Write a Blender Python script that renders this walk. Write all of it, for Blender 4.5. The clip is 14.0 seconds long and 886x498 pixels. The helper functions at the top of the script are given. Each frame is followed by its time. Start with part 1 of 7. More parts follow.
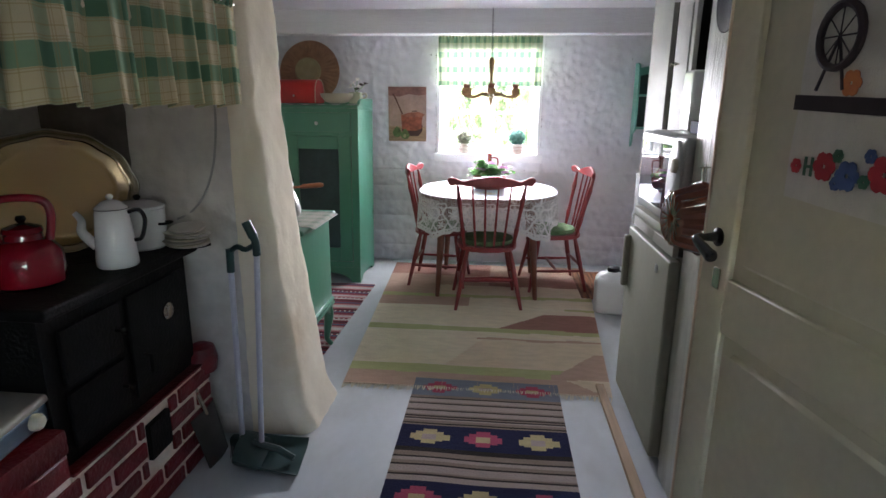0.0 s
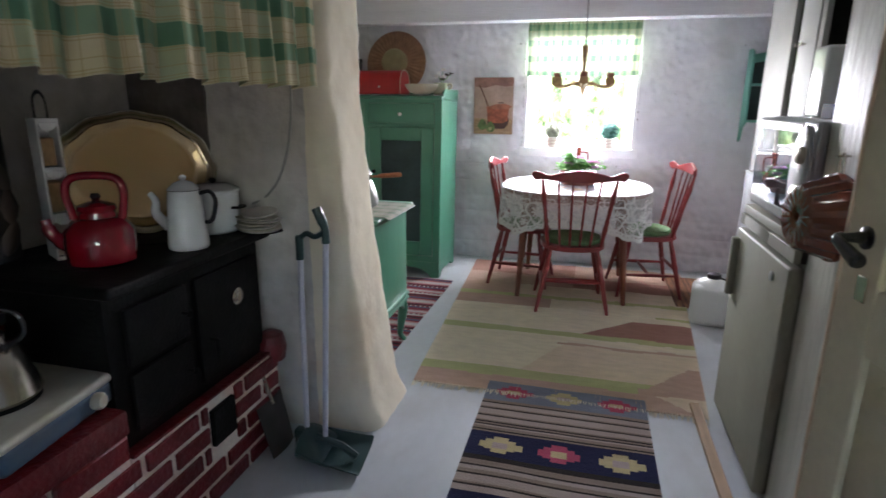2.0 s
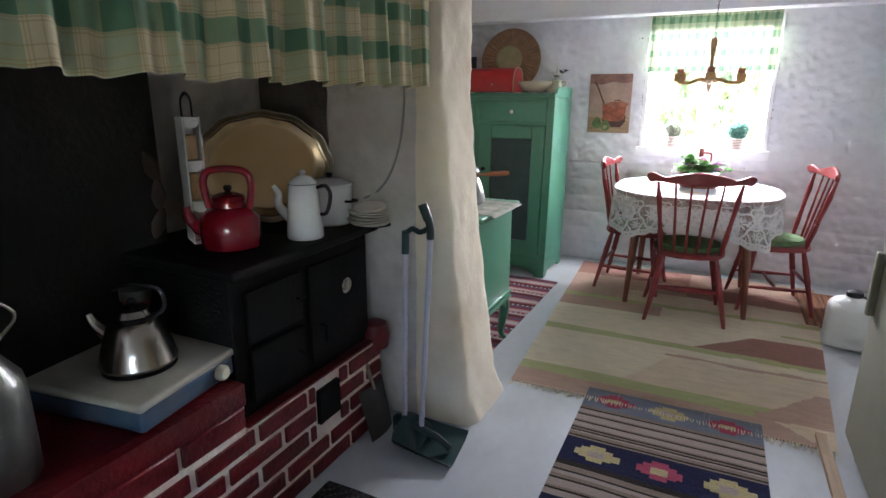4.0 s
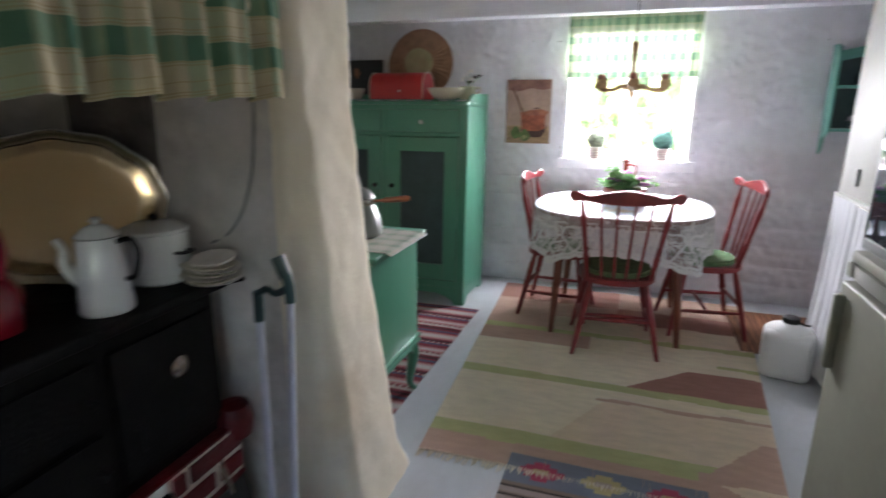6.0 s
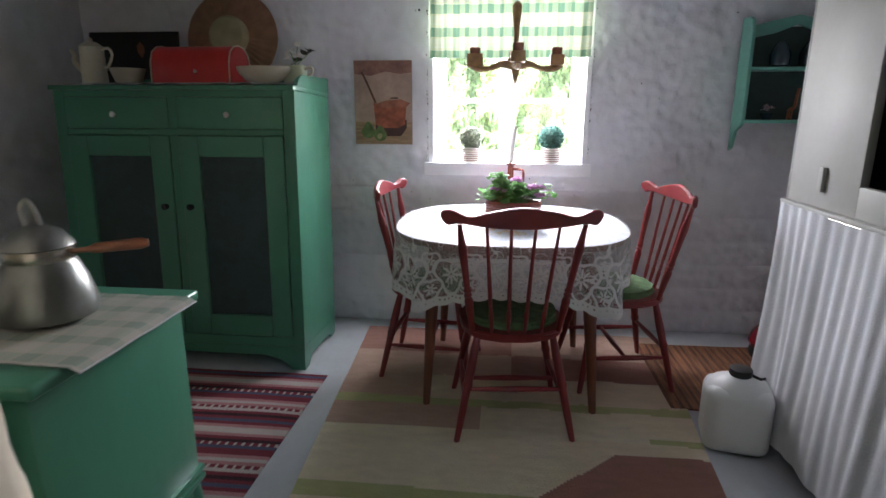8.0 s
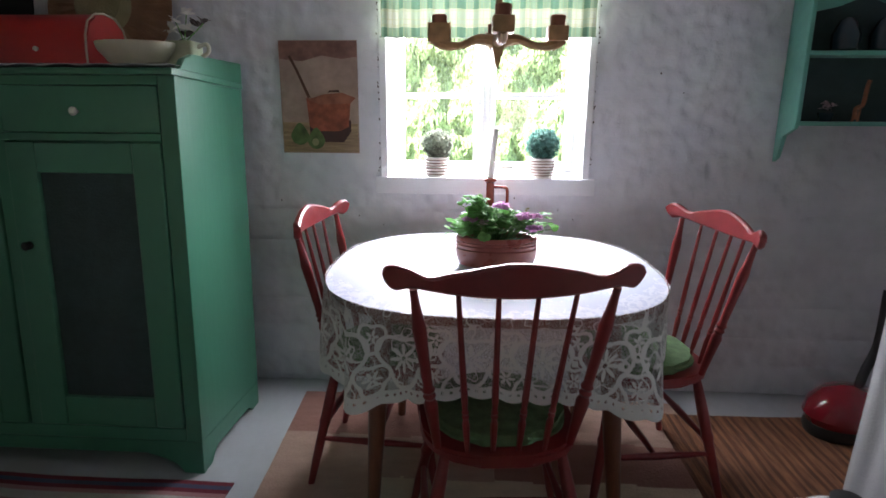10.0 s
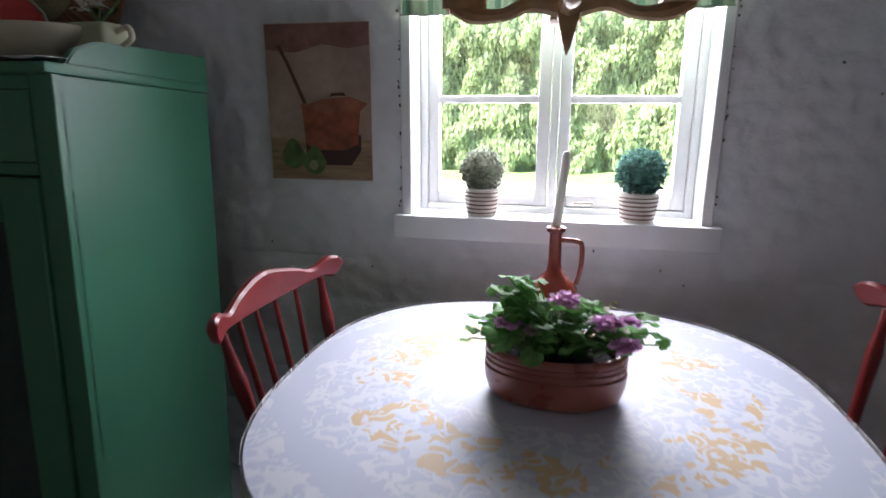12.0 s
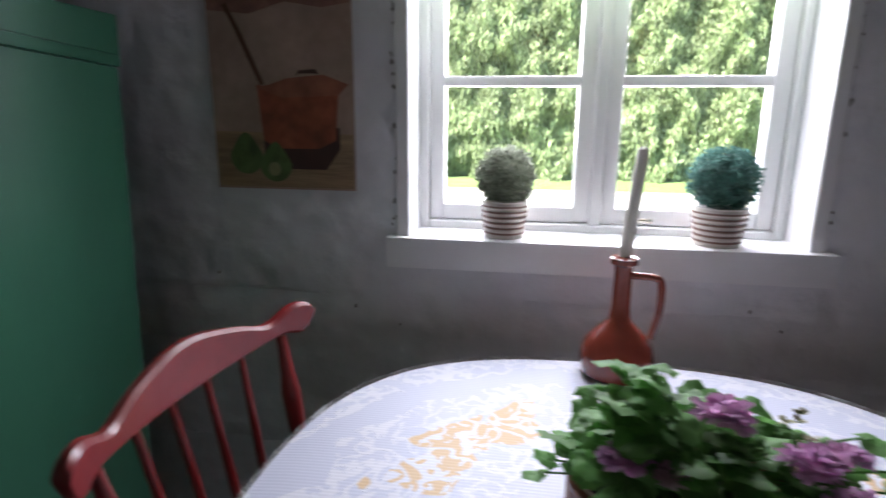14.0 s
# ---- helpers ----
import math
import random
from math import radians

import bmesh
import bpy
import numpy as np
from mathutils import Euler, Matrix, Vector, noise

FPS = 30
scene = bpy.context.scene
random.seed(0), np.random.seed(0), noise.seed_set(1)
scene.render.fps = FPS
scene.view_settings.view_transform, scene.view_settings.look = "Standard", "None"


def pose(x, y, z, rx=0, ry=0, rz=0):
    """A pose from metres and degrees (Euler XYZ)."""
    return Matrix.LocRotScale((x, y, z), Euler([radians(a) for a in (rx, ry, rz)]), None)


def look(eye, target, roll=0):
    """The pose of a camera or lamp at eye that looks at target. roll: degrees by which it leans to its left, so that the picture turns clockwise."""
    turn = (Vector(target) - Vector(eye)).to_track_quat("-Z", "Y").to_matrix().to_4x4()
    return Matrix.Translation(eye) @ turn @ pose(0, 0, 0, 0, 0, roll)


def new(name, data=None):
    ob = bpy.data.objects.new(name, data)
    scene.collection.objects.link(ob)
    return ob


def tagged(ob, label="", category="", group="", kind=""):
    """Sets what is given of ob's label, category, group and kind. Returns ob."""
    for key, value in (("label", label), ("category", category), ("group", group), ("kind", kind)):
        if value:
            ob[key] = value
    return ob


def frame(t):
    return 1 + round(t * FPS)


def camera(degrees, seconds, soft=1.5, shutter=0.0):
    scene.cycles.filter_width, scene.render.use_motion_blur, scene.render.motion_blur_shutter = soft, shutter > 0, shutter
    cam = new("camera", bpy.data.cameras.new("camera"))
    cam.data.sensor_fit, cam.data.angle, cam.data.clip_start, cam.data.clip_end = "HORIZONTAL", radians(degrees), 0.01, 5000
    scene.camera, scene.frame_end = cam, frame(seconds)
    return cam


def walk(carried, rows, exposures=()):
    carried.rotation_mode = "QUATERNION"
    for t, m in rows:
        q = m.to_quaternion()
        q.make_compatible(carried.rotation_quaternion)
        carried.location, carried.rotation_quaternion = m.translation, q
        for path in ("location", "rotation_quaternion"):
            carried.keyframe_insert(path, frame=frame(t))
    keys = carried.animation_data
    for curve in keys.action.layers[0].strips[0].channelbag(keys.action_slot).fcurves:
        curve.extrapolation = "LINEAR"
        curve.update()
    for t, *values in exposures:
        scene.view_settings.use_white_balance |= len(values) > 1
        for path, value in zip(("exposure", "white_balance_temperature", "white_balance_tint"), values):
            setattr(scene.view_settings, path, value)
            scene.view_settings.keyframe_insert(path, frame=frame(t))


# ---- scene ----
cam = camera(76.5, 14.0, shutter=0.5)
PATH = [
    (0, (0.074, 0.137, 1.366), (-0.108, 2.066, 0.869), 0.5),
    (0.5, (0.076, 0.173, 1.355), (-0.122, 2.099, 0.855), 0.6),
    (1, (0.106, 0.244, 1.342), (-0.16, 2.162, 0.841), 0.4),
    (1.5, (0.106, 0.285, 1.325), (-0.239, 2.19, 0.824), 0.3),
    (2, (0.08, 0.288, 1.31), (-0.396, 2.164, 0.806), 0.5),
    (2.5, (0.067, 0.274, 1.309), (-0.565, 2.101, 0.798), 0.6),
    (3, (0.076, 0.269, 1.319), (-0.709, 2.034, 0.803), 0.6),
    (5.5, (0.118, 0.543, 1.321), (-0.728, 2.279, 0.802), 0.3),
    (6, (0.054, 0.805, 1.352), (-0.56, 2.64, 0.846), 0.3),
    (6.5, (0.042, 1.017, 1.325), (-0.288, 2.932, 0.849), 0.1),
    (7, (0.028, 1.337, 1.308), (-0.21, 3.264, 0.827), 0.2),
    (7.5, (-0.015, 1.599, 1.276), (-0.237, 3.528, 0.794), 0.2),
    (10, (-0.05, 2.618, 1.225), (-0.157, 4.56, 0.757), 0.4),
    (10.5, (-0.042, 2.802, 1.227), (-0.239, 4.738, 0.767), 0.3),
    (11, (0.042, 3.021, 1.257), (-0.283, 4.939, 0.792), -0.0),
    (11.5, (0.06, 3.165, 1.262), (-0.334, 5.069, 0.793), 0.2),
    (12, (0.012, 3.386, 1.264), (-0.379, 5.289, 0.79), 0.3),
    (12.5, (-0.016, 3.569, 1.249), (-0.375, 5.478, 0.773), 0.3),
    (13, (-0.003, 3.733, 1.227), (-0.232, 5.665, 0.765), 0.3),
    (13.5, (-0.044, 3.819, 1.213), (-0.215, 5.76, 0.76), 0.4),
    (14, (-0.153, 3.812, 1.217), (-0.459, 5.736, 0.766), 0.5),
]
walk(cam, [(t, look(eye, target, roll)) for t, eye, target, roll in PATH],
     [(0.0, 4.75), (3.0, 4.95), (5.5, 5.1), (6.0, 4.8), (6.5, 4.45), (7.0, 4.15), (7.5, 4.05), (10.0, 3.65), (11.0, 3.4), (12.0, 2.65), (13.0, 2.28), (14.0, 2.15)])

# ---------- world, sun, exposure ----------
world = bpy.data.worlds.new("world")
scene.world = world
world.use_nodes = True
wn = world.node_tree.nodes
sky = wn.new("ShaderNodeTexSky")
sky.sky_type = 'NISHITA'
sky.sun_disc = False
sky.sun_elevation, sky.sun_rotation = radians(50), radians(230)
wn["Background"].inputs["Strength"].default_value = 0.15
world.node_tree.links.new(sky.outputs[0], wn["Background"].inputs["Color"])
sun = new("sun", bpy.data.lights.new("sun", 'SUN'))
sun.data.energy, sun.data.angle, sun.data.color = 5.0, radians(1.0), (1.0, 0.95, 0.87)
sun.matrix_world = look((-6, -5, 9.5), (0, 0, 0))


def window_light(name, m, w, h, watts, colour=(0.98, 0.95, 1.07)):
    """Daylight in a window's opening."""
    ob = new(name, bpy.data.lights.new(name, 'AREA'))
    ob.data.shape, ob.data.size, ob.data.size_y, ob.data.energy, ob.data.color = 'RECTANGLE', w, h, watts, colour
    ob.data.spread = radians(145)
    ob.matrix_world = m
    return ob


window_light("daylight_kitchen", look((-0.01, 5.27, 1.47), (-0.01, 4.27, 0.72)), 0.78, 0.86, 6.6)


# ---------- materials ----------
def mat(name, rgb, rough=0.6, metal=0.0, vary=0.25, scale=6.0, bump=0.0, bump_scale=60.0, fine=40.0, spec=0.5, coat=0.0, dirt=None, dirt_amount=0.5, stretch=(1, 1, 1), transmission=0.0, sub=0.0, piece=0.0):
    """A surface with colour variation at two scales, optional stains and relief."""
    m = bpy.data.materials.new(name)
    m.use_nodes = True
    nt = m.node_tree
    n, l = nt.nodes, nt.links
    b = n["Principled BSDF"]
    b.inputs["Roughness"].default_value, b.inputs["Metallic"].default_value = rough, metal
    b.inputs["Specular IOR Level"].default_value = spec
    b.inputs["Coat Weight"].default_value = coat
    b.inputs["Coat Roughness"].default_value = 0.15
    b.inputs["Transmission Weight"].default_value = transmission
    tc = n.new("ShaderNodeTexCoord")
    mp = n.new("ShaderNodeMapping")
    mp.inputs["Scale"].default_value = stretch
    l.new(tc.outputs["Object"], mp.inputs[0])

    def noise_at(s, detail=4.0):
        t = n.new("ShaderNodeTexNoise")
        t.inputs["Scale"].default_value, t.inputs["Detail"].default_value = s, detail
        l.new(mp.outputs[0], t.inputs["Vector"])
        return t.outputs["Fac"]

    def mix(fac, a, c, blend='MIX'):
        x = n.new("ShaderNodeMix")
        x.data_type, x.blend_type = 'RGBA', blend
        for sock, v in ((x.inputs[0], fac), (x.inputs[6], a), (x.inputs[7], c)):
            if isinstance(v, bpy.types.NodeSocket):
                l.new(v, sock)
            elif isinstance(v, (int, float)):
                sock.default_value = v
            else:
                sock.default_value = (*v[:3], 1)
        return x.outputs[2]

    def ramp(fac, lo, hi):
        r = n.new("ShaderNodeMapRange")
        r.inputs[1].default_value, r.inputs[2].default_value = lo, hi
        l.new(fac, r.inputs[0])
        return r.outputs[0]

    dark = [c * (1 - vary) for c in rgb]
    light = [min(1, c * (1 + vary * 0.6)) for c in rgb]
    col = mix(ramp(noise_at(scale), 0.3, 0.7), dark, light)
    col = mix(ramp(noise_at(fine, 2.0), 0.35, 0.65), col, mix(1.0, col, (1 - vary * 0.5,) * 3, 'MULTIPLY'))
    if dirt:
        col = mix(ramp(noise_at(scale * 0.6 + 0.7, 8.0), 0.55, 0.55 + 0.35 * (1.2 - dirt_amount)), col, dirt)
    if piece:
        oi = n.new("ShaderNodeObjectInfo")
        v = n.new("ShaderNodeMapRange")
        v.inputs[3].default_value, v.inputs[4].default_value = 1 - piece, 1 + piece * 0.6
        l.new(oi.outputs["Random"], v.inputs[0])
        hsv = n.new("ShaderNodeHueSaturation")
        l.new(col, hsv.inputs["Color"])
        l.new(v.outputs[0], hsv.inputs["Value"])
        col = hsv.outputs[0]
    l.new(col, b.inputs["Base Color"])
    rr = n.new("ShaderNodeMapRange")
    spread = 0.12 if rough > 0.5 else rough * 0.15
    rr.inputs[3].default_value, rr.inputs[4].default_value = max(0.02, rough - spread), min(1, rough + spread)
    l.new(noise_at(scale * 2.3), rr.inputs[0])
    l.new(rr.outputs[0], b.inputs["Roughness"])
    if bump:
        bp = n.new("ShaderNodeBump")
        bp.inputs["Strength"].default_value, bp.inputs["Distance"].default_value = min(1.0, bump), 0.01
        l.new(noise_at(bump_scale, 6.0), bp.inputs["Height"])
        l.new(bp.outputs[0], b.inputs["Normal"])
    return m


def bands(name, axis, period, stops, rough=0.9, wobble=0.0, weave=0.0, offset=0.0, noise_scale=6.0, weave_scale=350.0, vary=0.15):
    """Cloth woven in bands along one axis of the object: stops of (start, colour) over one period in metres."""
    m = bpy.data.materials.new(name)
    m.use_nodes = True
    n, l = m.node_tree.nodes, m.node_tree.links
    b = n["Principled BSDF"]
    b.inputs["Roughness"].default_value = rough
    b.inputs["Specular IOR Level"].default_value = 0.2
    tc = n.new("ShaderNodeTexCoord")
    sep = n.new("ShaderNodeSeparateXYZ")
    l.new(tc.outputs["Object"], sep.inputs[0])

    def math_node(op, a, c=0.0):
        x = n.new("ShaderNodeMath")
        x.operation = op
        for k, v in enumerate((a, c)):
            if isinstance(v, bpy.types.NodeSocket):
                l.new(v, x.inputs[k])
            else:
                x.inputs[k].default_value = v
        return x.outputs[0]

    nz = n.new("ShaderNodeTexNoise")
    nz.inputs["Scale"].default_value = noise_scale
    l.new(tc.outputs["Object"], nz.inputs["Vector"])
    at = math_node('ADD', sep.outputs["XYZ".index(axis.upper())], math_node('MULTIPLY', math_node('SUBTRACT', nz.outputs["Fac"], 0.5), wobble))
    at = math_node('FRACT', math_node('DIVIDE', math_node('ADD', at, 100 * period + offset), period))
    cr = n.new("ShaderNodeValToRGB")
    cr.color_ramp.interpolation = 'CONSTANT'
    e = cr.color_ramp.elements
    while len(e) < len(stops):
        e.new(0.5)
    for el, (p, c) in zip(e, stops):
        el.position, el.color = p, (*c, 1)
    l.new(at, cr.inputs[0])
    mx = n.new("ShaderNodeMix")
    mx.data_type, mx.blend_type = 'RGBA', 'MULTIPLY'
    n2 = n.new("ShaderNodeTexNoise")
    n2.inputs["Scale"].default_value, n2.inputs["Detail"].default_value = 90, 3
    l.new(tc.outputs["Object"], n2.inputs["Vector"])
    v = n.new("ShaderNodeMapRange")
    v.inputs[1].default_value, v.inputs[2].default_value, v.inputs[3].default_value, v.inputs[4].default_value = 0.3, 0.7, 1 - vary * 2, 1 + vary
    l.new(n2.outputs["Fac"], v.inputs[0])
    mx.inputs[0].default_value = 1.0
    l.new(cr.outputs[0], mx.inputs[6])
    l.new(v.outputs[0], mx.inputs[7])
    l.new(mx.outputs[2], b.inputs["Base Color"])
    if weave:
        w = n.new("ShaderNodeTexWave")
        w.inputs["Scale"].default_value, w.inputs["Distortion"].default_value = weave_scale / 6.28, 1.5
        w.bands_direction = axis.upper()
        l.new(tc.outputs["Object"], w.inputs["Vector"])
        bp = n.new("ShaderNodeBump")
        bp.inputs["Strength"].default_value, bp.inputs["Distance"].default_value = weave, 0.004
        l.new(w.outputs["Fac"], bp.inputs["Height"])
        l.new(bp.outputs[0], b.inputs["Normal"])
    return m


def check_cloth(name, axis, period, white, green, deep, line, offset=0.0, translucent=0.0):
    """Checked cotton: green bands both ways along the cloth (axis) and up it (z), with thin coloured lines."""
    m = bpy.data.materials.new(name)
    m.use_nodes = True
    n, l = m.node_tree.nodes, m.node_tree.links
    b = n["Principled BSDF"]
    b.inputs["Roughness"].default_value, b.inputs["Specular IOR Level"].default_value = 0.95, 0.1
    uv = n.new("ShaderNodeUVMap")
    sep = n.new("ShaderNodeSeparateXYZ")
    l.new(uv.outputs[0], sep.inputs[0])

    def band(sock, start, end, off):
        a = n.new("ShaderNodeMath"); a.operation = 'ADD'; a.inputs[1].default_value = off + 50 * period
        l.new(sock, a.inputs[0])
        d = n.new("ShaderNodeMath"); d.operation = 'DIVIDE'; d.inputs[1].default_value = period
        l.new(a.outputs[0], d.inputs[0])
        f = n.new("ShaderNodeMath"); f.operation = 'FRACT'
        l.new(d.outputs[0], f.inputs[0])
        g = n.new("ShaderNodeMath"); g.operation = 'GREATER_THAN'; g.inputs[1].default_value = start
        s = n.new("ShaderNodeMath"); s.operation = 'LESS_THAN'; s.inputs[1].default_value = end
        k = n.new("ShaderNodeMath"); k.operation = 'MULTIPLY'
        l.new(f.outputs[0], g.inputs[0]); l.new(f.outputs[0], s.inputs[0])
        l.new(g.outputs[0], k.inputs[0]); l.new(s.outputs[0], k.inputs[1])
        return k.outputs[0]

    def over(fac, a, c, weight=1.0):
        x = n.new("ShaderNodeMix")
        x.data_type = 'RGBA'
        k = n.new("ShaderNodeMath"); k.operation = 'MULTIPLY'; k.inputs[1].default_value = weight
        l.new(fac, k.inputs[0]); l.new(k.outputs[0], x.inputs[0])
        for sock, v in ((x.inputs[6], a), (x.inputs[7], c)):
            if isinstance(v, bpy.types.NodeSocket):
                l.new(v, sock)
            else:
                sock.default_value = (*v, 1)
        return x.outputs[2]

    up, along = sep.outputs[1], sep.outputs[0]
    bu, ba = band(up, 0.1, 0.5, offset), band(along, 0.1, 0.5, 0.0)
    col = over(bu, white, green, 0.85)
    col = over(ba, col, green, 0.5)
    both = n.new("ShaderNodeMath"); both.operation = 'MULTIPLY'
    l.new(bu, both.inputs[0]); l.new(ba, both.inputs[1])
    col = over(both.outputs[0], col, deep, 0.6)
    for p in (0.02, 0.07, 0.53, 0.58, 0.75):
        col = over(band(up, p, p + 0.022, offset), col, line, 0.5)
        col = over(band(along, p, p + 0.022, 0.0), col, line, 0.45)
    nz = n.new("ShaderNodeTexNoise")
    nz.inputs["Scale"].default_value = 300
    l.new(uv.outputs[0], nz.inputs["Vector"])
    bp = n.new("ShaderNodeBump")
    bp.inputs["Strength"].default_value, bp.inputs["Distance"].default_value = 0.3, 0.002
    l.new(nz.outputs["Fac"], bp.inputs["Height"])
    l.new(bp.outputs[0], b.inputs["Normal"])
    l.new(col, b.inputs["Base Color"])
    if translucent:
        tr = n.new("ShaderNodeBsdfTranslucent")
        l.new(col, tr.inputs["Color"])
        ms = n.new("ShaderNodeMixShader")
        ms.inputs[0].default_value = translucent
        l.new(b.outputs[0], ms.inputs[1]); l.new(tr.outputs[0], ms.inputs[2])
        l.new(ms.outputs[0], n["Material Output"].inputs[0])
    return m


LIMEWASH = mat("limewash", (0.74, 0.75, 0.78), 0.9, vary=0.10, scale=2.5, bump=0.5, bump_scale=30, fine=14, spec=0.2, dirt=(0.60, 0.60, 0.60), dirt_amount=0.3)
PILLAR = mat("aged_limewash", (0.84, 0.76, 0.60), 0.9, vary=0.1, scale=3, bump=0.22, bump_scale=30, fine=12, spec=0.2, dirt=(0.56, 0.44, 0.28), dirt_amount=0.45)
# sooty back wall; the same grey paints the pier's shaded side
SOOT_SHADE_WALL = mat("sooty_shaded_limewash", (0.64, 0.60, 0.55), 0.92, vary=0.2, scale=3, bump=0.5, bump_scale=40, fine=15, spec=0.15, dirt=(0.30, 0.27, 0.25), dirt_amount=0.45)
SOOT = mat("soot_black", (0.02, 0.018, 0.017), 0.85, vary=0.4, scale=5, bump=0.4, bump_scale=50)
CEILING = mat("ceiling_paint", (0.64, 0.64, 0.65), 0.6, vary=0.06, scale=3, stretch=(1, 8, 1), bump=0.15, bump_scale=30)
BEAM = mat("beam_paint", (0.78, 0.79, 0.81), 0.5, vary=0.06, scale=3, stretch=(0.5, 6, 6), bump=0.25, bump_scale=25)
FLOOR = mat("grey_floor_paint", (0.50, 0.53, 0.55), 0.4, vary=0.08, scale=2, fine=20, bump=0.10, bump_scale=14, stretch=(1.4, 0.8, 1), dirt=(0.36, 0.36, 0.35), dirt_amount=0.35)
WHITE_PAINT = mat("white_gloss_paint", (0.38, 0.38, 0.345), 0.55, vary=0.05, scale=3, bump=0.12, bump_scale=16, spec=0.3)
WINDOW_PAINT = mat("window_paint", (0.82, 0.83, 0.84), 0.35, vary=0.04, scale=5, bump=0.1, bump_scale=30)
STREAK = mat("streaky_old_paint", (0.46, 0.47, 0.41), 0.45, vary=0.22, scale=2.2, stretch=(9, 9, 0.7), bump=0.5, bump_scale=9, dirt=(0.36, 0.33, 0.25), dirt_amount=0.4)
DOOR_PAINT = mat("cream_door_paint", (0.58, 0.53, 0.38), 0.6, vary=0.10, scale=2, bump=0.15, bump_scale=20, spec=0.3, dirt=(0.47, 0.42, 0.31), dirt_amount=0.35)
DOOR_EDGE = mat("bare_door_edge", (0.62, 0.48, 0.34), 0.65, vary=0.15, scale=4, stretch=(8, 8, 0.6), bump=0.2, bump_scale=25)
GREEN = mat("green_cabinet_paint", (0.060, 0.225, 0.140), 0.32, spec=0.6, vary=0.05, scale=2.5, stretch=(2, 2, 0.6), fine=25, bump=0.06, bump_scale=22, dirt=(0.055, 0.210, 0.130), dirt_amount=0.3)
GREEN_LIGHT = mat("green_shelf_paint", (0.17, 0.45, 0.36), 0.4, vary=0.12, scale=4, bump=0.1, bump_scale=25)
GREEN_PANEL = mat("dark_blue_green_panel", (0.035, 0.065, 0.065), 0.6, vary=0.25, scale=6, bump=0.3, bump_scale=150)
IRON = mat("cast_iron", (0.006, 0.006, 0.006), 0.6, metal=0.0, vary=0.4, scale=8, bump=0.3, bump_scale=90, spec=0.18)
BRICK = mat("oxblood_brick_paint", (0.17, 0.008, 0.013), 0.34, vary=0.30, scale=12, fine=60, bump=0.45, bump_scale=60, piece=0.25)
JOINT = mat("white_joint_paint", (0.88, 0.82, 0.72), 0.7, vary=0.15, scale=15, bump=0.4, bump_scale=80)
CHAIR = mat("oxblood_chair_paint", (0.22, 0.018, 0.020), 0.34, vary=0.15, scale=9, fine=50, bump=0.06, bump_scale=40, coat=0.15, dirt=(0.26, 0.05, 0.035), dirt_amount=0.15)
LEG_WOOD = mat("brown_table_leg", (0.20, 0.06, 0.03), 0.35, vary=0.25, scale=5, stretch=(8, 8, 0.7), coat=0.3)
LAMP_WOOD = mat("lamp_oak", (0.44, 0.26, 0.12), 0.5, vary=0.3, scale=10, stretch=(3, 3, 3), bump=0.1)
RED_ENAMEL = mat("red_enamel", (0.24, 0.006, 0.018), 0.15, vary=0.12, scale=8, coat=0.6)
WHITE_ENAMEL = mat("white_enamel", (0.76, 0.77, 0.76), 0.15, vary=0.04, scale=8, coat=0.5)
BLACK_ENAMEL = mat("black_enamel", (0.015, 0.015, 0.017), 0.25, vary=0.2)
STEEL = mat("worn_steel", (0.52, 0.48, 0.42), 0.24, metal=1.0, vary=0.05, scale=5, bump=0.02, bump_scale=50)
ALU = mat("dull_aluminium", (0.27, 0.28, 0.26), 0.36, metal=0.9, vary=0.12, scale=9, fine=60, bump=0.08)
TRAY = mat("tarnished_brass_tray", (0.74, 0.55, 0.32), 0.24, metal=1.0, vary=0.05, scale=3, fine=30, bump=0.03, bump_scale=60)
COPPER = mat("copper_brown_glaze", (0.19, 0.048, 0.022), 0.16, vary=0.35, scale=9, coat=0.7)
TERRA = mat("red_glazed_planter", (0.36, 0.11, 0.085), 0.28, vary=0.2, scale=9, fine=30, coat=0.4, dirt=(0.48, 0.21, 0.16), dirt_amount=0.4)
BOTTLE = mat("red_brown_bottle_glaze", (0.23, 0.045, 0.028), 0.12, vary=0.2, coat=0.6)
WAX = mat("white_wax", (0.80, 0.78, 0.72), 0.5, vary=0.04)
TERRA_WAX = mat("brown_candle", (0.34, 0.13, 0.08), 0.6, vary=0.15)
LEAF = mat("planter_leaf", (0.20, 0.45, 0.13), 0.55, vary=0.35, scale=18, fine=90, spec=0.3)
BOX_GREY = mat("grey_green_boxwood", (0.36, 0.40, 0.31), 0.7, vary=0.5, scale=40, piece=0.0)
BOX_BLUE = mat("blue_green_boxwood", (0.115, 0.25, 0.21), 0.7, vary=0.45, scale=40)
PETAL = mat("mauve_petal", (0.98, 0.56, 0.84), 0.7, vary=0.25, scale=40)
PETAL_PALE = mat("pale_pink_petal", (0.75, 0.58, 0.62), 0.7, vary=0.2, scale=40)
HEDGE = mat("hedge_leaf", (0.37, 0.47, 0.24), 0.55, vary=0.28, scale=1.3, fine=6, spec=0.3)
GRASS = mat("lawn", (0.20, 0.29, 0.09), 0.9, vary=0.3, scale=2, fine=40, bump=0.6, bump_scale=60)
PLASTIC_WHITE = mat("translucent_can_plastic", (0.80, 0.82, 0.80), 0.35, vary=0.04, scale=5)
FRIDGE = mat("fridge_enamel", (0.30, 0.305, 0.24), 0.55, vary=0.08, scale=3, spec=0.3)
GREY_PLASTIC = mat("silver_grey_plastic", (0.33, 0.35, 0.35), 0.35, vary=0.05)
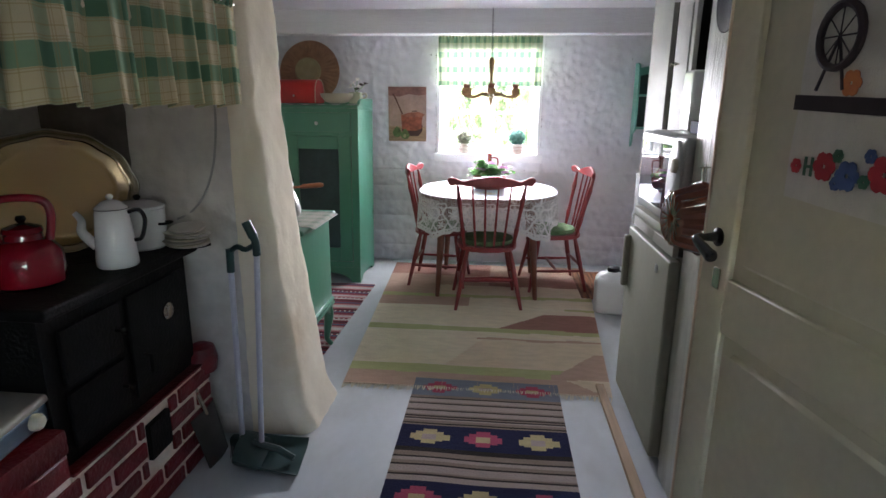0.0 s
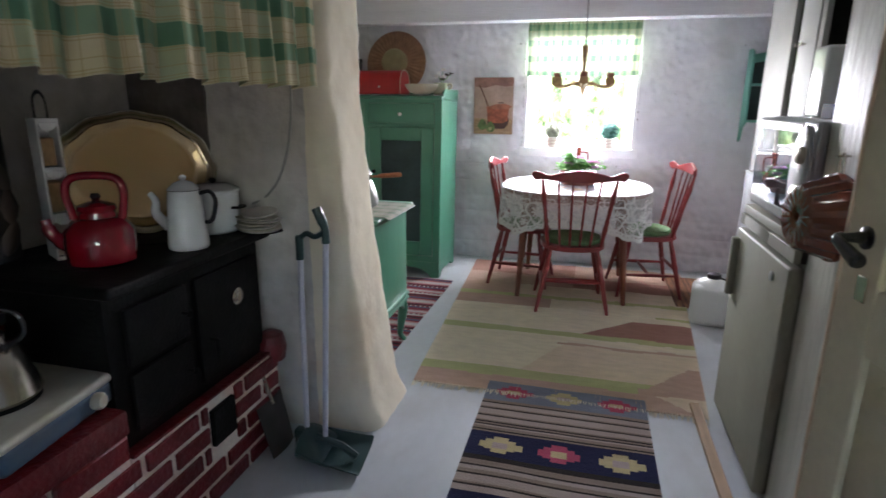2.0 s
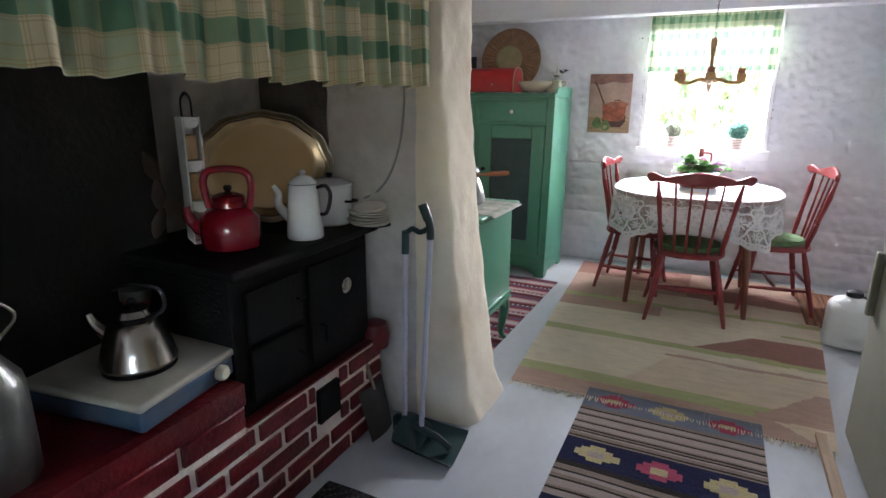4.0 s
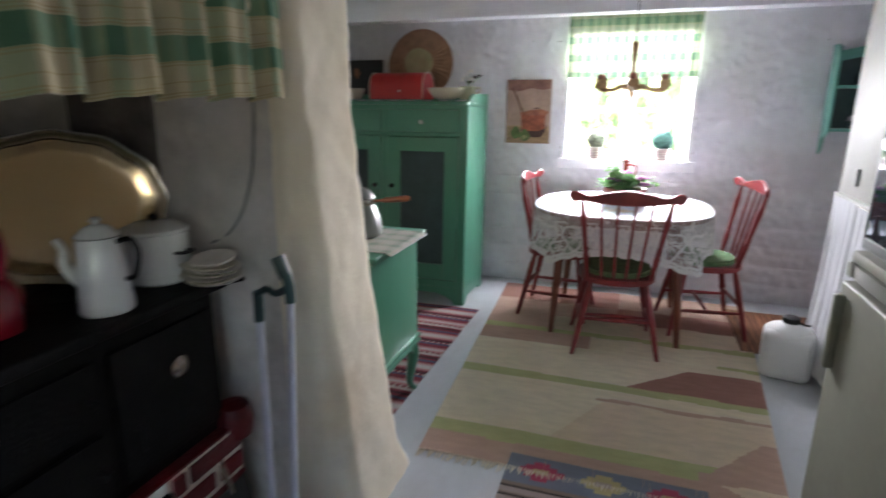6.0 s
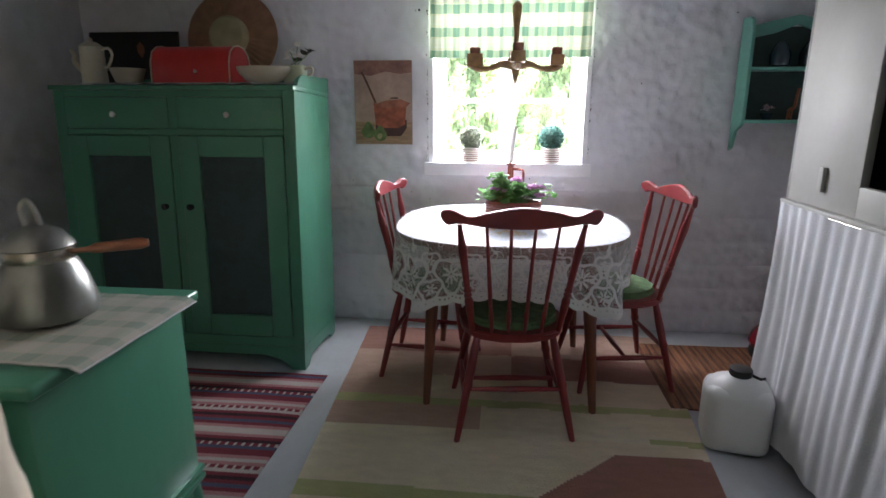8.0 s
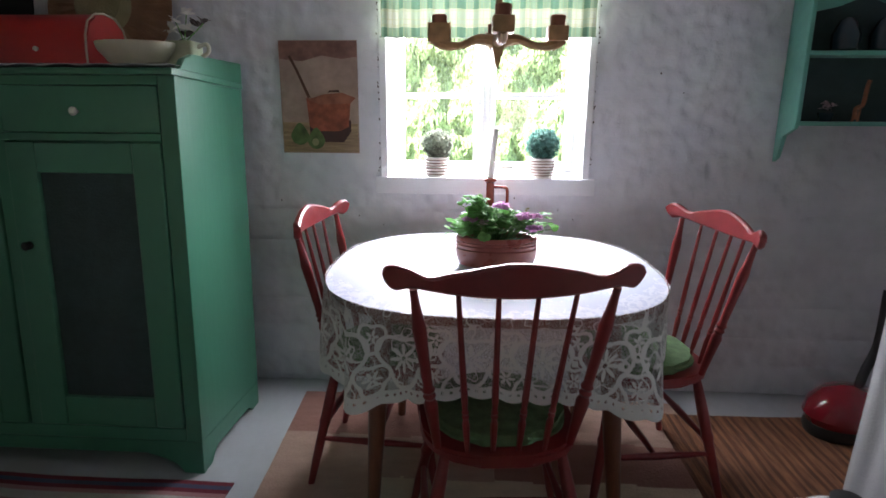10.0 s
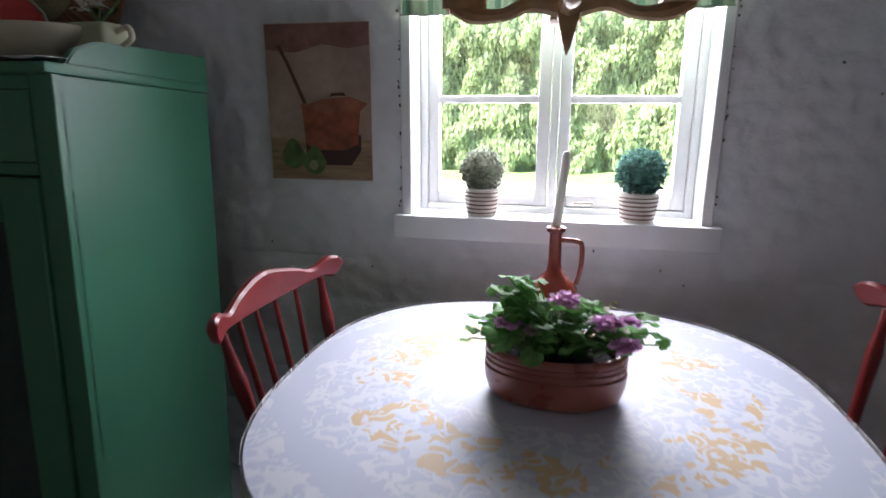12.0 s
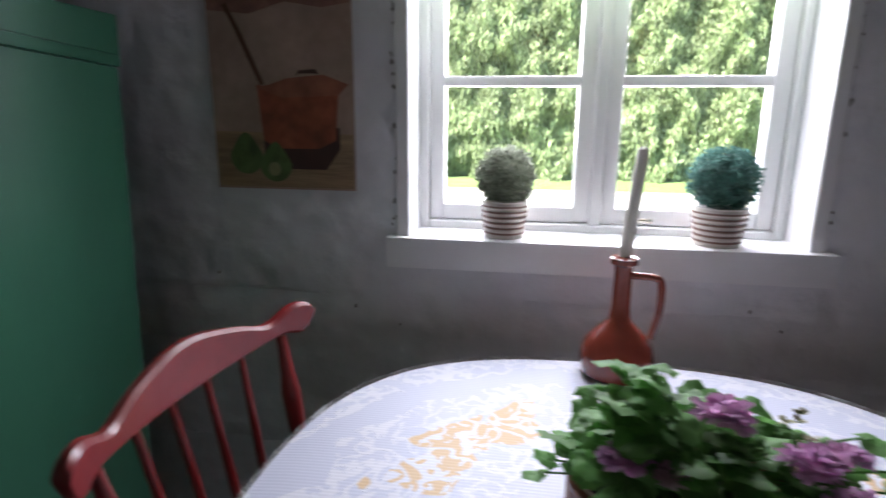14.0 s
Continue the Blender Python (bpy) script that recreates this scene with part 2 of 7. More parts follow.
DARK_GLASS = mat("dark_oven_glass", (0.02, 0.045, 0.06), 0.02, vary=0.0, spec=0.9)
TEAL_PLASTIC = mat("dark_teal_plastic", (0.012, 0.045, 0.045), 0.35, vary=0.15)
GREY_TUBE = mat("grey_lacquered_tube", (0.55, 0.54, 0.60), 0.35, vary=0.05)
BLUE_ENAMEL = mat("blue_grey_enamel", (0.06, 0.11, 0.17), 0.3, vary=0.15, dirt=(0.25, 0.2, 0.15), dirt_amount=0.3)
CREAM = mat("cream_enamel", (0.62, 0.58, 0.45), 0.3, vary=0.08)
STRAW = mat("woven_straw", (0.35, 0.20, 0.12), 0.85, vary=0.25, scale=20, bump=0.7, bump_scale=120)
STRAW_PALE = mat("pale_straw", (0.42, 0.38, 0.22), 0.85, vary=0.2, scale=20, bump=0.6, bump_scale=120)
RED_TIN = mat("red_lacquered_tin", (0.50, 0.022, 0.020), 0.35, vary=0.1, scale=5, coat=0.3)
BLACK = mat("matt_black", (0.015, 0.015, 0.015), 0.6, vary=0.3)
# near-black, so the shade inside gaps lies in the colour
INSIDE_SHADE = mat("painted_inside_shade", (0.03, 0.028, 0.025), 0.8, vary=0.3)
BARE_WOOD = mat("worn_floor_batten", (0.42, 0.28, 0.16), 0.6, vary=0.2, scale=5, stretch=(8, 0.8, 8), bump=0.2)
STRING_MAT = mat("brown_mat", (0.30, 0.13, 0.06), 0.7, vary=0.5, scale=9, stretch=(9, 0.8, 1), fine=60, bump=0.6, bump_scale=25)
STRING_DARK = mat("dark_brown_mat", (0.17, 0.065, 0.03), 0.7, vary=0.5, scale=9, stretch=(9, 0.8, 1), fine=60, bump=0.6, bump_scale=25)
# darkened for soot and for the shade of the recess corner
SOOT_AND_SHADE = mat("soot_and_shade_plaster", (0.14, 0.122, 0.11), 0.92, vary=0.45, scale=4, bump=0.5, bump_scale=40, fine=15, spec=0.15, dirt=(0.05, 0.045, 0.04), dirt_amount=0.6)
HOTPLATE_TOP = mat("yellowed_enamel", (0.56, 0.54, 0.45), 0.3, vary=0.12, scale=7, dirt=(0.42, 0.36, 0.25), dirt_amount=0.4)
CLOTH_WHITE = mat("white_cotton", (0.56, 0.57, 0.58), 0.9, vary=0.05, scale=6, bump=0.15, bump_scale=150, spec=0.1)
CUSHION = mat("green_cushion", (0.14, 0.24, 0.11), 0.95, vary=0.35, scale=30, bump=0.4, bump_scale=100)
CORD = mat("grey_cord", (0.32, 0.31, 0.30), 0.7, vary=0.1)
WICKER_WOOD = mat("light_wood_handle", (0.30, 0.10, 0.04), 0.4, vary=0.25, scale=8, stretch=(1, 8, 8), coat=0.3)
POT_GLAZE = mat("cream_pot_glaze", (0.70, 0.66, 0.60), 0.4, vary=0.08)
POT_STRIPE = mat("brown_pot_stripe", (0.22, 0.13, 0.10), 0.5, vary=0.1)
PORCELAIN = mat("porcelain_knob", (0.75, 0.75, 0.70), 0.2, vary=0.03)
SHEET_GREY = mat("rusty_sheet_iron", (0.06, 0.055, 0.05), 0.5, vary=0.35, scale=10, dirt=(0.10, 0.05, 0.03))
EARTH = mat("potting_soil", (0.03, 0.02, 0.015), 0.95, vary=0.4, scale=40)


def translucent_leaf(m, share):
    """Lets light through a thin leaf or petal."""
    n, l = m.node_tree.nodes, m.node_tree.links
    b = n["Principled BSDF"]
    tr, ms = n.new("ShaderNodeBsdfTranslucent"), n.new("ShaderNodeMixShader")
    src = b.inputs["Base Color"].links[0].from_socket
    l.new(src, tr.inputs["Color"])
    ms.inputs[0].default_value = share
    l.new(b.outputs[0], ms.inputs[1]); l.new(tr.outputs[0], ms.inputs[2])
    l.new(ms.outputs[0], n["Material Output"].inputs[0])


def island_vary(m, dark, light):
    """Each leaf a little lighter or darker than the next."""
    n, l = m.node_tree.nodes, m.node_tree.links
    b = n["Principled BSDF"]
    src = b.inputs["Base Color"].links[0].from_socket
    geo, rng_map, mul = n.new("ShaderNodeNewGeometry"), n.new("ShaderNodeMapRange"), n.new("ShaderNodeVectorMath")
    rng_map.inputs["To Min"].default_value, rng_map.inputs["To Max"].default_value = dark, light
    mul.operation = 'SCALE'
    l.new(geo.outputs["Random Per Island"], rng_map.inputs["Value"])
    l.new(src, mul.inputs[0]); l.new(rng_map.outputs["Result"], mul.inputs["Scale"])
    l.new(mul.outputs[0], b.inputs["Base Color"])


for leafy, dark, light in ((LEAF, 0.6, 1.2), (HEDGE, 0.45, 1.25), (BOX_GREY, 0.6, 1.25), (BOX_BLUE, 0.6, 1.25), (PETAL, 0.75, 1.08)):
    island_vary(leafy, dark, light)
for leafy, share in ((LEAF, 0.45), (PETAL, 0.7), (PETAL_PALE, 0.6), (HEDGE, 0.45), (BOX_GREY, 0.45), (BOX_BLUE, 0.45)):
    translucent_leaf(leafy, share)


# ---------- builders ----------
def part(name, bm, material, parent=None, label="", smooth=True):
    me = bpy.data.meshes.new(name)
    bmesh.ops.recalc_face_normals(bm, faces=bm.faces)
    bm.to_mesh(me)
    bm.free()
    for p in me.polygons:
        p.use_smooth = smooth
    if smooth:
        me.set_sharp_from_angle(angle=radians(38))
    for k in (material if isinstance(material, (list, tuple)) else (material,)):
        me.materials.append(k)
    ob = new(name, me)
    if parent:
        ob.parent = parent
    if label:
        ob["label"] = label
    return ob


def thing(name, label, category, m=None, group="", kind=""):
    ob = new(name)
    ob.empty_display_size = 0.05
    if m is not None:
        ob.matrix_world = m
    return tagged(ob, label, category, group, kind)


def box(x0, x1, y0, y1, z0, z1, bevel=0.004, seg=2, bm=None, m=None):
    bm = bm or bmesh.new()
    made = bmesh.ops.create_cube(bm, size=1.0)["verts"]
    for v in made:
        v.co = Vector(((x0 + x1) / 2 + v.co.x * (x1 - x0), (y0 + y1) / 2 + v.co.y * (y1 - y0), (z0 + z1) / 2 + v.co.z * (z1 - z0)))
        if m is not None:
            v.co = m @ v.co
    if bevel:
        edges = list({e for v in made for e in v.link_edges})
        bmesh.ops.bevel(bm, geom=edges, offset=bevel, segments=seg, affect='EDGES', profile=0.6)
    return bm


def lathe(profile, seg=28, bm=None, m=None, sx=1.0, sy=1.0):
    """A turned shape from (radius, height) pairs, closed at both ends."""
    bm = bm or bmesh.new()
    rings = []
    for r, z in profile:
        r = max(r, 0.0003)
        ring = []
        for k in range(seg):
            a = 2 * math.pi * k / seg
            co = Vector((r * math.cos(a) * sx, r * math.sin(a) * sy, z))
            ring.append(bm.verts.new(m @ co if m is not None else co))
        rings.append(ring)
    for a, b in zip(rings, rings[1:]):
        for k in range(seg):
            bm.faces.new((a[k], a[(k + 1) % seg], b[(k + 1) % seg], b[k]))
    bm.faces.new(rings[0][::-1])
    bm.faces.new(rings[-1])
    return bm


def tube(points, radius, seg=10, bm=None, closed=False):
    """A round bar along points; radius is a number or one for each point."""
    bm = bm or bmesh.new()
    pts = [Vector(p) for p in points]
    radii = radius if isinstance(radius, (list, tuple)) else [radius] * len(pts)
    rings, side = [], None
    for k, p in enumerate(pts):
        a = pts[k - 1] if k or closed else p
        b = pts[(k + 1) % len(pts)] if k < len(pts) - 1 or closed else p
        d = (b - a).normalized()
        if side is None:
            side = d.cross(Vector((0, 0, 1)) if abs(d.z) < 0.9 else Vector((1, 0, 0))).normalized()
        side = (side - d * side.dot(d)).normalized()
        up = d.cross(side)
        rings.append([bm.verts.new(p + (side * math.cos(2 * math.pi * j / seg) + up * math.sin(2 * math.pi * j / seg)) * radii[k]) for j in range(seg)])
    pairs = list(zip(rings, rings[1:])) + ([(rings[-1], rings[0])] if closed else [])
    for a, b in pairs:
        for j in range(seg):
            bm.faces.new((a[j], a[(j + 1) % seg], b[(j + 1) % seg], b[j]))
    if not closed:
        bm.faces.new(rings[0][::-1])
        bm.faces.new(rings[-1])
    return bm


def turned(p0, p1, profile, seg=12, bm=None):
    """A turned bar from p0 to p1; profile of (share of the length, radius)."""
    p0, p1 = Vector(p0), Vector(p1)
    return tube([p0.lerp(p1, s) for s, r in profile], [r for s, r in profile], seg, bm)


def smooth_path(points, n=8):
    """A rounded line through points (Catmull-Rom)."""
    p = [Vector(q) for q in points]
    p = [p[0]] + p + [p[-1]]
    out = []
    for a, b, c, d in zip(p, p[1:], p[2:], p[3:]):
        for k in range(n):
            t = k / n
            out.append(0.5 * (2 * b + (c - a) * t + (2 * a - 5 * b + 4 * c - d) * t * t + (3 * b - a - 3 * c + d) * t ** 3))
    return out + [p[-1]]


def sheet(nx, ny, place, bm=None, uv=None):
    """A grid of faces; place(u, v) gives each point, uv(u, v) its texture place."""
    bm = bm or bmesh.new()
    g = [[bm.verts.new(place(i / nx, j / ny)) for i in range(nx + 1)] for j in range(ny + 1)]
    lay = bm.loops.layers.uv.new("UVMap") if uv else None
    for j in range(ny):
        for i in range(nx):
            f = bm.faces.new((g[j][i], g[j][i + 1], g[j + 1][i + 1], g[j + 1][i]))
            if uv:
                for lp, (a, b) in zip(f.loops, ((i, j), (i + 1, j), (i + 1, j + 1), (i, j + 1))):
                    lp[lay].uv = uv(a / nx, b / ny)
    return bm


def solid_sheet(bm, thickness):
    """Gives a sheet its thickness."""
    bmesh.ops.recalc_face_normals(bm, faces=bm.faces)
    bmesh.ops.solidify(bm, geom=list(bm.faces), thickness=thickness)
    return bm


def outline(points, depth, m, bevel=0.003, bm=None):
    """A board cut to an outline of (x, y), its thickness along z, set by the pose m."""
    bm = bm or bmesh.new()
    front = [bm.verts.new(m @ Vector((x, y, depth / 2))) for x, y in points]
    back = [bm.verts.new(m @ Vector((x, y, -depth / 2))) for x, y in points]
    f1, f2 = bm.faces.new(front), bm.faces.new(back[::-1])
    edges = list(f1.edges) + list(f2.edges)
    for k in range(len(points)):
        j = (k + 1) % len(points)
        bm.faces.new((front[k], back[k], back[j], front[j]))
    if bevel:
        bmesh.ops.bevel(bm, geom=edges, offset=bevel, segments=2, affect='EDGES')
    return bm


def bumps(x, y, z, size=1.0):
    return noise.noise(Vector((x, y, z)) / size)

# ---------- the house ----------
WALL_Y, CEIL = 5.02, 2.035


def rough_wall(name, label, material, place, normal, nu, nv, keep=None, depth=0.012, courses=0.0):
    """A hand-plastered wall face: place(u, v) gives its points, which bulge along normal."""
    bm = bmesh.new()
    g = {}

    def vert(i, j):
        if (i, j) not in g:
            p = Vector(place(i / nu, j / nv))
            d = bumps(p.x, p.y, p.z, 0.45) * depth + bumps(p.x + 7, p.y, p.z, 0.13) * depth * 0.32 + bumps(p.x, p.y + 9, p.z, 0.045) * depth * 0.62 - max(0, bumps(p.x * 2, p.y, p.z + 4, 0.09) - 0.42) * depth * 1.6
            if courses and p.z < 0.82:
                d += depth * courses * (0.5 + 0.5 * bumps(p.x, p.y, 3.0, 0.4)) * (abs(math.sin(math.pi * (p.z + 0.02 * bumps(p.x, p.y, 0, 0.5)) / 0.135)) ** 0.5 - 0.7)
            if keep and abs(p.z - 1.4) < 0.5:
                e = min(abs(p.x - W_X0), abs(p.x - W_X1))
                if e < 0.07:
                    d -= 0.045 * max(0.0, bumps(p.x * 1.5, 2, p.z, 0.024) - 0.12) * (1 - e / 0.07)
            g[i, j] = bm.verts.new(p + Vector(normal) * d)
        return g[i, j]

    for j in range(nv):
        for i in range(nu):
            if keep and not keep(i / nu, (i + 1) / nu, j / nv, (j + 1) / nv):
                continue
            bm.faces.new((vert(i, j), vert(i + 1, j), vert(i + 1, j + 1), vert(i, j + 1)))
    ob = part(name, bm, material)
    return tagged(ob, label, "wall", kind="structure")


W_X0, W_X1, W_Z0, W_Z1 = -0.42, 0.40, 0.96, 1.93     # the kitchen window's hole


def clear_of_window(a0, a1, b0, b1):
    x0, x1, z0, z1 = -2.45 + a0 * 4.2, -2.45 + a1 * 4.2, b0 * CEIL, b1 * CEIL
    return x1 < W_X0 + 0.001 or x0 > W_X1 - 0.001 or z1 < W_Z0 + 0.001 or z0 > W_Z1 - 0.001


def solid(name, boxes, material, label, category="wall"):
    bm = bmesh.new()
    for b in boxes:
        box(*b, bevel=0, bm=bm)
    return tagged(part(name, bm, material, smooth=False), label, category, kind="structure")


rough_wall("wall_north", "uneven whitewashed far wall round the window", LIMEWASH, lambda u, v: (-2.45 + u * 4.2, WALL_Y, v * CEIL), (0, -1, 0), 400, 190, clear_of_window, 0.0125, 2.0)
solid("wall_north_core", [(-2.6, W_X0 - 0.03, 5.05, 5.32, 0, 2.2), (W_X1 + 0.03, 1.95, 5.05, 5.32, 0, 2.2), (W_X0 - 0.03, W_X1 + 0.03, 5.05, 5.32, 0, W_Z0 - 0.04), (W_X0 - 0.03, W_X1 + 0.03, 5.05, 5.32, W_Z1 + 0.03, 2.2)], LIMEWASH, "whitewashed outer wall behind the plaster")
chips = bmesh.new()
rng = random.Random(21)
spots = [(rng.uniform(-0.95, 1.2), rng.uniform(0.75, 1.85), rng.uniform(0.0015, 0.0032)) for _ in range(24)]
spots += [(W_X0 - 0.034 + rng.gauss(0, 0.002), rng.uniform(0.98, 1.85), rng.uniform(0.0014, 0.0032)) for _ in range(34)]
spots += [(W_X1 + 0.034 + rng.gauss(0, 0.002), rng.uniform(0.98, 1.85), rng.uniform(0.0014, 0.0030)) for _ in range(24)]
for x, z, r in spots:
    if W_X0 - 0.028 < x < W_X1 + 0.028 and z > 0.88:
        continue
    d = bumps(x, WALL_Y, z, 0.45) * 0.0125 + bumps(x + 7, WALL_Y, z, 0.13) * 0.004 + bumps(x, WALL_Y + 9, z, 0.045) * 0.0078
    pts = [(x + r * rng.uniform(0.5, 1.3) * math.cos(a), z + r * rng.uniform(0.7, 2.2) * math.sin(a)) for a in np.linspace(0, 2 * math.pi, 7)[:-1]]
    front = [chips.verts.new((p, WALL_Y - d - 0.0035, q)) for p, q in pts]
    back = [chips.verts.new((p, WALL_Y - d + 0.008, q)) for p, q in pts]
    chips.faces.new(front)
    for k in range(6):
        chips.faces.new((front[k], front[(k + 1) % 6], back[(k + 1) % 6], back[k]))
tagged(part("flaked_plaster", chips, mat("bare_clay_render", (0.16, 0.14, 0.12), 0.95, vary=0.4, scale=30), smooth=False), "small dark chips where the limewash has flaked", "wall", kind="structure")
# plaster reveal round the window
bm = bmesh.new()
for x0, x1, z0, z1 in ((W_X0 - 0.03, W_X0, W_Z0 - 0.03, W_Z1 + 0.03), (W_X1, W_X1 + 0.03, W_Z0 - 0.03, W_Z1 + 0.03), (W_X0, W_X1, W_Z1, W_Z1 + 0.03), (W_X0, W_X1, W_Z0 - 0.03, W_Z0)):
    box(x0, x1, 5.012, 5.32, z0, z1, 0.003, 1, bm)
tagged(part("window_reveal", bm, WINDOW_PAINT), "white painted window lining", "window lining", kind="structure")
rough_wall("wall_west", "uneven whitewashed brick side wall", LIMEWASH, lambda u, v: (-2.45, 2.2 + u * 2.82, v * CEIL), (1, 0, 0), 110, 80, None, 0.014, 2.0)
rough_wall("wall_east", "whitewashed side wall behind the cupboard", LIMEWASH, lambda u, v: (1.75, -1.6 + u * 6.62, v * CEIL), (-1, 0, 0), 120, 40, None, 0.012)
solid("outer_walls", [(-2.75, -2.47, -1.9, 5.32, 0, 2.2), (1.77, 2.05, -1.9, 5.32, 0, 2.2)], LIMEWASH, "outer side walls of the cottage")
# the unseen entry end; its opening is added and sized for fill light
solid("wall_south", [(-2.47, 0.35, -1.9, -1.6, 0, 2.2), (1.1, 1.77, -1.9, -1.6, 0, 2.2), (0.35, 1.1, -1.9, -1.6, 0, 1.0), (0.35, 1.1, -1.9, -1.6, 1.44, 2.2)], LIMEWASH, "unseen whitewashed end wall of the entry, opened for fill light")
solid("floor", [(-2.6, 1.95, -1.75, 5.2, -0.12, 0.0)], FLOOR, "smooth floor painted pale grey", "floor")
solid("ceiling", [(-2.6, 1.95, -1.75, 5.2, CEIL, CEIL + 0.12)], CEILING, "low ceiling painted white", "ceiling")
bm = box(-2.5, 1.8, 4.465, 4.60, 1.868, CEIL + 0.02, 0.012, 2)
tagged(part("ceiling_beam", bm, BEAM), "white painted timber ceiling beam", "beam", kind="structure")

# the chimney pier, thick and leaning, flared at the foot
def pier(name, material):
    prof = [(-0.002, -0.665), (0.05, -0.69), (0.12, -0.712), (0.3, -0.732), (0.58, -0.763), (0.97, -0.806), (1.33, -0.841), (1.7, -0.856), (2.06, -0.862)]
    zs = [k * 2.05 / 90 - 0.002 for k in range(91)]
    bm = bmesh.new()
    rings = []
    for z in zs:
        xr = np.interp(z, [p[0] for p in prof], [p[1] for p in prof])
        y0, y1, r = 2.19, 2.60 - 0.03 * z / 2, 0.075
        line = [(-2.46, y0)]
        line += [(-2.46 + (xr - r + 2.46) * k / 45, y0) for k in range(1, 46)]
        line += [(xr - r + r * math.sin(a), y0 + r - r * math.cos(a)) for a in np.linspace(0.15, math.pi / 2, 8)]
        line += [(xr, y0 + r + (y1 - y0 - 2 * r) * k / 10) for k in range(1, 10)]
        line += [(xr - r + r * math.cos(a), y1 - r + r * math.sin(a)) for a in np.linspace(0, math.pi / 2, 8)]
        line += [(xr - r + (-2.46 - xr + r) * k / 30, y1) for k in range(1, 31)]
        ring = []
        for x, y in line:
            d = 0.013 * bumps(x, y, z, 0.5) + 0.007 * bumps(x + 5, y, z, 0.14) + 0.005 * bumps(x, y + 5, z, 0.05)
            out = Vector((1, 0)) if y0 + 0.03 < y < y1 - 0.03 else Vector((0.3, -1 if y <= y0 + 0.03 else 1))
            ring.append(bm.verts.new((x + out.x * d, y + out.y * d, z)))
        rings.append(ring)
    for a, b in zip(rings, rings[1:]):
        for k in range(len(a) - 1):
            bm.faces.new((a[k], a[k + 1], b[k + 1], b[k]))
    return tagged(part(name, bm, material), "thick rounded chimney wall in yellowed limewash", "wall", kind="structure")


pier("chimney_wall", PILLAR)

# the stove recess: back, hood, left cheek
rough_wall("recess_back", "sooty limewashed back of the stove recess", SOOT_SHADE_WALL, lambda u, v: (-1.66, 1.50 + u * 0.70, 0.3 + v * 1.75), (1, 0, 0), 40, 60, None, 0.015)
bm = box(-1.68, -1.50, 0.30, 1.53, 0.3, 2.04, 0.02, 2)
tagged(part("recess_flue", bm, SOOT), "soot-blackened flue wall of the stove recess", "wall", kind="structure")
# added dark slab: soot plus the corner's shade, put into its colour
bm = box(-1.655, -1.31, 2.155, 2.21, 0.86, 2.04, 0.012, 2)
tagged(part("recess_corner", bm, SOOT_AND_SHADE), "plaster in the corner of the recess, soot and corner shade in its colour", "wall", kind="structure")
# added grey sheet: the pier's shadow side and smoke stains as colour
rough_wall("recess_cheek", "grey limewash beside the stove, smoke stains and shaded side in its colour", SOOT_SHADE_WALL, lambda u, v: (-1.32 + u * 0.40, 2.163 + 0.012 * u, v * 1.62), (0, -1, 0), 30, 90, None, 0.012)
bm = box(-0.99, -0.885, 0.15, 2.17, 1.56, 2.04, 0.02, 2)
tagged(part("chimney_hood", bm, PILLAR), "limewashed chimney hood over the stove", "wall", kind="structure")
solid("wall_west_front", [(-2.47, -0.86, -1.62, 0.32, 0, 2.05)], LIMEWASH, "whitewashed wall beside the stove recess")

# wall end beside the fridge, with streaky old paint
bm = box(0.722, 1.76, 1.80, 2.085, 0, CEIL, 0.006, 2)
tagged(part("partition_end", bm, STREAK), "wall end boarded and painted in streaky pale grey-green", "wall", kind="structure")
bm = box(0.7215, 0.772, 1.786, 1.800, 0, CEIL, 0.003, 1)
tagged(part("door_jamb", bm, DOOR_EDGE), "bare pinkish door jamb with flaked paint", "door jamb", kind="structure")
bm = box(0.600, 0.640, 1.72, 2.76, 0, 0.022, 0.003, 1, m=None)
tagged(part("floor_batten", bm, BARE_WOOD), "bare worn wooden floor batten along the fridge", "trim", kind="structure")

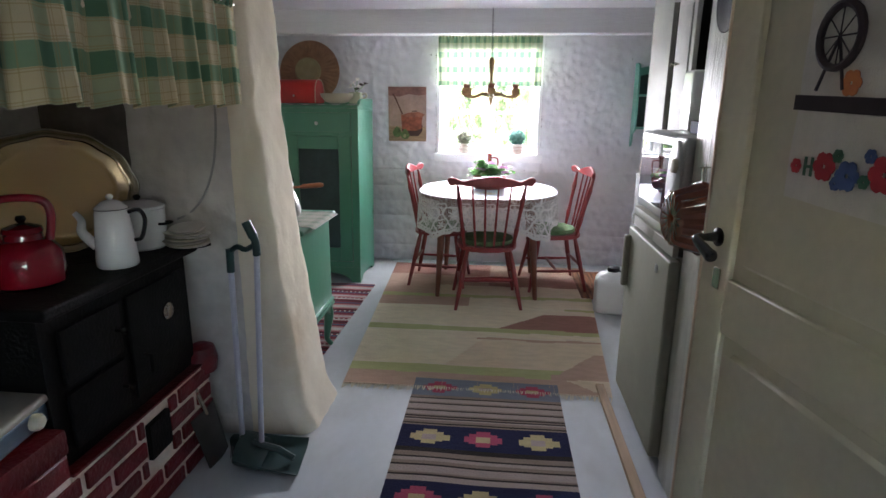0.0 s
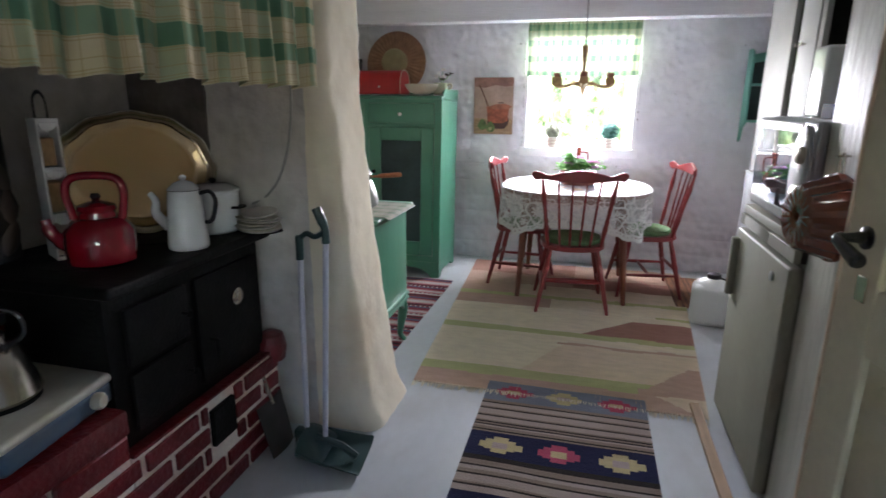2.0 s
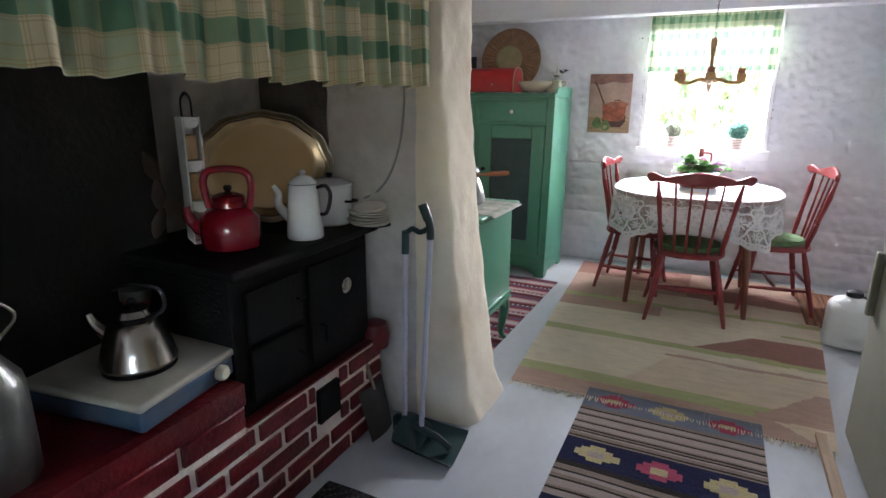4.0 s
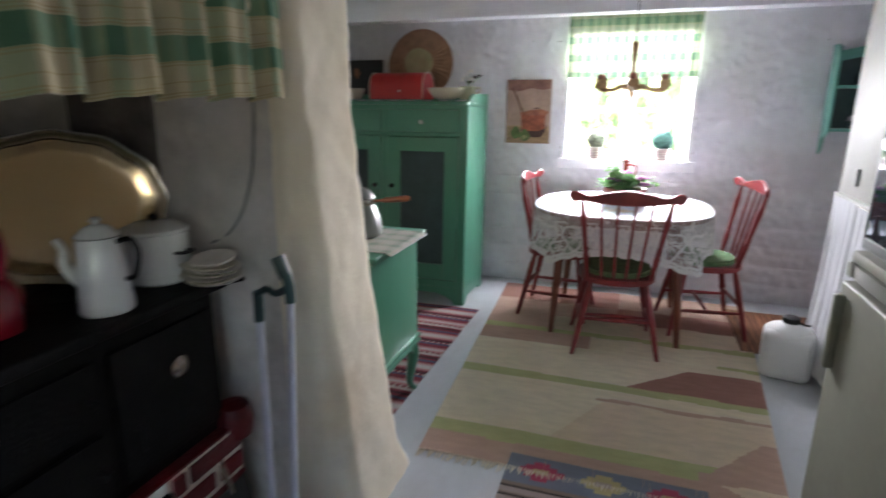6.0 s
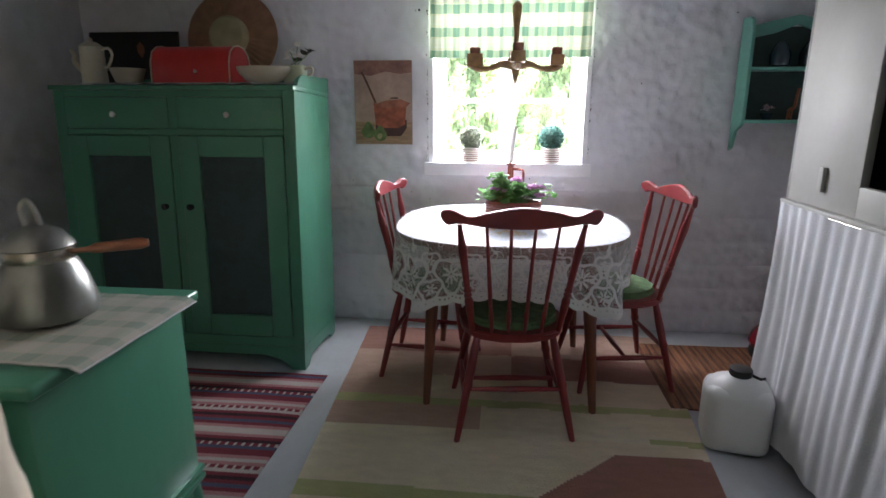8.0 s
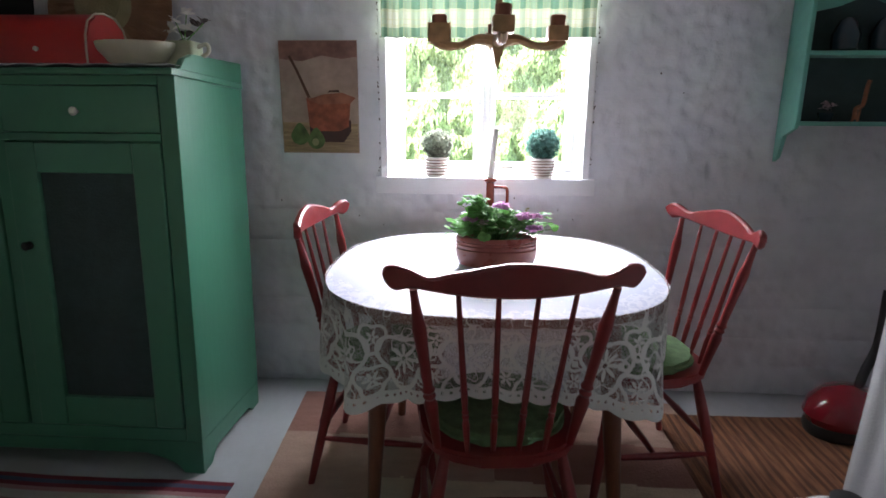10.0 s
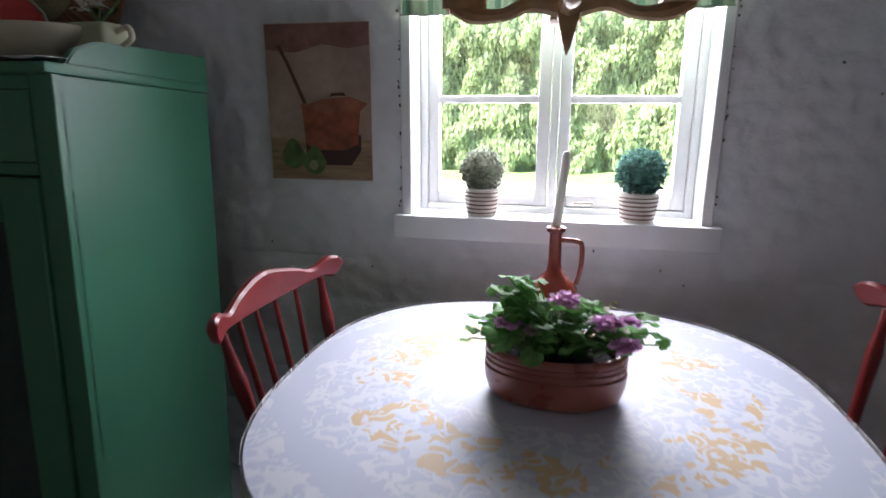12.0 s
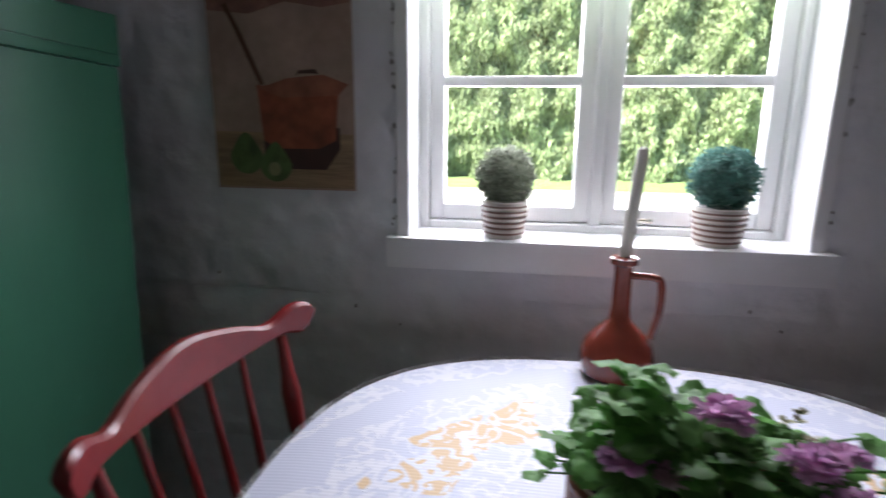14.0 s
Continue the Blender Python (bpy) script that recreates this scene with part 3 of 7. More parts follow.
# ---------- the window ----------
def kitchen_window():
    w = thing("window_1", "white painted casement window of two lights, hedge outside", "window", kind="structure")
    y0, y1 = 5.13, 5.185
    x0, x1, z0, z1 = W_X0, W_X1, W_Z0, W_Z1
    bm = bmesh.new()
    for b in ((x0, x0 + 0.022, z0, z1), (x1 - 0.022, x1, z0, z1), (x0 + 0.022, x1 - 0.022, z0, z0 + 0.02), (x0 + 0.022, x1 - 0.022, z1 - 0.03, z1)):
        box(b[0], b[1], y0, y1 + 0.02, b[2], b[3], 0.003, 1, bm)
    part("window_frame", bm, WINDOW_PAINT, w)
    part("mullion", box(-0.022, 0.002, y0 + 0.004, y1 + 0.02, z0 + 0.02, z1 - 0.03, 0.004, 2), WINDOW_PAINT, w)
    glass = bpy.data.materials.new("window_glass")
    glass.use_nodes = True
    n, l = glass.node_tree.nodes, glass.node_tree.links
    tr, gl, ms = n.new("ShaderNodeBsdfTransparent"), n.new("ShaderNodeBsdfGlossy"), n.new("ShaderNodeMixShader")
    gl.inputs["Roughness"].default_value = 0.03
    fr = n.new("ShaderNodeFresnel")
    l.new(fr.outputs[0], ms.inputs[0]); l.new(tr.outputs[0], ms.inputs[1]); l.new(gl.outputs[0], ms.inputs[2])
    l.new(ms.outputs[0], n["Material Output"].inputs[0])
    for a, b in ((x0 + 0.024, -0.024), (0.004, x1 - 0.024)):
        s = part("sash", (lambda bm: [box(p[0], p[1], y0 + 0.012, y1, p[2], p[3], 0.004, 2, bm) for p in ((a, a + 0.032, z0 + 0.022, z1 - 0.032), (b - 0.036, b, z0 + 0.022, z1 - 0.032), (a + 0.032, b - 0.036, z0 + 0.022, z0 + 0.058), (a + 0.032, b - 0.036, z1 - 0.07, z1 - 0.032), (a + 0.032, b - 0.036, 1.291, 1.313), (a + 0.032, b - 0.036, 1.60, 1.622))] and bm)(bmesh.new()), WINDOW_PAINT, w)
        for p0, p1 in ((z0 + 0.055, 1.293), (1.311, 1.602), (1.620, z1 - 0.068)):
            pane = part("pane", box(a + 0.03, b - 0.034, y0 + 0.033, y0 + 0.036, p0, p1, 0), glass, s)
            pane.visible_shadow = False
    part("window_catch", tube([(0.06, y0 - 0.005, 0.995), (0.09, y0 - 0.012, 0.997), (0.115, y0 - 0.005, 0.995)], 0.005), STEEL, w)
    return w


kitchen_window()
bm = box(-0.47, 0.452, 4.992, 5.15, 0.893, 0.962, 0.005, 2)
tagged(part("window_sill", bm, WINDOW_PAINT), "deep white painted wooden window sill", "window sill", kind="structure")

# ---------- outside ----------
bm = sheet(40, 40, lambda u, v: Vector((-60 + 120 * u, 5.33 + 120 * v * v, -0.22 + 0.02 * bumps(u * 90, v * 90, 0, 1.0))))
tagged(part("ground", bm, GRASS), "lawn in front of the hedge", "ground", kind="structure")


bm = sheet(30, 30, lambda u, v: Vector((-14 + 28 * u, 5.34 + 10.2 * v + 0.15 * bumps(u * 30, v, 0, 1.0) * v, -0.19 + 0.01 * bumps(u * 60, v * 60, 3, 1.0))))
tagged(part("yard", bm, mat("pale_gravel", (0.55, 0.53, 0.48), 0.95, vary=0.2, scale=3, fine=60, bump=0.6, bump_scale=90)), "pale sunlit gravel yard outside the window", "gravel", kind="structure")


def hedge():
    r = np.random.RandomState(4)
    n = 120000
    x, z = r.uniform(-6.5, 6.5, n), r.uniform(-0.22, 6.0, n)
    y = np.array([18.0 - 0.55 * bumps(a, 0, c * 0.6, 0.8) - 0.40 * bumps(a, 5, c * 0.7, 0.33) for a, c in zip(x, z)]) + r.uniform(0, 0.40, n) + 0.06 * z
    s = r.uniform(0.045, 0.095, n)
    ang = np.stack([r.uniform(0.9, 1.9, n), r.uniform(-0.5, 0.5, n), r.uniform(-0.7, 0.7, n)], 1)
    verts, faces = [], []
    for k in range(n):
        q = Euler(ang[k]).to_matrix()
        c = Vector((x[k], y[k], z[k]))
        i = len(verts)
        verts += [tuple(c + q @ Vector(p)) for p in ((0, -s[k] * 1.3, 0), (s[k] * 0.45, 0, s[k] * 0.15), (0, s[k] * 0.8, 0), (-s[k] * 0.45, 0, s[k] * 0.15))]
        faces += [(i, i + 1, i + 2), (i, i + 2, i + 3)]
    me = bpy.data.meshes.new("hedge")
    me.from_pydata(verts, [], faces)
    me.materials.append(HEDGE)
    ob = new("hedge", me)
    tagged(ob, "tall leafy green garden hedge beyond the lawn", "hedge", kind="stuff")
    bm = sheet(60, 24, lambda u, v: Vector((-9 + 18 * u, 19.0, -0.4 + 6.6 * v)))
    part("hedge_core", bm, HEDGE, ob)


hedge()


# ---------- rugs ----------
def woven(name, label, xl, xr, y0, y1, nx, ny, colour, mats, z=0.006, fringe=0, group=""):
    """A flat woven rug; colour(x in cells, y in cells) names the yarn of each cell; xl, xr give its edges along y."""
    bm = bmesh.new()
    rng = random.Random(len(name))

    def at(i, j):
        v = j / ny
        y = y0 + (y1 - y0) * v
        u = i / nx
        x = xl(v) + (xr(v) - xl(v)) * u
        return Vector((x, y + 0.012 * bumps(x, y, 3, 0.5), z + 0.004 * bumps(x, y, 0, 0.25) + 0.0012 * (i % 2)))

    g = [[bm.verts.new(at(i, j)) for i in range(nx + 1)] for j in range(ny + 1)]
    for j in range(ny):
        for i in range(nx):
            f = bm.faces.new((g[j][i], g[j][i + 1], g[j + 1][i + 1], g[j + 1][i]))
            f.material_index = colour(i, j)
    edge = [e for e in bm.edges if len(e.link_faces) == 1]
    low = bmesh.ops.extrude_edge_only(bm, edges=edge)["geom"]
    for v in low:
        if isinstance(v, bmesh.types.BMVert):
            v.co.z = 0.001
    ob = thing(name, label, "rug", None, group)
    part("weave", bm, mats, ob)
    if fringe:
        fb = bmesh.new()
        n = int((xr(0) - xl(0)) / 0.012)
        for k in range(n):
            x = xl(0) + (xr(0) - xl(0)) * (k + 0.5) / n
            yy = y0 + 0.012 * bumps(x, y0, 3, 0.5)
            dx, ln = rng.uniform(-0.015, 0.015), fringe * rng.uniform(0.7, 1.15)
            tube([(x, yy + 0.003, z), (x + dx * 0.4, yy - ln * 0.5, 0.006), (x + dx, yy - ln, 0.003)], [0.0034, 0.003, 0.0018], 4, fb)
        part("fringe", fb, CREAMY, ob, "knotted pale fringe")
    return ob


def yarn(name, rgb):
    return mat(name, rgb, 0.95, vary=0.09, scale=30, fine=160, bump=0.8, bump_scale=220, spec=0.1, stretch=(0.35, 1, 1))


BEIGE, PINK, YGREEN, ROSE, CREAMY, SAND = yarn("beige_yarn", (0.74, 0.66, 0.50)), yarn("dusty_pink_yarn", (0.52, 0.36, 0.28)), yarn("yellow_green_yarn", (0.47, 0.48, 0.24)), yarn("faded_rose_yarn", (0.37, 0.20, 0.16)), yarn("cream_yarn", (0.76, 0.69, 0.53)), yarn("sand_yarn", (0.70, 0.58, 0.43))
NX, NY = 120, 190
RY0, RY1 = 2.66, 4.89


def big_rug(i, j):
    u, y = i / NX, RY0 + (RY1 - RY0) * j / NY
    w = 0.012 * bumps(u, y, 0, 0.12)
    y += w
    if y < 2.80:
        return 1 if u < 0.97 - (y - 2.66) else 5
    if y < 2.80 + 0.05:
        return 2 if u < 0.78 else 1
    if u > 0.78 + (y - 2.80) * 0.55 and y < 3.17:
        return 1 if y < 3.12 else 5
    if y < 2.90:
        return 2
    if y < 3.27:
        return 5 if u > 0.36 + (y - 2.9) * 0.40 else 0
    if y < 3.30 and u > 0.48:
        return 1
    if y < 3.385:
        return 0
    if y < 3.47 - 0.03 * u:
        return 2
    if y < 3.72 and u > 0.57 + (y - 3.46) * 0.75 and u < 1.06 - (y - 3.46) * 0.25:
        return 3
    if y < 3.80:
        return 0
    if y < 3.84:
        return 4 if u < 0.86 else 2
    if y < 4.02:
        return 1 if u < 0.42 else 0
    if y < 4.08:
        return 2
    if y < 4.3:
        return 5 if u > 0.25 else 1
    return 3 if (y < 4.55) == (u > 0.5) else 1


woven("kilim_rug", "large beige kilim rug with faded pink and green bands", lambda v: -0.665 - 0.12 * v, lambda v: 0.665 + 0.19 * v, RY0, RY1, NX, NY, big_rug, [BEIGE, PINK, YGREEN, ROSE, CREAMY, SAND], fringe=0.045)

NAVY, GREYBLUE, CERISE, LEMON, TAUPE, BLACKY, MAUVE = yarn("navy_yarn", (0.018, 0.020, 0.06)), yarn("grey_blue_yarn", (0.20, 0.22, 0.27)), yarn("cerise_yarn", (0.42, 0.075, 0.13)), yarn("pale_yellow_yarn", (0.50, 0.42, 0.22)), yarn("taupe_yarn", (0.27, 0.21, 0.17)), yarn("black_brown_yarn", (0.03, 0.025, 0.022)), yarn("pale_mauve_yarn", (0.42, 0.34, 0.30))
RN0, RN1 = 0.96, 2.745


def runner(i, j):
    """Cells of one centimetre: bands with stepped star motifs, and narrow stripes."""
    y = RN1 - (j_far := (RN1 - RN0) * (1 - (j + 0.5) / 178))
    d = RN1 - y

    def star(c, motif):
        cx = (i + 0.5) / 72 * 0.72
        for k, mid in enumerate((0.13, 0.36, 0.59)):
            a, b = abs(cx - mid), abs(d - c)
            if a < 0.085 - (int(b / 0.018)) * 0.028 and b < 0.055:
                pale = k != 1 if motif == 0 else k == 1
                core = a < 0.03 and b < 0.018
                return (3 if core else 2) if not pale else (6 if core else 3)
        return None

    for c, ground, motif in ((0.085, 1, 1), (0.52, 0, 0), (0.90, 0, 1), (1.30, 0, 0), (1.66, 1, 1)):
        if abs(d - c) < 0.085:
            s = star(c, motif)
            return ground if s is None else s
    k = int(d / 0.011)
    return (4, 6, 5, 4, 4, 5, 6, 4, 5, 5, 4, 6, 4)[(k * 5 + k // 7) % 13]


woven("runner_rug", "narrow striped runner rug with navy bands and star motifs", lambda v: -0.305, lambda v: 0.410, RN0, RN1, 72, 178, runner, [NAVY, GREYBLUE, CERISE, LEMON, TAUPE, BLACKY, MAUVE], z=0.007)
RAG = [yarn("rag_red", (0.20, 0.045, 0.06)), yarn("rag_pink", (0.42, 0.22, 0.22)), yarn("rag_white", (0.50, 0.46, 0.42)), yarn("rag_blue", (0.09, 0.10, 0.16)), yarn("rag_dark", (0.06, 0.03, 0.035))]


def rag(i, j):
    k = j // 2
    pattern = (0, 4, 0, 1, 2, 2, 1, 0, 3, 0, 4, 0, 2, 0, 1, 2, 1, 0, 0, 3)
    c = pattern[k % 20]
    if c == 0 and k % 20 in (12, 0) or (k % 20 == 13 and i % 3 == 0):
        return 2 if i % 3 == 0 else 0
    return c


woven("rag_rug", "striped red and white rag rug before the green cabinet", lambda v: -1.95, lambda v: -0.862 + 0.02 * v, 2.83, 4.24, 100, 140, rag, RAG)
woven("door_mat", "dark speckled woven mat before the stove", lambda v: -1.0, lambda v: -0.36 - 0.05 * v, 1.0, 1.66, 60, 60, lambda i, j: (0, 0, 1, 0, 2)[(i * 7 + j * 3 + (i * j) % 5) % 5], [BLACKY, yarn("grey_mat_yarn", (0.09, 0.09, 0.09)), yarn("dark_mat_yarn", (0.05, 0.045, 0.045))])
woven("straw_mat", "brown ribbed straw mat by the wall", lambda v: 0.72, lambda v: 1.45, 4.10, 4.80, 48, 60, lambda i, j: 1 if (i * 7) % 5 < 2 else 0, [STRING_MAT, STRING_DARK], z=0.008)


# ---------- the table ----------
TX, TY, TA, TB, TZ = 0.012, 4.375, 0.507, 0.497, 0.755


def table_edge(a, grow=0.0, power=2.7):
    c, s = math.cos(a), math.sin(a)
    k = (abs(c) ** power + abs(s) ** power) ** (-1 / power)
    return TX + (TA + grow) * k * c, TY + (TB + grow) * k * s


table = thing("dining_table", "dining table with rounded top and tapered brown legs", "table")
bm = bmesh.new()
top = [bm.verts.new((*table_edge(2 * math.pi * k / 72, -0.012), TZ - 0.006)) for k in range(72)]
bot = [bm.verts.new((*table_edge(2 * math.pi * k / 72, -0.012), TZ - 0.03)) for k in range(72)]
bm.faces.new(top), bm.faces.new(bot[::-1])
for k in range(72):
    bm.faces.new((bot[k], bot[(k + 1) % 72], top[(k + 1) % 72], top[k]))
part("tabletop", bm, LEG_WOOD, table)
for sx in (-1, 1):
    for sy in (-1, 1):
        p1 = (TX + sx * 0.355 + 0.01, TY + sy * 0.345, 0.0)
        p0 = (TX + sx * 0.31, TY + sy * 0.29, TZ - 0.03)
        part("leg", turned(p0, p1, ((0, 0.026), (0.15, 0.03), (0.5, 0.025), (0.97, 0.016), (1, 0.015)), 14), LEG_WOOD, table)
bm = bmesh.new()
for b in ((-0.30, 0.30, TY - 0.30, TY - 0.28), (-0.30, 0.30, TY + 0.28, TY + 0.30), (-0.30, -0.28, TY - 0.28, TY + 0.28), (0.28, 0.30, TY - 0.28, TY + 0.28)):
    box(*b, TZ - 0.10, TZ - 0.032, 0.003, 1, bm)
part("apron", bm, LEG_WOOD, table)


def lace_material():
    """Cotton lace: flowers and scrolls on an open net ground, with a close scalloped border."""
    m = bpy.data.materials.new("cotton_lace")
    m.use_nodes = True
    n, l = m.node_tree.nodes, m.node_tree.links
    b = n["Principled BSDF"]
    b.inputs["Base Color"].default_value, b.inputs["Roughness"].default_value, b.inputs["Specular IOR Level"].default_value = (0.70, 0.70, 0.68, 1), 0.9, 0.1
    uv = n.new("ShaderNodeUVMap")
    sep = n.new("ShaderNodeSeparateXYZ")
    l.new(uv.outputs[0], sep.inputs[0])
    u, v = sep.outputs[0], sep.outputs[1]

    def mth(op, a, c=0.0):
        x = n.new("ShaderNodeMath"); x.operation = op
        for k, val in enumerate((a, c)):
            if isinstance(val, bpy.types.NodeSocket):
                l.new(val, x.inputs[k])
            else:
                x.inputs[k].default_value = val
        return x.outputs[0]

    def motif(period, shift, centre, size, petals, ring, width):
        """A flower of so many petals, and a scroll round it, repeated along the border."""
        du = mth('MULTIPLY', mth('SUBTRACT', mth('FRACT', mth('DIVIDE', mth('ADD', u, shift + 10 * period), period)), 0.5), period)
        dv = mth('SUBTRACT', v, centre)
        r = mth('SQRT', mth('ADD', mth('POWER', du, 2.0), mth('POWER', dv, 2.0)))
        t = mth('ARCTAN2', dv, du)
        edge = mth('ADD', size * 0.62, mth('MULTIPLY', mth('COSINE', mth('MULTIPLY', t, float(petals))), size * 0.38))
        flower = mth('MULTIPLY', mth('LESS_THAN', r, edge), mth('GREATER_THAN', r, size * 0.16))
        wob = mth('ADD', ring, mth('MULTIPLY', mth('SINE', mth('MULTIPLY', t, 3.0)), ring * 0.22))
        scroll = mth('LESS_THAN', mth('ABSOLUTE', mth('SUBTRACT', r, wob)), width)
        return mth('MAXIMUM', flower, scroll)

    dense = mth('MAXIMUM', motif(0.168, 0.0, 0.125, 0.042, 8, 0.066, 0.0058), motif(0.168, 0.084, 0.078, 0.022, 6, 0.036, 0.0046))
    dense = mth('MAXIMUM', dense, motif(0.168, 0.084, 0.18, 0.018, 5, 0.032, 0.0046))
    nz = n.new("ShaderNodeTexNoise"); nz.inputs["Scale"].default_value = 16; nz.inputs["Detail"].default_value = 1.0
    l.new(uv.outputs[0], nz.inputs["Vector"])
    leaf = mth('LESS_THAN', mth('ABSOLUTE', mth('SUBTRACT', nz.outputs["Fac"], 0.5)), 0.012)
    dense = mth('MAXIMUM', dense, leaf)
    holes = mth('LESS_THAN', mth('ADD', mth('POWER', mth('MULTIPLY', mth('SUBTRACT', mth('FRACT', mth('DIVIDE', mth('ADD', u, 10.0), 0.02)), 0.5), 0.02), 2.0), mth('POWER', mth('SUBTRACT', v, 0.032), 2.0)), 0.000016)
    border = mth('MULTIPLY', mth('LESS_THAN', v, 0.045), mth('SUBTRACT', 1.0, holes))
    dense = mth('MAXIMUM', dense, border)
    net = n.new("ShaderNodeTexVoronoi"); net.inputs["Scale"].default_value = 190; net.feature = 'DISTANCE_TO_EDGE'
    l.new(uv.outputs[0], net.inputs["Vector"])
    alpha = mth('MAXIMUM', dense, mth('MULTIPLY', mth('LESS_THAN', net.outputs["Distance"], 0.10), 0.65))
    l.new(alpha, b.inputs["Alpha"])
    bp = n.new("ShaderNodeBump"); bp.inputs["Strength"].default_value = 0.5; bp.inputs["Distance"].default_value = 0.003
    l.new(dense, bp.inputs["Height"]); l.new(bp.outputs[0], b.inputs["Normal"])
    return m


def damask_material():
    """The cloth's top: white ribbed cotton, raised white flowers, and the ochre ground showing between them."""
    m = bpy.data.materials.new("tablecloth_top")
    m.use_nodes = True
    n, l = m.node_tree.nodes, m.node_tree.links
    b = n["Principled BSDF"]
    b.inputs["Roughness"].default_value, b.inputs["Specular IOR Level"].default_value = 0.5, 0.35
    tc = n.new("ShaderNodeTexCoord")
    mp = n.new("ShaderNodeMapping")
    mp.inputs["Location"].default_value = (-TX, -TY, 0)
    l.new(tc.outputs["Object"], mp.inputs[0])
    sep = n.new("ShaderNodeSeparateXYZ")
    l.new(mp.outputs[0], sep.inputs[0])

    def mth(op, a, c=0.0):
        x = n.new("ShaderNodeMath"); x.operation = op
        for k, v in enumerate((a, c)):
            if isinstance(v, bpy.types.NodeSocket):
                l.new(v, x.inputs[k])
            else:
                x.inputs[k].default_value = v
        return x.outputs[0]

    # a garland runs round the middle of the cloth
    rad = mth('SQRT', mth('ADD', mth('POWER', sep.outputs[0], 2.0), mth('POWER', mth('MULTIPLY', sep.outputs[1], 1.15), 2.0)))
    nz = n.new("ShaderNodeTexNoise"); nz.inputs["Scale"].default_value = 9; nz.inputs["Detail"].default_value = 2
    l.new(mp.outputs[0], nz.inputs["Vector"])
    off = mth('ABSOLUTE', mth('SUBTRACT', rad, 0.31))
    garland = mth('LESS_THAN', mth('ADD', off, mth('MULTIPLY', nz.outputs["Fac"], 0.12)), 0.125)

    def nse(scale, detail, dist=0.0):
        t = n.new("ShaderNodeTexNoise")
        t.inputs["Scale"].default_value, t.inputs["Detail"].default_value, t.inputs["Distortion"].default_value = scale, detail, dist
        l.new(mp.outputs[0], t.inputs["Vector"])
        return t.outputs["Fac"]

    near = mth('ADD', off, mth('MULTIPLY', nz.outputs["Fac"], 0.12))
    scroll = mth('LESS_THAN', mth('ABSOLUTE', mth('SUBTRACT', nse(24, 0.5, 0.9), 0.5)), 0.055)
    petal = mth('GREATER_THAN', nse(42, 1.0, 1.2), 0.58)
    figure = mth('MAXIMUM', scroll, petal)
    ground = mth('MULTIPLY', mth('MULTIPLY', garland, mth('GREATER_THAN', nse(10, 2.0), 0.47)), mth('SUBTRACT', 1.0, figure))
    rim = mth('LESS_THAN', mth('ADD', mth('ABSOLUTE', mth('SUBTRACT', rad, 0.56)), mth('MULTIPLY', nz.outputs["Fac"], 0.10)), 0.10)
    raised = mth('MULTIPLY', mth('MAXIMUM', mth('LESS_THAN', near, 0.20), rim), figure)
    mx = n.new("ShaderNodeMix"); mx.data_type = 'RGBA'
    mx.inputs[6].default_value, mx.inputs[7].default_value = (0.60, 0.64, 0.75, 1), (0.68, 0.52, 0.32, 1)
    l.new(ground, mx.inputs[0])
    m2 = n.new("ShaderNodeMix"); m2.data_type = 'RGBA'
    m2.inputs[7].default_value = (0.78, 0.80, 0.85, 1)
    l.new(mth('MULTIPLY', raised, 0.7), m2.inputs[0])
    l.new(mx.outputs[2], m2.inputs[6])
    l.new(m2.outputs[2], b.inputs["Base Color"])
    rib = mth('SINE', mth('MULTIPLY', sep.outputs[1], 950.0))
    h = mth('ADD', mth('MULTIPLY', raised, 1.0), mth('MULTIPLY', rib, 0.010))
    bp = n.new("ShaderNodeBump"); bp.inputs["Strength"].default_value = 1.0; bp.inputs["Distance"].default_value = 0.010
    l.new(h, bp.inputs["Height"]); l.new(bp.outputs[0], b.inputs["Normal"])
    return m


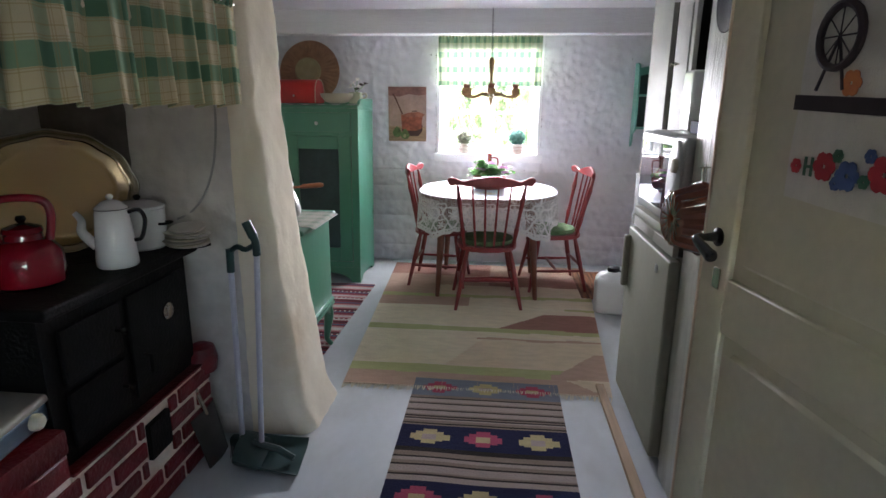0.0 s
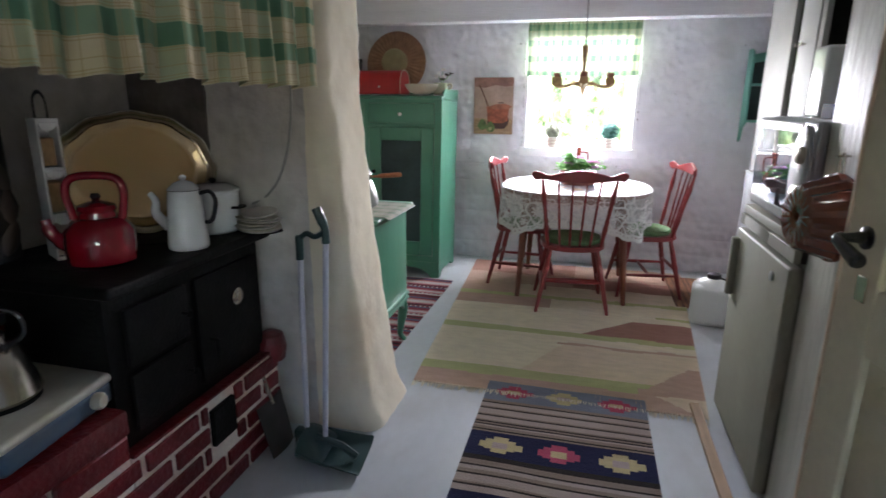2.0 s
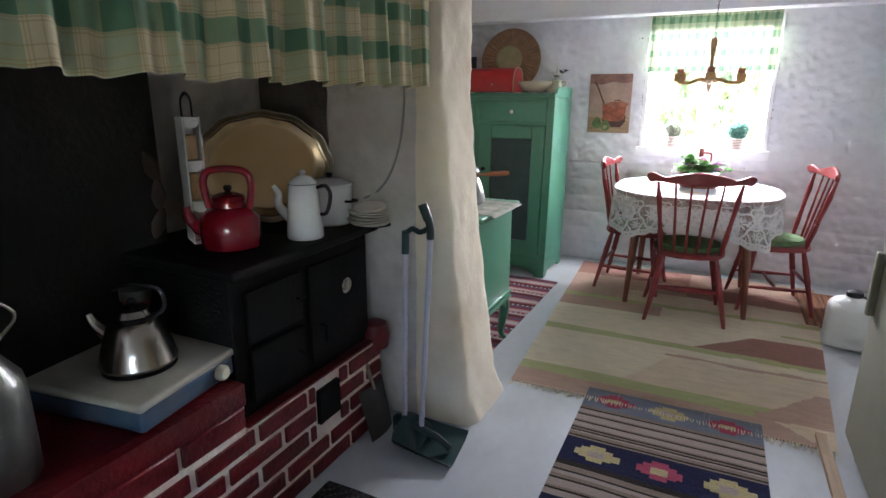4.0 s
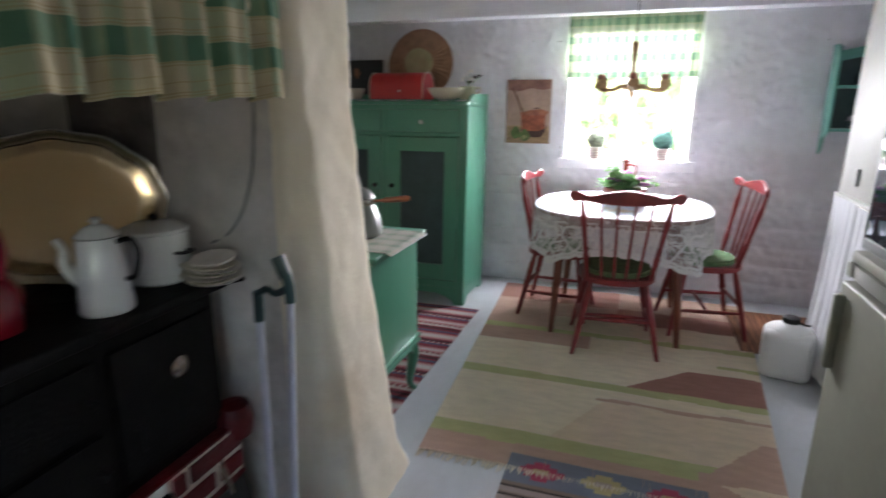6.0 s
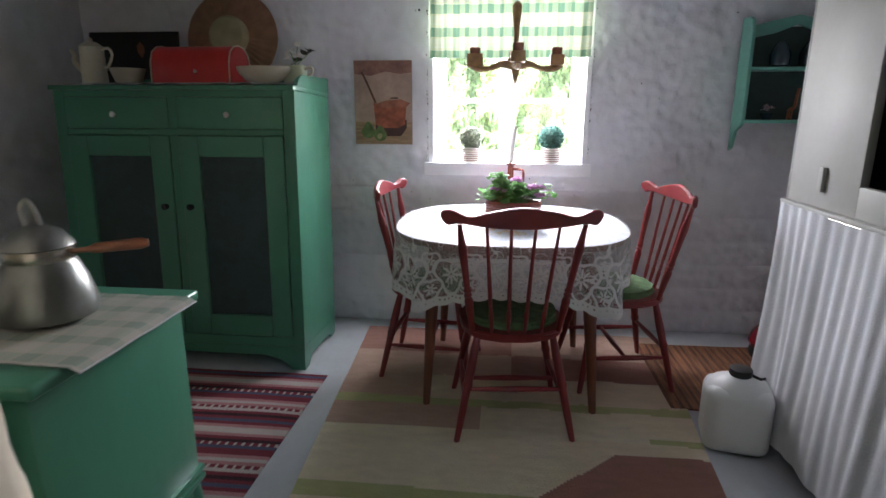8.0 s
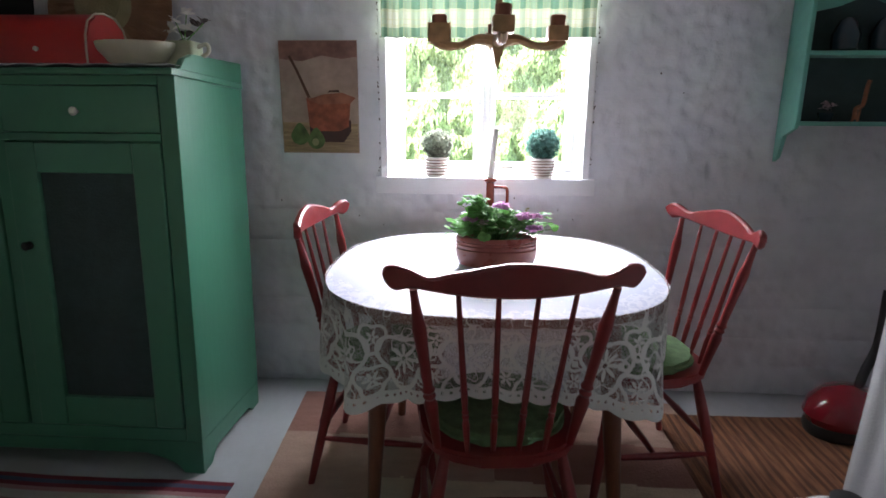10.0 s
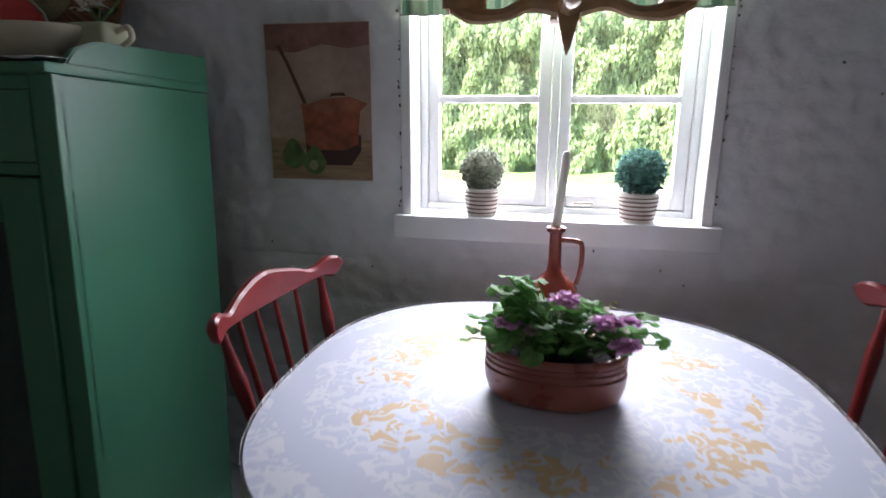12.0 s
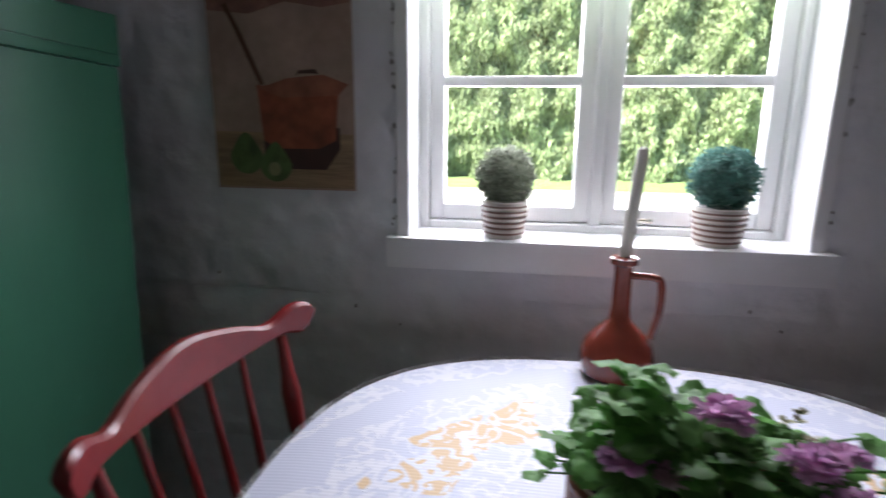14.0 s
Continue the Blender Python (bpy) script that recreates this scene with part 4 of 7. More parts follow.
def tablecloth():
    cloth = thing("tablecloth", "white lace tablecloth with scalloped edge over the table", "tablecloth")
    n, rings = 144, 14
    bm = bmesh.new()
    grid = []
    for q in range(rings + 1):
        s = q / rings
        row = []
        for k in range(n):
            a = 2 * math.pi * k / n
            x, y = table_edge(a)
            row.append(bm.verts.new((TX + (x - TX) * s, TY + (y - TY) * s, TZ + 0.004 - 0.006 * s ** 12)))
        grid.append(row)
    for q in range(rings):
        for k in range(n):
            j = (k + 1) % n
            if q == 0:
                bm.faces.new((grid[0][0], grid[1][k], grid[1][j])) if k == -1 else None
            bm.faces.new((grid[q][k], grid[q][j], grid[q + 1][j], grid[q + 1][k]))
    bmesh.ops.remove_doubles(bm, verts=bm.verts, dist=0.0004)
    bmesh.ops.dissolve_degenerate(bm, edges=bm.edges, dist=0.0001)
    part("cloth_top", bm, damask_material(), cloth)
    drop = 0.205
    arc = [0.0]
    for k in range(1, n * 3 + 1):
        p, q = table_edge(2 * math.pi * (k - 1) / (n * 3)), table_edge(2 * math.pi * k / (n * 3))
        arc.append(arc[-1] + math.dist(p, q))

    def place(u, v):
        a = 2 * math.pi * u
        corner = abs(math.sin(2 * a)) ** 4
        d = drop + 0.085 * corner + 0.012 * abs(math.sin(a * 22)) * v
        fold = (0.010 + 0.030 * corner) * math.sin(a * 13 + 1.2 * math.sin(3 * a)) * v
        x, y = table_edge(a, 0.004 + fold + 0.012 * v - 0.01 * v * v)
        return Vector((x, y, TZ + 0.003 - d * v))

    bm = sheet(n * 3, 18, place, uv=lambda u, v: (arc[round(u * n * 3)], 0.25 - 0.24 * v))
    bmesh.ops.remove_doubles(bm, verts=bm.verts, dist=0.0003)
    part("lace_border", bm, lace_material(), cloth, "open white cotton lace border")
    return cloth


tablecloth()


# ---------- chairs ----------
def chair(name, label, m):
    c = thing(name, label, "chair", m, "chairs round the table")
    sz = 0.435
    seat = []
    for k in range(40):
        a = 2 * math.pi * k / 40
        p = 3.0
        s = (abs(math.cos(a)) ** p + abs(math.sin(a)) ** p) ** (-1 / p)
        seat.append((0.205 * s * math.cos(a) * (1 + 0.06 * math.sin(a)), 0.20 * s * math.sin(a)))
    part("seat", outline(seat, 0.032, pose(0, 0, sz - 0.016), 0.008), CHAIR, c)
    cb = outline([(x * 0.88, y * 0.86) for x, y in seat], 0.03, pose(0, 0.01, sz + 0.017), 0.012)
    part("cushion", cb, CUSHION, c, "flat green patterned seat cushion")
    leg = ((0, 0.013), (0.12, 0.016), (0.3, 0.0185), (0.42, 0.017), (0.46, 0.020), (0.5, 0.016), (0.75, 0.015), (1, 0.011))
    feet = {}
    for sx in (-1, 1):
        for sy in (-1, 1):
            p0, p1 = (sx * 0.145, sy * 0.135 - 0.005, sz - 0.028), (sx * 0.225, sy * 0.215 - 0.01, 0.0)
            feet[sx, sy] = (Vector(p0), Vector(p1))
            part("leg", turned(p0, p1, leg), CHAIR, c)
    bar = ((0, 0.008), (0.3, 0.011), (0.5, 0.013), (0.7, 0.011), (1, 0.008))
    mids = []
    for sx in (-1, 1):
        a, b = feet[sx, -1][0].lerp(feet[sx, -1][1], 0.60), feet[sx, 1][0].lerp(feet[sx, 1][1], 0.60)
        mids.append((a + b) / 2)
        part("stretcher", turned(a, b, bar, 10), CHAIR, c)
    part("stretcher", turned(mids[0], mids[1], bar, 10), CHAIR, c)
    a, b = feet[-1, -1][0].lerp(feet[-1, -1][1], 0.50), feet[1, -1][0].lerp(feet[1, -1][1], 0.50)
    part("stretcher", turned(a, b, bar, 10), CHAIR, c)
    zt, yt, yb = 0.862, -0.243, -0.172

    def crest_y(x):
        return yt + 0.055 * (x / 0.26) ** 2 * 0.9 - 0.02

    post = ((0, 0.010), (0.10, 0.012), (0.22, 0.015), (0.30, 0.017), (0.335, 0.0115), (0.355, 0.016), (0.375, 0.0115), (0.395, 0.016), (0.42, 0.0115), (0.62, 0.0135), (0.78, 0.0165), (0.86, 0.012), (0.95, 0.009), (1, 0.009))
    spind = ((0, 0.006), (0.12, 0.0085), (0.20, 0.0095), (0.235, 0.0065), (0.25, 0.0095), (0.265, 0.0065), (0.28, 0.0095), (0.295, 0.0065), (0.36, 0.0085), (0.55, 0.0075), (1, 0.0055))
    for sx in (-1, 1):
        part("post", turned((sx * 0.165, yb + 0.03, sz - 0.005), (sx * 0.222, crest_y(0.222), zt), post), CHAIR, c)
    for k in (-1.5, -0.5, 0.5, 1.5):
        part("spindle", turned((k * 0.062, yb, sz - 0.005), (k * 0.085, crest_y(k * 0.085), zt), spind, 8), CHAIR, c)

    # the crest rail: bowed in plan, waved on top, with rounded ears
    bm = bmesh.new()
    nseg, rows, half = 56, [], 0.288
    for k in range(nseg + 1):
        x = -half * math.cos(math.pi * k / nseg)
        t = abs(x) / half
        y = crest_y(x)
        hi = zt + 0.048 + 0.006 * math.cos(t * 6.0) - 0.016 * math.exp(-((t - 0.66) / 0.15) ** 2) + 0.006 * t ** 4 - 0.006 * math.exp(-((t - 0.95) / 0.10) ** 2) + 0.010 * math.exp(-(t / 0.4) ** 2)
        lo = zt - 0.012 + 0.026 * t ** 2 - 0.016 * math.exp(-((t - 0.93) / 0.10) ** 2)
        if t > 0.88:
            e = min(1.0, (t - 0.88) / 0.12)
            s = math.sqrt(max(0.0, 1 - e * e))
            mid = (hi + lo) / 2
            hi, lo = mid + (hi - mid) * (0.12 + 0.88 * s), mid - (mid - lo) * (0.12 + 0.88 * s)
        th = 0.011
        d = min(0.006, (hi - lo) * 0.3)
        prof = [(-th, lo + d), (-th, hi - d), (-th * 0.4, hi), (th * 0.4, hi), (th, hi - d), (th, lo + d), (th * 0.4, lo), (-th * 0.4, lo)]
        rows.append([bm.verts.new((x, y + dy, z)) for dy, z in prof])
    for a, b in zip(rows, rows[1:]):
        for k in range(8):
            bm.faces.new((a[k], a[(k + 1) % 8], b[(k + 1) % 8], b[k]))
    bm.faces.new(rows[0][::-1]), bm.faces.new(rows[-1])
    part("crest_rail", bm, CHAIR, c)
    return c


chair("dining_chair", "dark red painted spindle-back chair with scrolled crest rail", pose(0.020, 4.005, 0, 0, 0, 6.3))
chair("dining_chair", "dark red spindle-back chair beside the green cabinet", pose(-0.345, 4.434, 0, 0, 0, -94) @ Matrix.Diagonal((0.862, 1, 1, 1)))
chair("dining_chair", "dark red spindle-back chair with green cushion by the mat", pose(0.514, 4.435, 0, 0, 0, 98) @ Matrix.Diagonal((0.97, 1, 1, 1)))


# ---------- the green cabinet ----------
def panel_front(x0, x1, y, z0, z1, frame, m, parent, name, inner, rail_mat):
    """A framed door: four rails round a recessed panel, facing -y."""
    d = part(name, box(x0, x1, y + 0.008, y + 0.016, z0, z1, 0), inner, parent)
    bm = bmesh.new()
    for b in ((x0, x0 + frame, z0, z1), (x1 - frame, x1, z0, z1), (x0 + frame, x1 - frame, z1 - frame, z1), (x0 + frame, x1 - frame, z0, z0 + frame * 1.1)):
        box(b[0], b[1], y - 0.008, y + 0.014, b[2], b[3], 0.003, 1, bm)
    part("door_frame", bm, rail_mat, d)
    return d


def cabinet():
    c = thing("green_cabinet", "tall green painted kitchen cabinet with dark recessed door panels", "cabinet", pose(-0.968, 4.295, 0, -2.6, 0, 0))
    W, D, H = 1.17, 0.50, 1.335
    for x0, x1 in ((-0.022, 0), (-W, -W + 0.022)):
        part("side_panel", box(x0, x1, 0.012, D, 0.12, H, 0.003, 1), GREEN, c)
    part("back_panel", box(-W + 0.022, -0.022, D - 0.014, D, 0.12, H, 0), GREEN, c)
    part("bottom", box(-W + 0.022, -0.022, 0.012, D - 0.014, 0.12, 0.14, 0), GREEN, c)
    part("drawer_rail", box(-W + 0.022, -0.022, 0.03, D - 0.014, 1.13, 1.14, 0), GREEN, c)
    fr = bmesh.new()
    for b in ((-0.055, 0.0, 0.10, H), (-W, -W + 0.055, 0.10, H), (-W + 0.055, -0.055, 1.135, 1.16), (-W + 0.055, -0.055, 0.12, 0.165), (-W / 2 - 0.02, -W / 2 + 0.02, 0.165, 1.135), (-W / 2 - 0.02, -W / 2 + 0.02, 1.16, H - 0.02), (-W + 0.055, -0.055, H - 0.03, H - 0.0)):
        box(b[0], b[1], -0.004, 0.02, b[2], b[3], 0.002, 1, fr)
    part("face_frame", fr, GREEN, c)
    part("top", box(-W - 0.01, 0.003, -0.020, D + 0.005, H, H + 0.022, 0.006, 2), GREEN, c)
    gal = bmesh.new()
    outline([(0.03, H + 0.02), (0.06, H + 0.055), (0.12, H + 0.078), (D + 0.005, H + 0.098), (D + 0.005, H + 0.02)], 0.02, pose(-0.009, 0, 0, 90, 0, 90), 0.003, gal)
    part("side_gallery", gal, GREEN, c)
    part("back_gallery", box(-W, -0.02, D - 0.01, D + 0.01, H + 0.022, H + 0.095, 0.006, 2), GREEN, c)
    for x0, x1 in ((-W + 0.058, -W / 2 - 0.023), (-W / 2 + 0.023, -0.058)):
        d = part("drawer", box(x0 - 0.001, x1 + 0.001, -0.007, 0.012, 1.162, H - 0.032, 0.003, 2), GREEN, c)
        xm = (x0 + x1) / 2
        part("knob", lathe(((0.004, 0), (0.006, 0.012), (0.013, 0.018), (0.014, 0.024), (0.008, 0.030)), 16, m=pose(xm, -0.012, 1.225, 90)), PORCELAIN, d, "white porcelain knob")
        dd = panel_front(x0, x1, -0.004, 0.17, 1.13, 0.095, None, c, "door", GREEN_PANEL, GREEN)
        kx = x1 - 0.04 if x0 < -W / 2 else x0 + 0.04
        part("latch", lathe(((0.014, 0), (0.014, 0.004), (0.008, 0.012), (0.015, 0.02), (0.010, 0.026)), 14, m=pose(kx, -0.012, 0.80, 90)), BLACK_ENAMEL, dd, "dark turned latch")
    # scalloped plinth and bracket feet
    pts = [(-W, 0.12), (-W, 0.0), (-W + 0.07, 0.0), (-W + 0.085, 0.03), (-W + 0.13, 0.055), (-W + 0.2, 0.075), (-0.2, 0.075), (-0.13, 0.055), (-0.085, 0.03), (-0.07, 0.0), (0, 0.0), (0, 0.12)]
    part("plinth", outline(pts, 0.022, pose(0, 0.004, 0, 90), 0.002), GREEN, c)
    sp = [(0.0, 0.12), (0.0, 0.0), (0.06, 0.0), (0.075, 0.03), (0.11, 0.05), (D - 0.11, 0.05), (D - 0.075, 0.03), (D - 0.06, 0.0), (D, 0.0), (D, 0.12)]
    for x in (-0.011, -W + 0.011):
        part("side_plinth", outline(sp, 0.02, pose(x, 0, 0, 90, 0, 90), 0.002), GREEN, c)
    return c


cabinet()
CT = 1.362          # height of the cabinet's top


# ---------- green dresser by the pier ----------
def dresser():
    d = thing("green_dresser", "low green painted dresser on curved legs", "dresser", pose(-0.838, 2.62, 0))
    W, D = 0.62, 0.50        # along -x, along +y
    part("body", box(-W, -0.004, 0.01, D - 0.008, 0.27, 0.765, 0.004, 2), GREEN, d)
    part("moulding", (lambda bm: [box(-W - 0.004, 0.008, 0.006, D + 0.004, z, z + 0.016, 0.005, 2, bm) for z in (0.255, 0.282)] and bm)(bmesh.new()), GREEN, d)
    part("top", box(-W - 0.015, 0.024, -0.01, D + 0.035, 0.765, 0.792, 0.009, 3), GREEN, d)
    for x in (-0.035, -W + 0.035):
        for y in (0.05, D - 0.035):
            s = 1 if x > -0.3 else -1
            t = 1 if y > 0.2 else -0.3
            path = smooth_path([(x, y, 0.27), (x + 0.012 * s, y + 0.012 * t, 0.2), (x + 0.004 * s, y + 0.004 * t, 0.11), (x, y, 0.05), (x + 0.018 * s, y + 0.018 * t, 0.012)], 6)
            rad = list(np.interp(np.linspace(0, 1, len(path)), [0, 0.3, 0.6, 0.85, 1], [0.032, 0.027, 0.018, 0.014, 0.013]))
            part("leg", tube(path, rad, 10), GREEN, d)
    pts = [(0.05, 0.27), (0.05, 0.20), (0.09, 0.235), (0.16, 0.252), (D - 0.14, 0.252), (D - 0.08, 0.235), (D - 0.045, 0.20), (D - 0.045, 0.27)]
    part("apron", outline(pts, 0.016, pose(-0.012, 0, 0, 90, 0, 90), 0.002), GREEN, d)
    return d


dresser()

# ---------- stove ----------
BX, BY0, BY1 = -1.045, 0.34, 2.10
base = thing("brick_stove_base", "brick stove base painted dark red with white joints", "stove base", kind="structure")
bm = bmesh.new()
box(-1.655, BX - 0.006, 1.36, BY1, 0, 0.372, 0.004, 1, bm)
box(-1.655, BX - 0.006, BY0, 1.36, 0, 0.522, 0.004, 1, bm)
part("mortar_core", bm, JOINT, base)


def brick_mesh(w, h):
    bm = box(-0.03, 0.0025, -w / 2, w / 2, -h / 2, h / 2, 0.002, 1)
    me = bpy.data.meshes.new("brick")
    bm.to_mesh(me)
    bm.free()
    me.materials.append(BRICK)
    return me


def stove():
    s = thing("cast_iron_stove", "old black cast-iron range set on a brick base", "stove")
    x0, x1, y0, y1 = -1.60, -1.085, 1.37, 2.07
    part("body", box(x0, x1, y0, y1, 0.372, 0.825, 0.008, 2), IRON, s)
    part("hob", box(x0, x1 + 0.045, y0 - 0.02, y1 + 0.025, 0.825, 0.858, 0.010, 3), IRON, s)
    dr = part("oven_door", box(x1 + 0.002, x1 + 0.018, 1.70, 2.04, 0.42, 0.775, 0.01, 2), IRON, s)
    part("door_disc", lathe(((0.030, 0), (0.030, 0.006), (0.022, 0.012), (0.006, 0.014)), 20, m=pose(x1 + 0.018, 1.90, 0.655, 0, 90, 0)), STEEL, dr, "round enamelled oven thermometer")
    part("door_latch", tube([(x1 + 0.02, 1.745, 0.56), (x1 + 0.045, 1.745, 0.56), (x1 + 0.045, 1.745, 0.50)], 0.007), IRON, dr)
    for z0, z1 in ((0.61, 0.775), (0.42, 0.59)):
        f = part("fire_door", box(x1 + 0.002, x1 + 0.02, 1.42, 1.66, z0, z1, 0.01, 2), IRON, s)
        part("fire_door_knob", lathe(((0.005, 0), (0.006, 0.02), (0.012, 0.026), (0.008, 0.036)), 12, m=pose(x1 + 0.02, 1.63, (z0 + z1) / 2, 0, 90, 0)), IRON, f)
    part("towel_rail_end", tube([(x1 + 0.02, 2.085, 0.838), (x1 + 0.06, 2.10, 0.842), (x1 + 0.09, 2.105, 0.85)], 0.007), IRON, s)
    for y in (1.55, 1.85):
        part("hob_ring", lathe(((0.115, 0), (0.115, 0.003), (0.09, 0.004), (0.085, 0.002), (0.04, 0.004)), 32, m=pose(-1.33, y, 0.858)), IRON, s)
    return s


stove()

# ---------- right side: fridge, cupboard ----------
def fridge():
    f = thing("fridge", "low off-white fridge with top grille and recessed handle", "fridge")
    x0, x1, y0, y1, H = 0.705, 1.28, 2.115, 2.745, 0.93
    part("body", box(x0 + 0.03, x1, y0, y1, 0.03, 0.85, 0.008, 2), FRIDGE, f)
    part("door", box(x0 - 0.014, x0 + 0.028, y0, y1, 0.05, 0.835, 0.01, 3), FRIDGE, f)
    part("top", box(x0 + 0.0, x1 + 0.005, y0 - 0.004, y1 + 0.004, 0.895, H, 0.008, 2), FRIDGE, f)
    part("plinth", box(x0 + 0.05, x1, y0 + 0.01, y1 - 0.01, 0.0, 0.03, 0.003, 1), BLACK, f)
    # dark box: shade behind the slats given as colour
    part("vent_box", box(x0 + 0.012, x1, y0 + 0.003, y1 - 0.003, 0.851, 0.894, 0.002, 1), INSIDE_SHADE, f)
    for k in range(5):
        part("vent_slat", box(x0 - 0.006, x0 + 0.014, 2.37, y1 - 0.04, 0.853 + k * 0.0085, 0.8575 + k * 0.0085, 0.001, 1), FRIDGE, f)
    for a, b in ((y0, 2.37), (y1 - 0.04, y1)):
        part("vent_end", box(x0 - 0.008, x0 + 0.013, a, b, 0.851, 0.894, 0.002, 1), FRIDGE, f)
    part("handle", box(x0 - 0.040, x0 - 0.013, y1 - 0.055, y1 - 0.025, 0.56, 0.80, 0.008, 3), FRIDGE, f)
    part("badge", lathe(((0.017, 0), (0.017, 0.003), (0.012, 0.005)), 18, m=pose(x0 - 0.014, 2.26, 0.77, 0, -90, 0)), GREY_PLASTIC, f)
    return f


fridge()


def bm_rim(x, y0, y1, z0, z1):
    bm = bmesh.new()
    for a, b, p, q in ((y0, y1, z1, z1 + 0.006), (y0, y1, z0 - 0.006, z0), (y1, y1 + 0.006, z0 - 0.006, z1 + 0.006)):
        box(x, x + 0.006, a, b, p, q, 0.002, 2, bm)
    return bm


def microwave():
    w = thing("microwave_oven", "silver-grey microwave oven with dark curved door, on the fridge", "microwave")
    x0, x1, y0, y1, z0, z1 = 0.702, 1.10, 2.092, 2.685, 0.945, 1.272
    part("body", box(x0 + 0.03, x1, y0, y1, z0, z1, 0.02, 3), GREY_PLASTIC, w)
    part("foot_rail", box(x0 + 0.06, x1 - 0.05, y0 + 0.03, y1 - 0.03, 0.929, z0 + 0.004, 0), BLACK, w)
    d = part("door", box(x0 - 0.004, x0 + 0.028, 2.215, y1, z0 + 0.004, z1 - 0.004, 0.02, 4), GREY_PLASTIC, w)
    part("door_window", box(x0 - 0.0065, x0 + 0.006, 2.225, y1 - 0.035, z0 + 0.045, z1 - 0.04, 0), DARK_GLASS, d, "dark mirror-like door window", False)
    part("window_rim", bm_rim(x0 - 0.008, 2.222, y1 - 0.032, z0 + 0.042, z1 - 0.037), GREY_PLASTIC, d, "pale raised rim round the window")
    p = part("control_panel", box(x0 - 0.006, x0 + 0.028, y0, 2.212, z0 + 0.004, z1 - 0.004, 0.012, 3), GREY_PLASTIC, w)
    for z in (1.06, 1.17):
        part("dial", lathe(((0.026, 0), (0.024, 0.014), (0.018, 0.018)), 20, m=pose(x0 - 0.016, 2.145, z, 0, -90, 0)), CREAM, p)
    part("door_bow", lathe(((0.16, 0), (0.158, 0.008), (0.15, 0.011)), 40, m=pose(x0 - 0.006, 2.168, 1.108, 0, -90, 0) @ Matrix.Diagonal((0.93, 0.48, 1, 1))), GREY_PLASTIC, d, "pale curved grip plate")
    return w


microwave()


def cupboard():
    c = thing("white_cupboard", "tall white gloss-painted built-in cupboard with open dark gaps", "cupboard")
    xf, y0, y1, z0, z1 = 1.03, 2.80, 4.03, 0.935, CEIL - 0.004
    # carcass coloured near-black to paint in the shade of its inside
    bm = bmesh.new()
    box(xf + 0.05, 1.745, y1 - 0.022, y1, z0, z1, 0.003, 1, bm)
    box(xf + 0.05, 1.745, y0, y0 + 0.022, z0, z1, 0.003, 1, bm)
    box(xf + 0.05, 1.745, y0 + 0.022, y1 - 0.022, z0, z0 + 0.022, 0.003, 1, bm)
    box(1.72, 1.745, y0 + 0.022, y1 - 0.022, z0 + 0.022, z1, 0, 1, bm)
    part("carcass", bm, INSIDE_SHADE, c)
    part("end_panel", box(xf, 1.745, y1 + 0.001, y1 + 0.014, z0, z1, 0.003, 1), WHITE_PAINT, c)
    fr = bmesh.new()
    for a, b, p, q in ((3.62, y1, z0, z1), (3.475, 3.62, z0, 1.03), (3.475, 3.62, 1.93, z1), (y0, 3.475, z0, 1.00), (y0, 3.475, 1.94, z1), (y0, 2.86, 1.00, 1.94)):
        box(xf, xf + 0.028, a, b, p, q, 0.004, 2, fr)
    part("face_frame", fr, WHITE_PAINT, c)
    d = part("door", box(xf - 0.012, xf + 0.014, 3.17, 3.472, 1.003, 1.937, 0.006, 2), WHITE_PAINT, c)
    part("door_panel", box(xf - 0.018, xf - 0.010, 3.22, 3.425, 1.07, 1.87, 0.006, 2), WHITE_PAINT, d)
    for y in (3.35, 3.42):
        part("knob", lathe(((0.004, 0), (0.006, 0.012), (0.011, 0.018), (0.008, 0.026)), 12, m=pose(xf - 0.018, y, 1.585, 0, -90, 0)), STEEL, d)
    part("turn_latch", box(xf - 0.014, xf + 0.002, 3.80, 3.825, 0.99, 1.07, 0.004, 2), WHITE_PAINT, c)
    part("shelf", box(xf + 0.05, 1.72, y0 + 0.022, y1 - 0.022, 1.45, 1.47, 0.002, 1), INSIDE_SHADE, c)
    part("counter_rail", box(xf - 0.02, xf + 0.03, y0, y1 + 0.014, z0 - 0.016, z0 - 0.001, 0.004, 2), WHITE_PAINT, c)
    return c


cupboard()


def skirt():
    def place(u, v):
        y = 2.80 + 1.245 * u
        f = math.sin(u * 38 + 4.5 * math.sin(u * 5.3) + 0.9 * v) * 0.55 + (0.5 - 0.42 * v) * math.sin(u * 117 + 1.0) + 1.5 * bumps(u * 11, v * 0.9, 0, 1.0)
        x = 1.015 - (0.004 + 0.014 * v) * f - 0.03 * v * v + 0.01 * bumps(u * 5, v, 0, 1.0)
        return Vector((x, y, 0.922 - (0.862 + 0.022 * bumps(u * 6, 2, 1, 1.0)) * v))
    c = thing("curtain_skirt", "white gathered cotton curtain under the cupboard", "curtain")
    part("cloth", solid_sheet(sheet(300, 24, place), 0.002), CLOTH_WHITE, c)
    part("curtain_wire", tube([(1.018, 2.79, 0.915), (1.018, 4.05, 0.915)], 0.003, 6), STEEL, c)

    def side(u, v):
        f = math.sin(u * 22) * 0.012
        return Vector((1.02 + 0.55 * u, 4.043 + f + 0.02 * v, 0.922 - 0.885 * v))
    part("side_cloth", solid_sheet(sheet(60, 12, side), 0.002), CLOTH_WHITE, c)


skirt()

# open door with lever handle
DOOR = pose(0.580, 1.522, 0, 0, 0, -80.0)


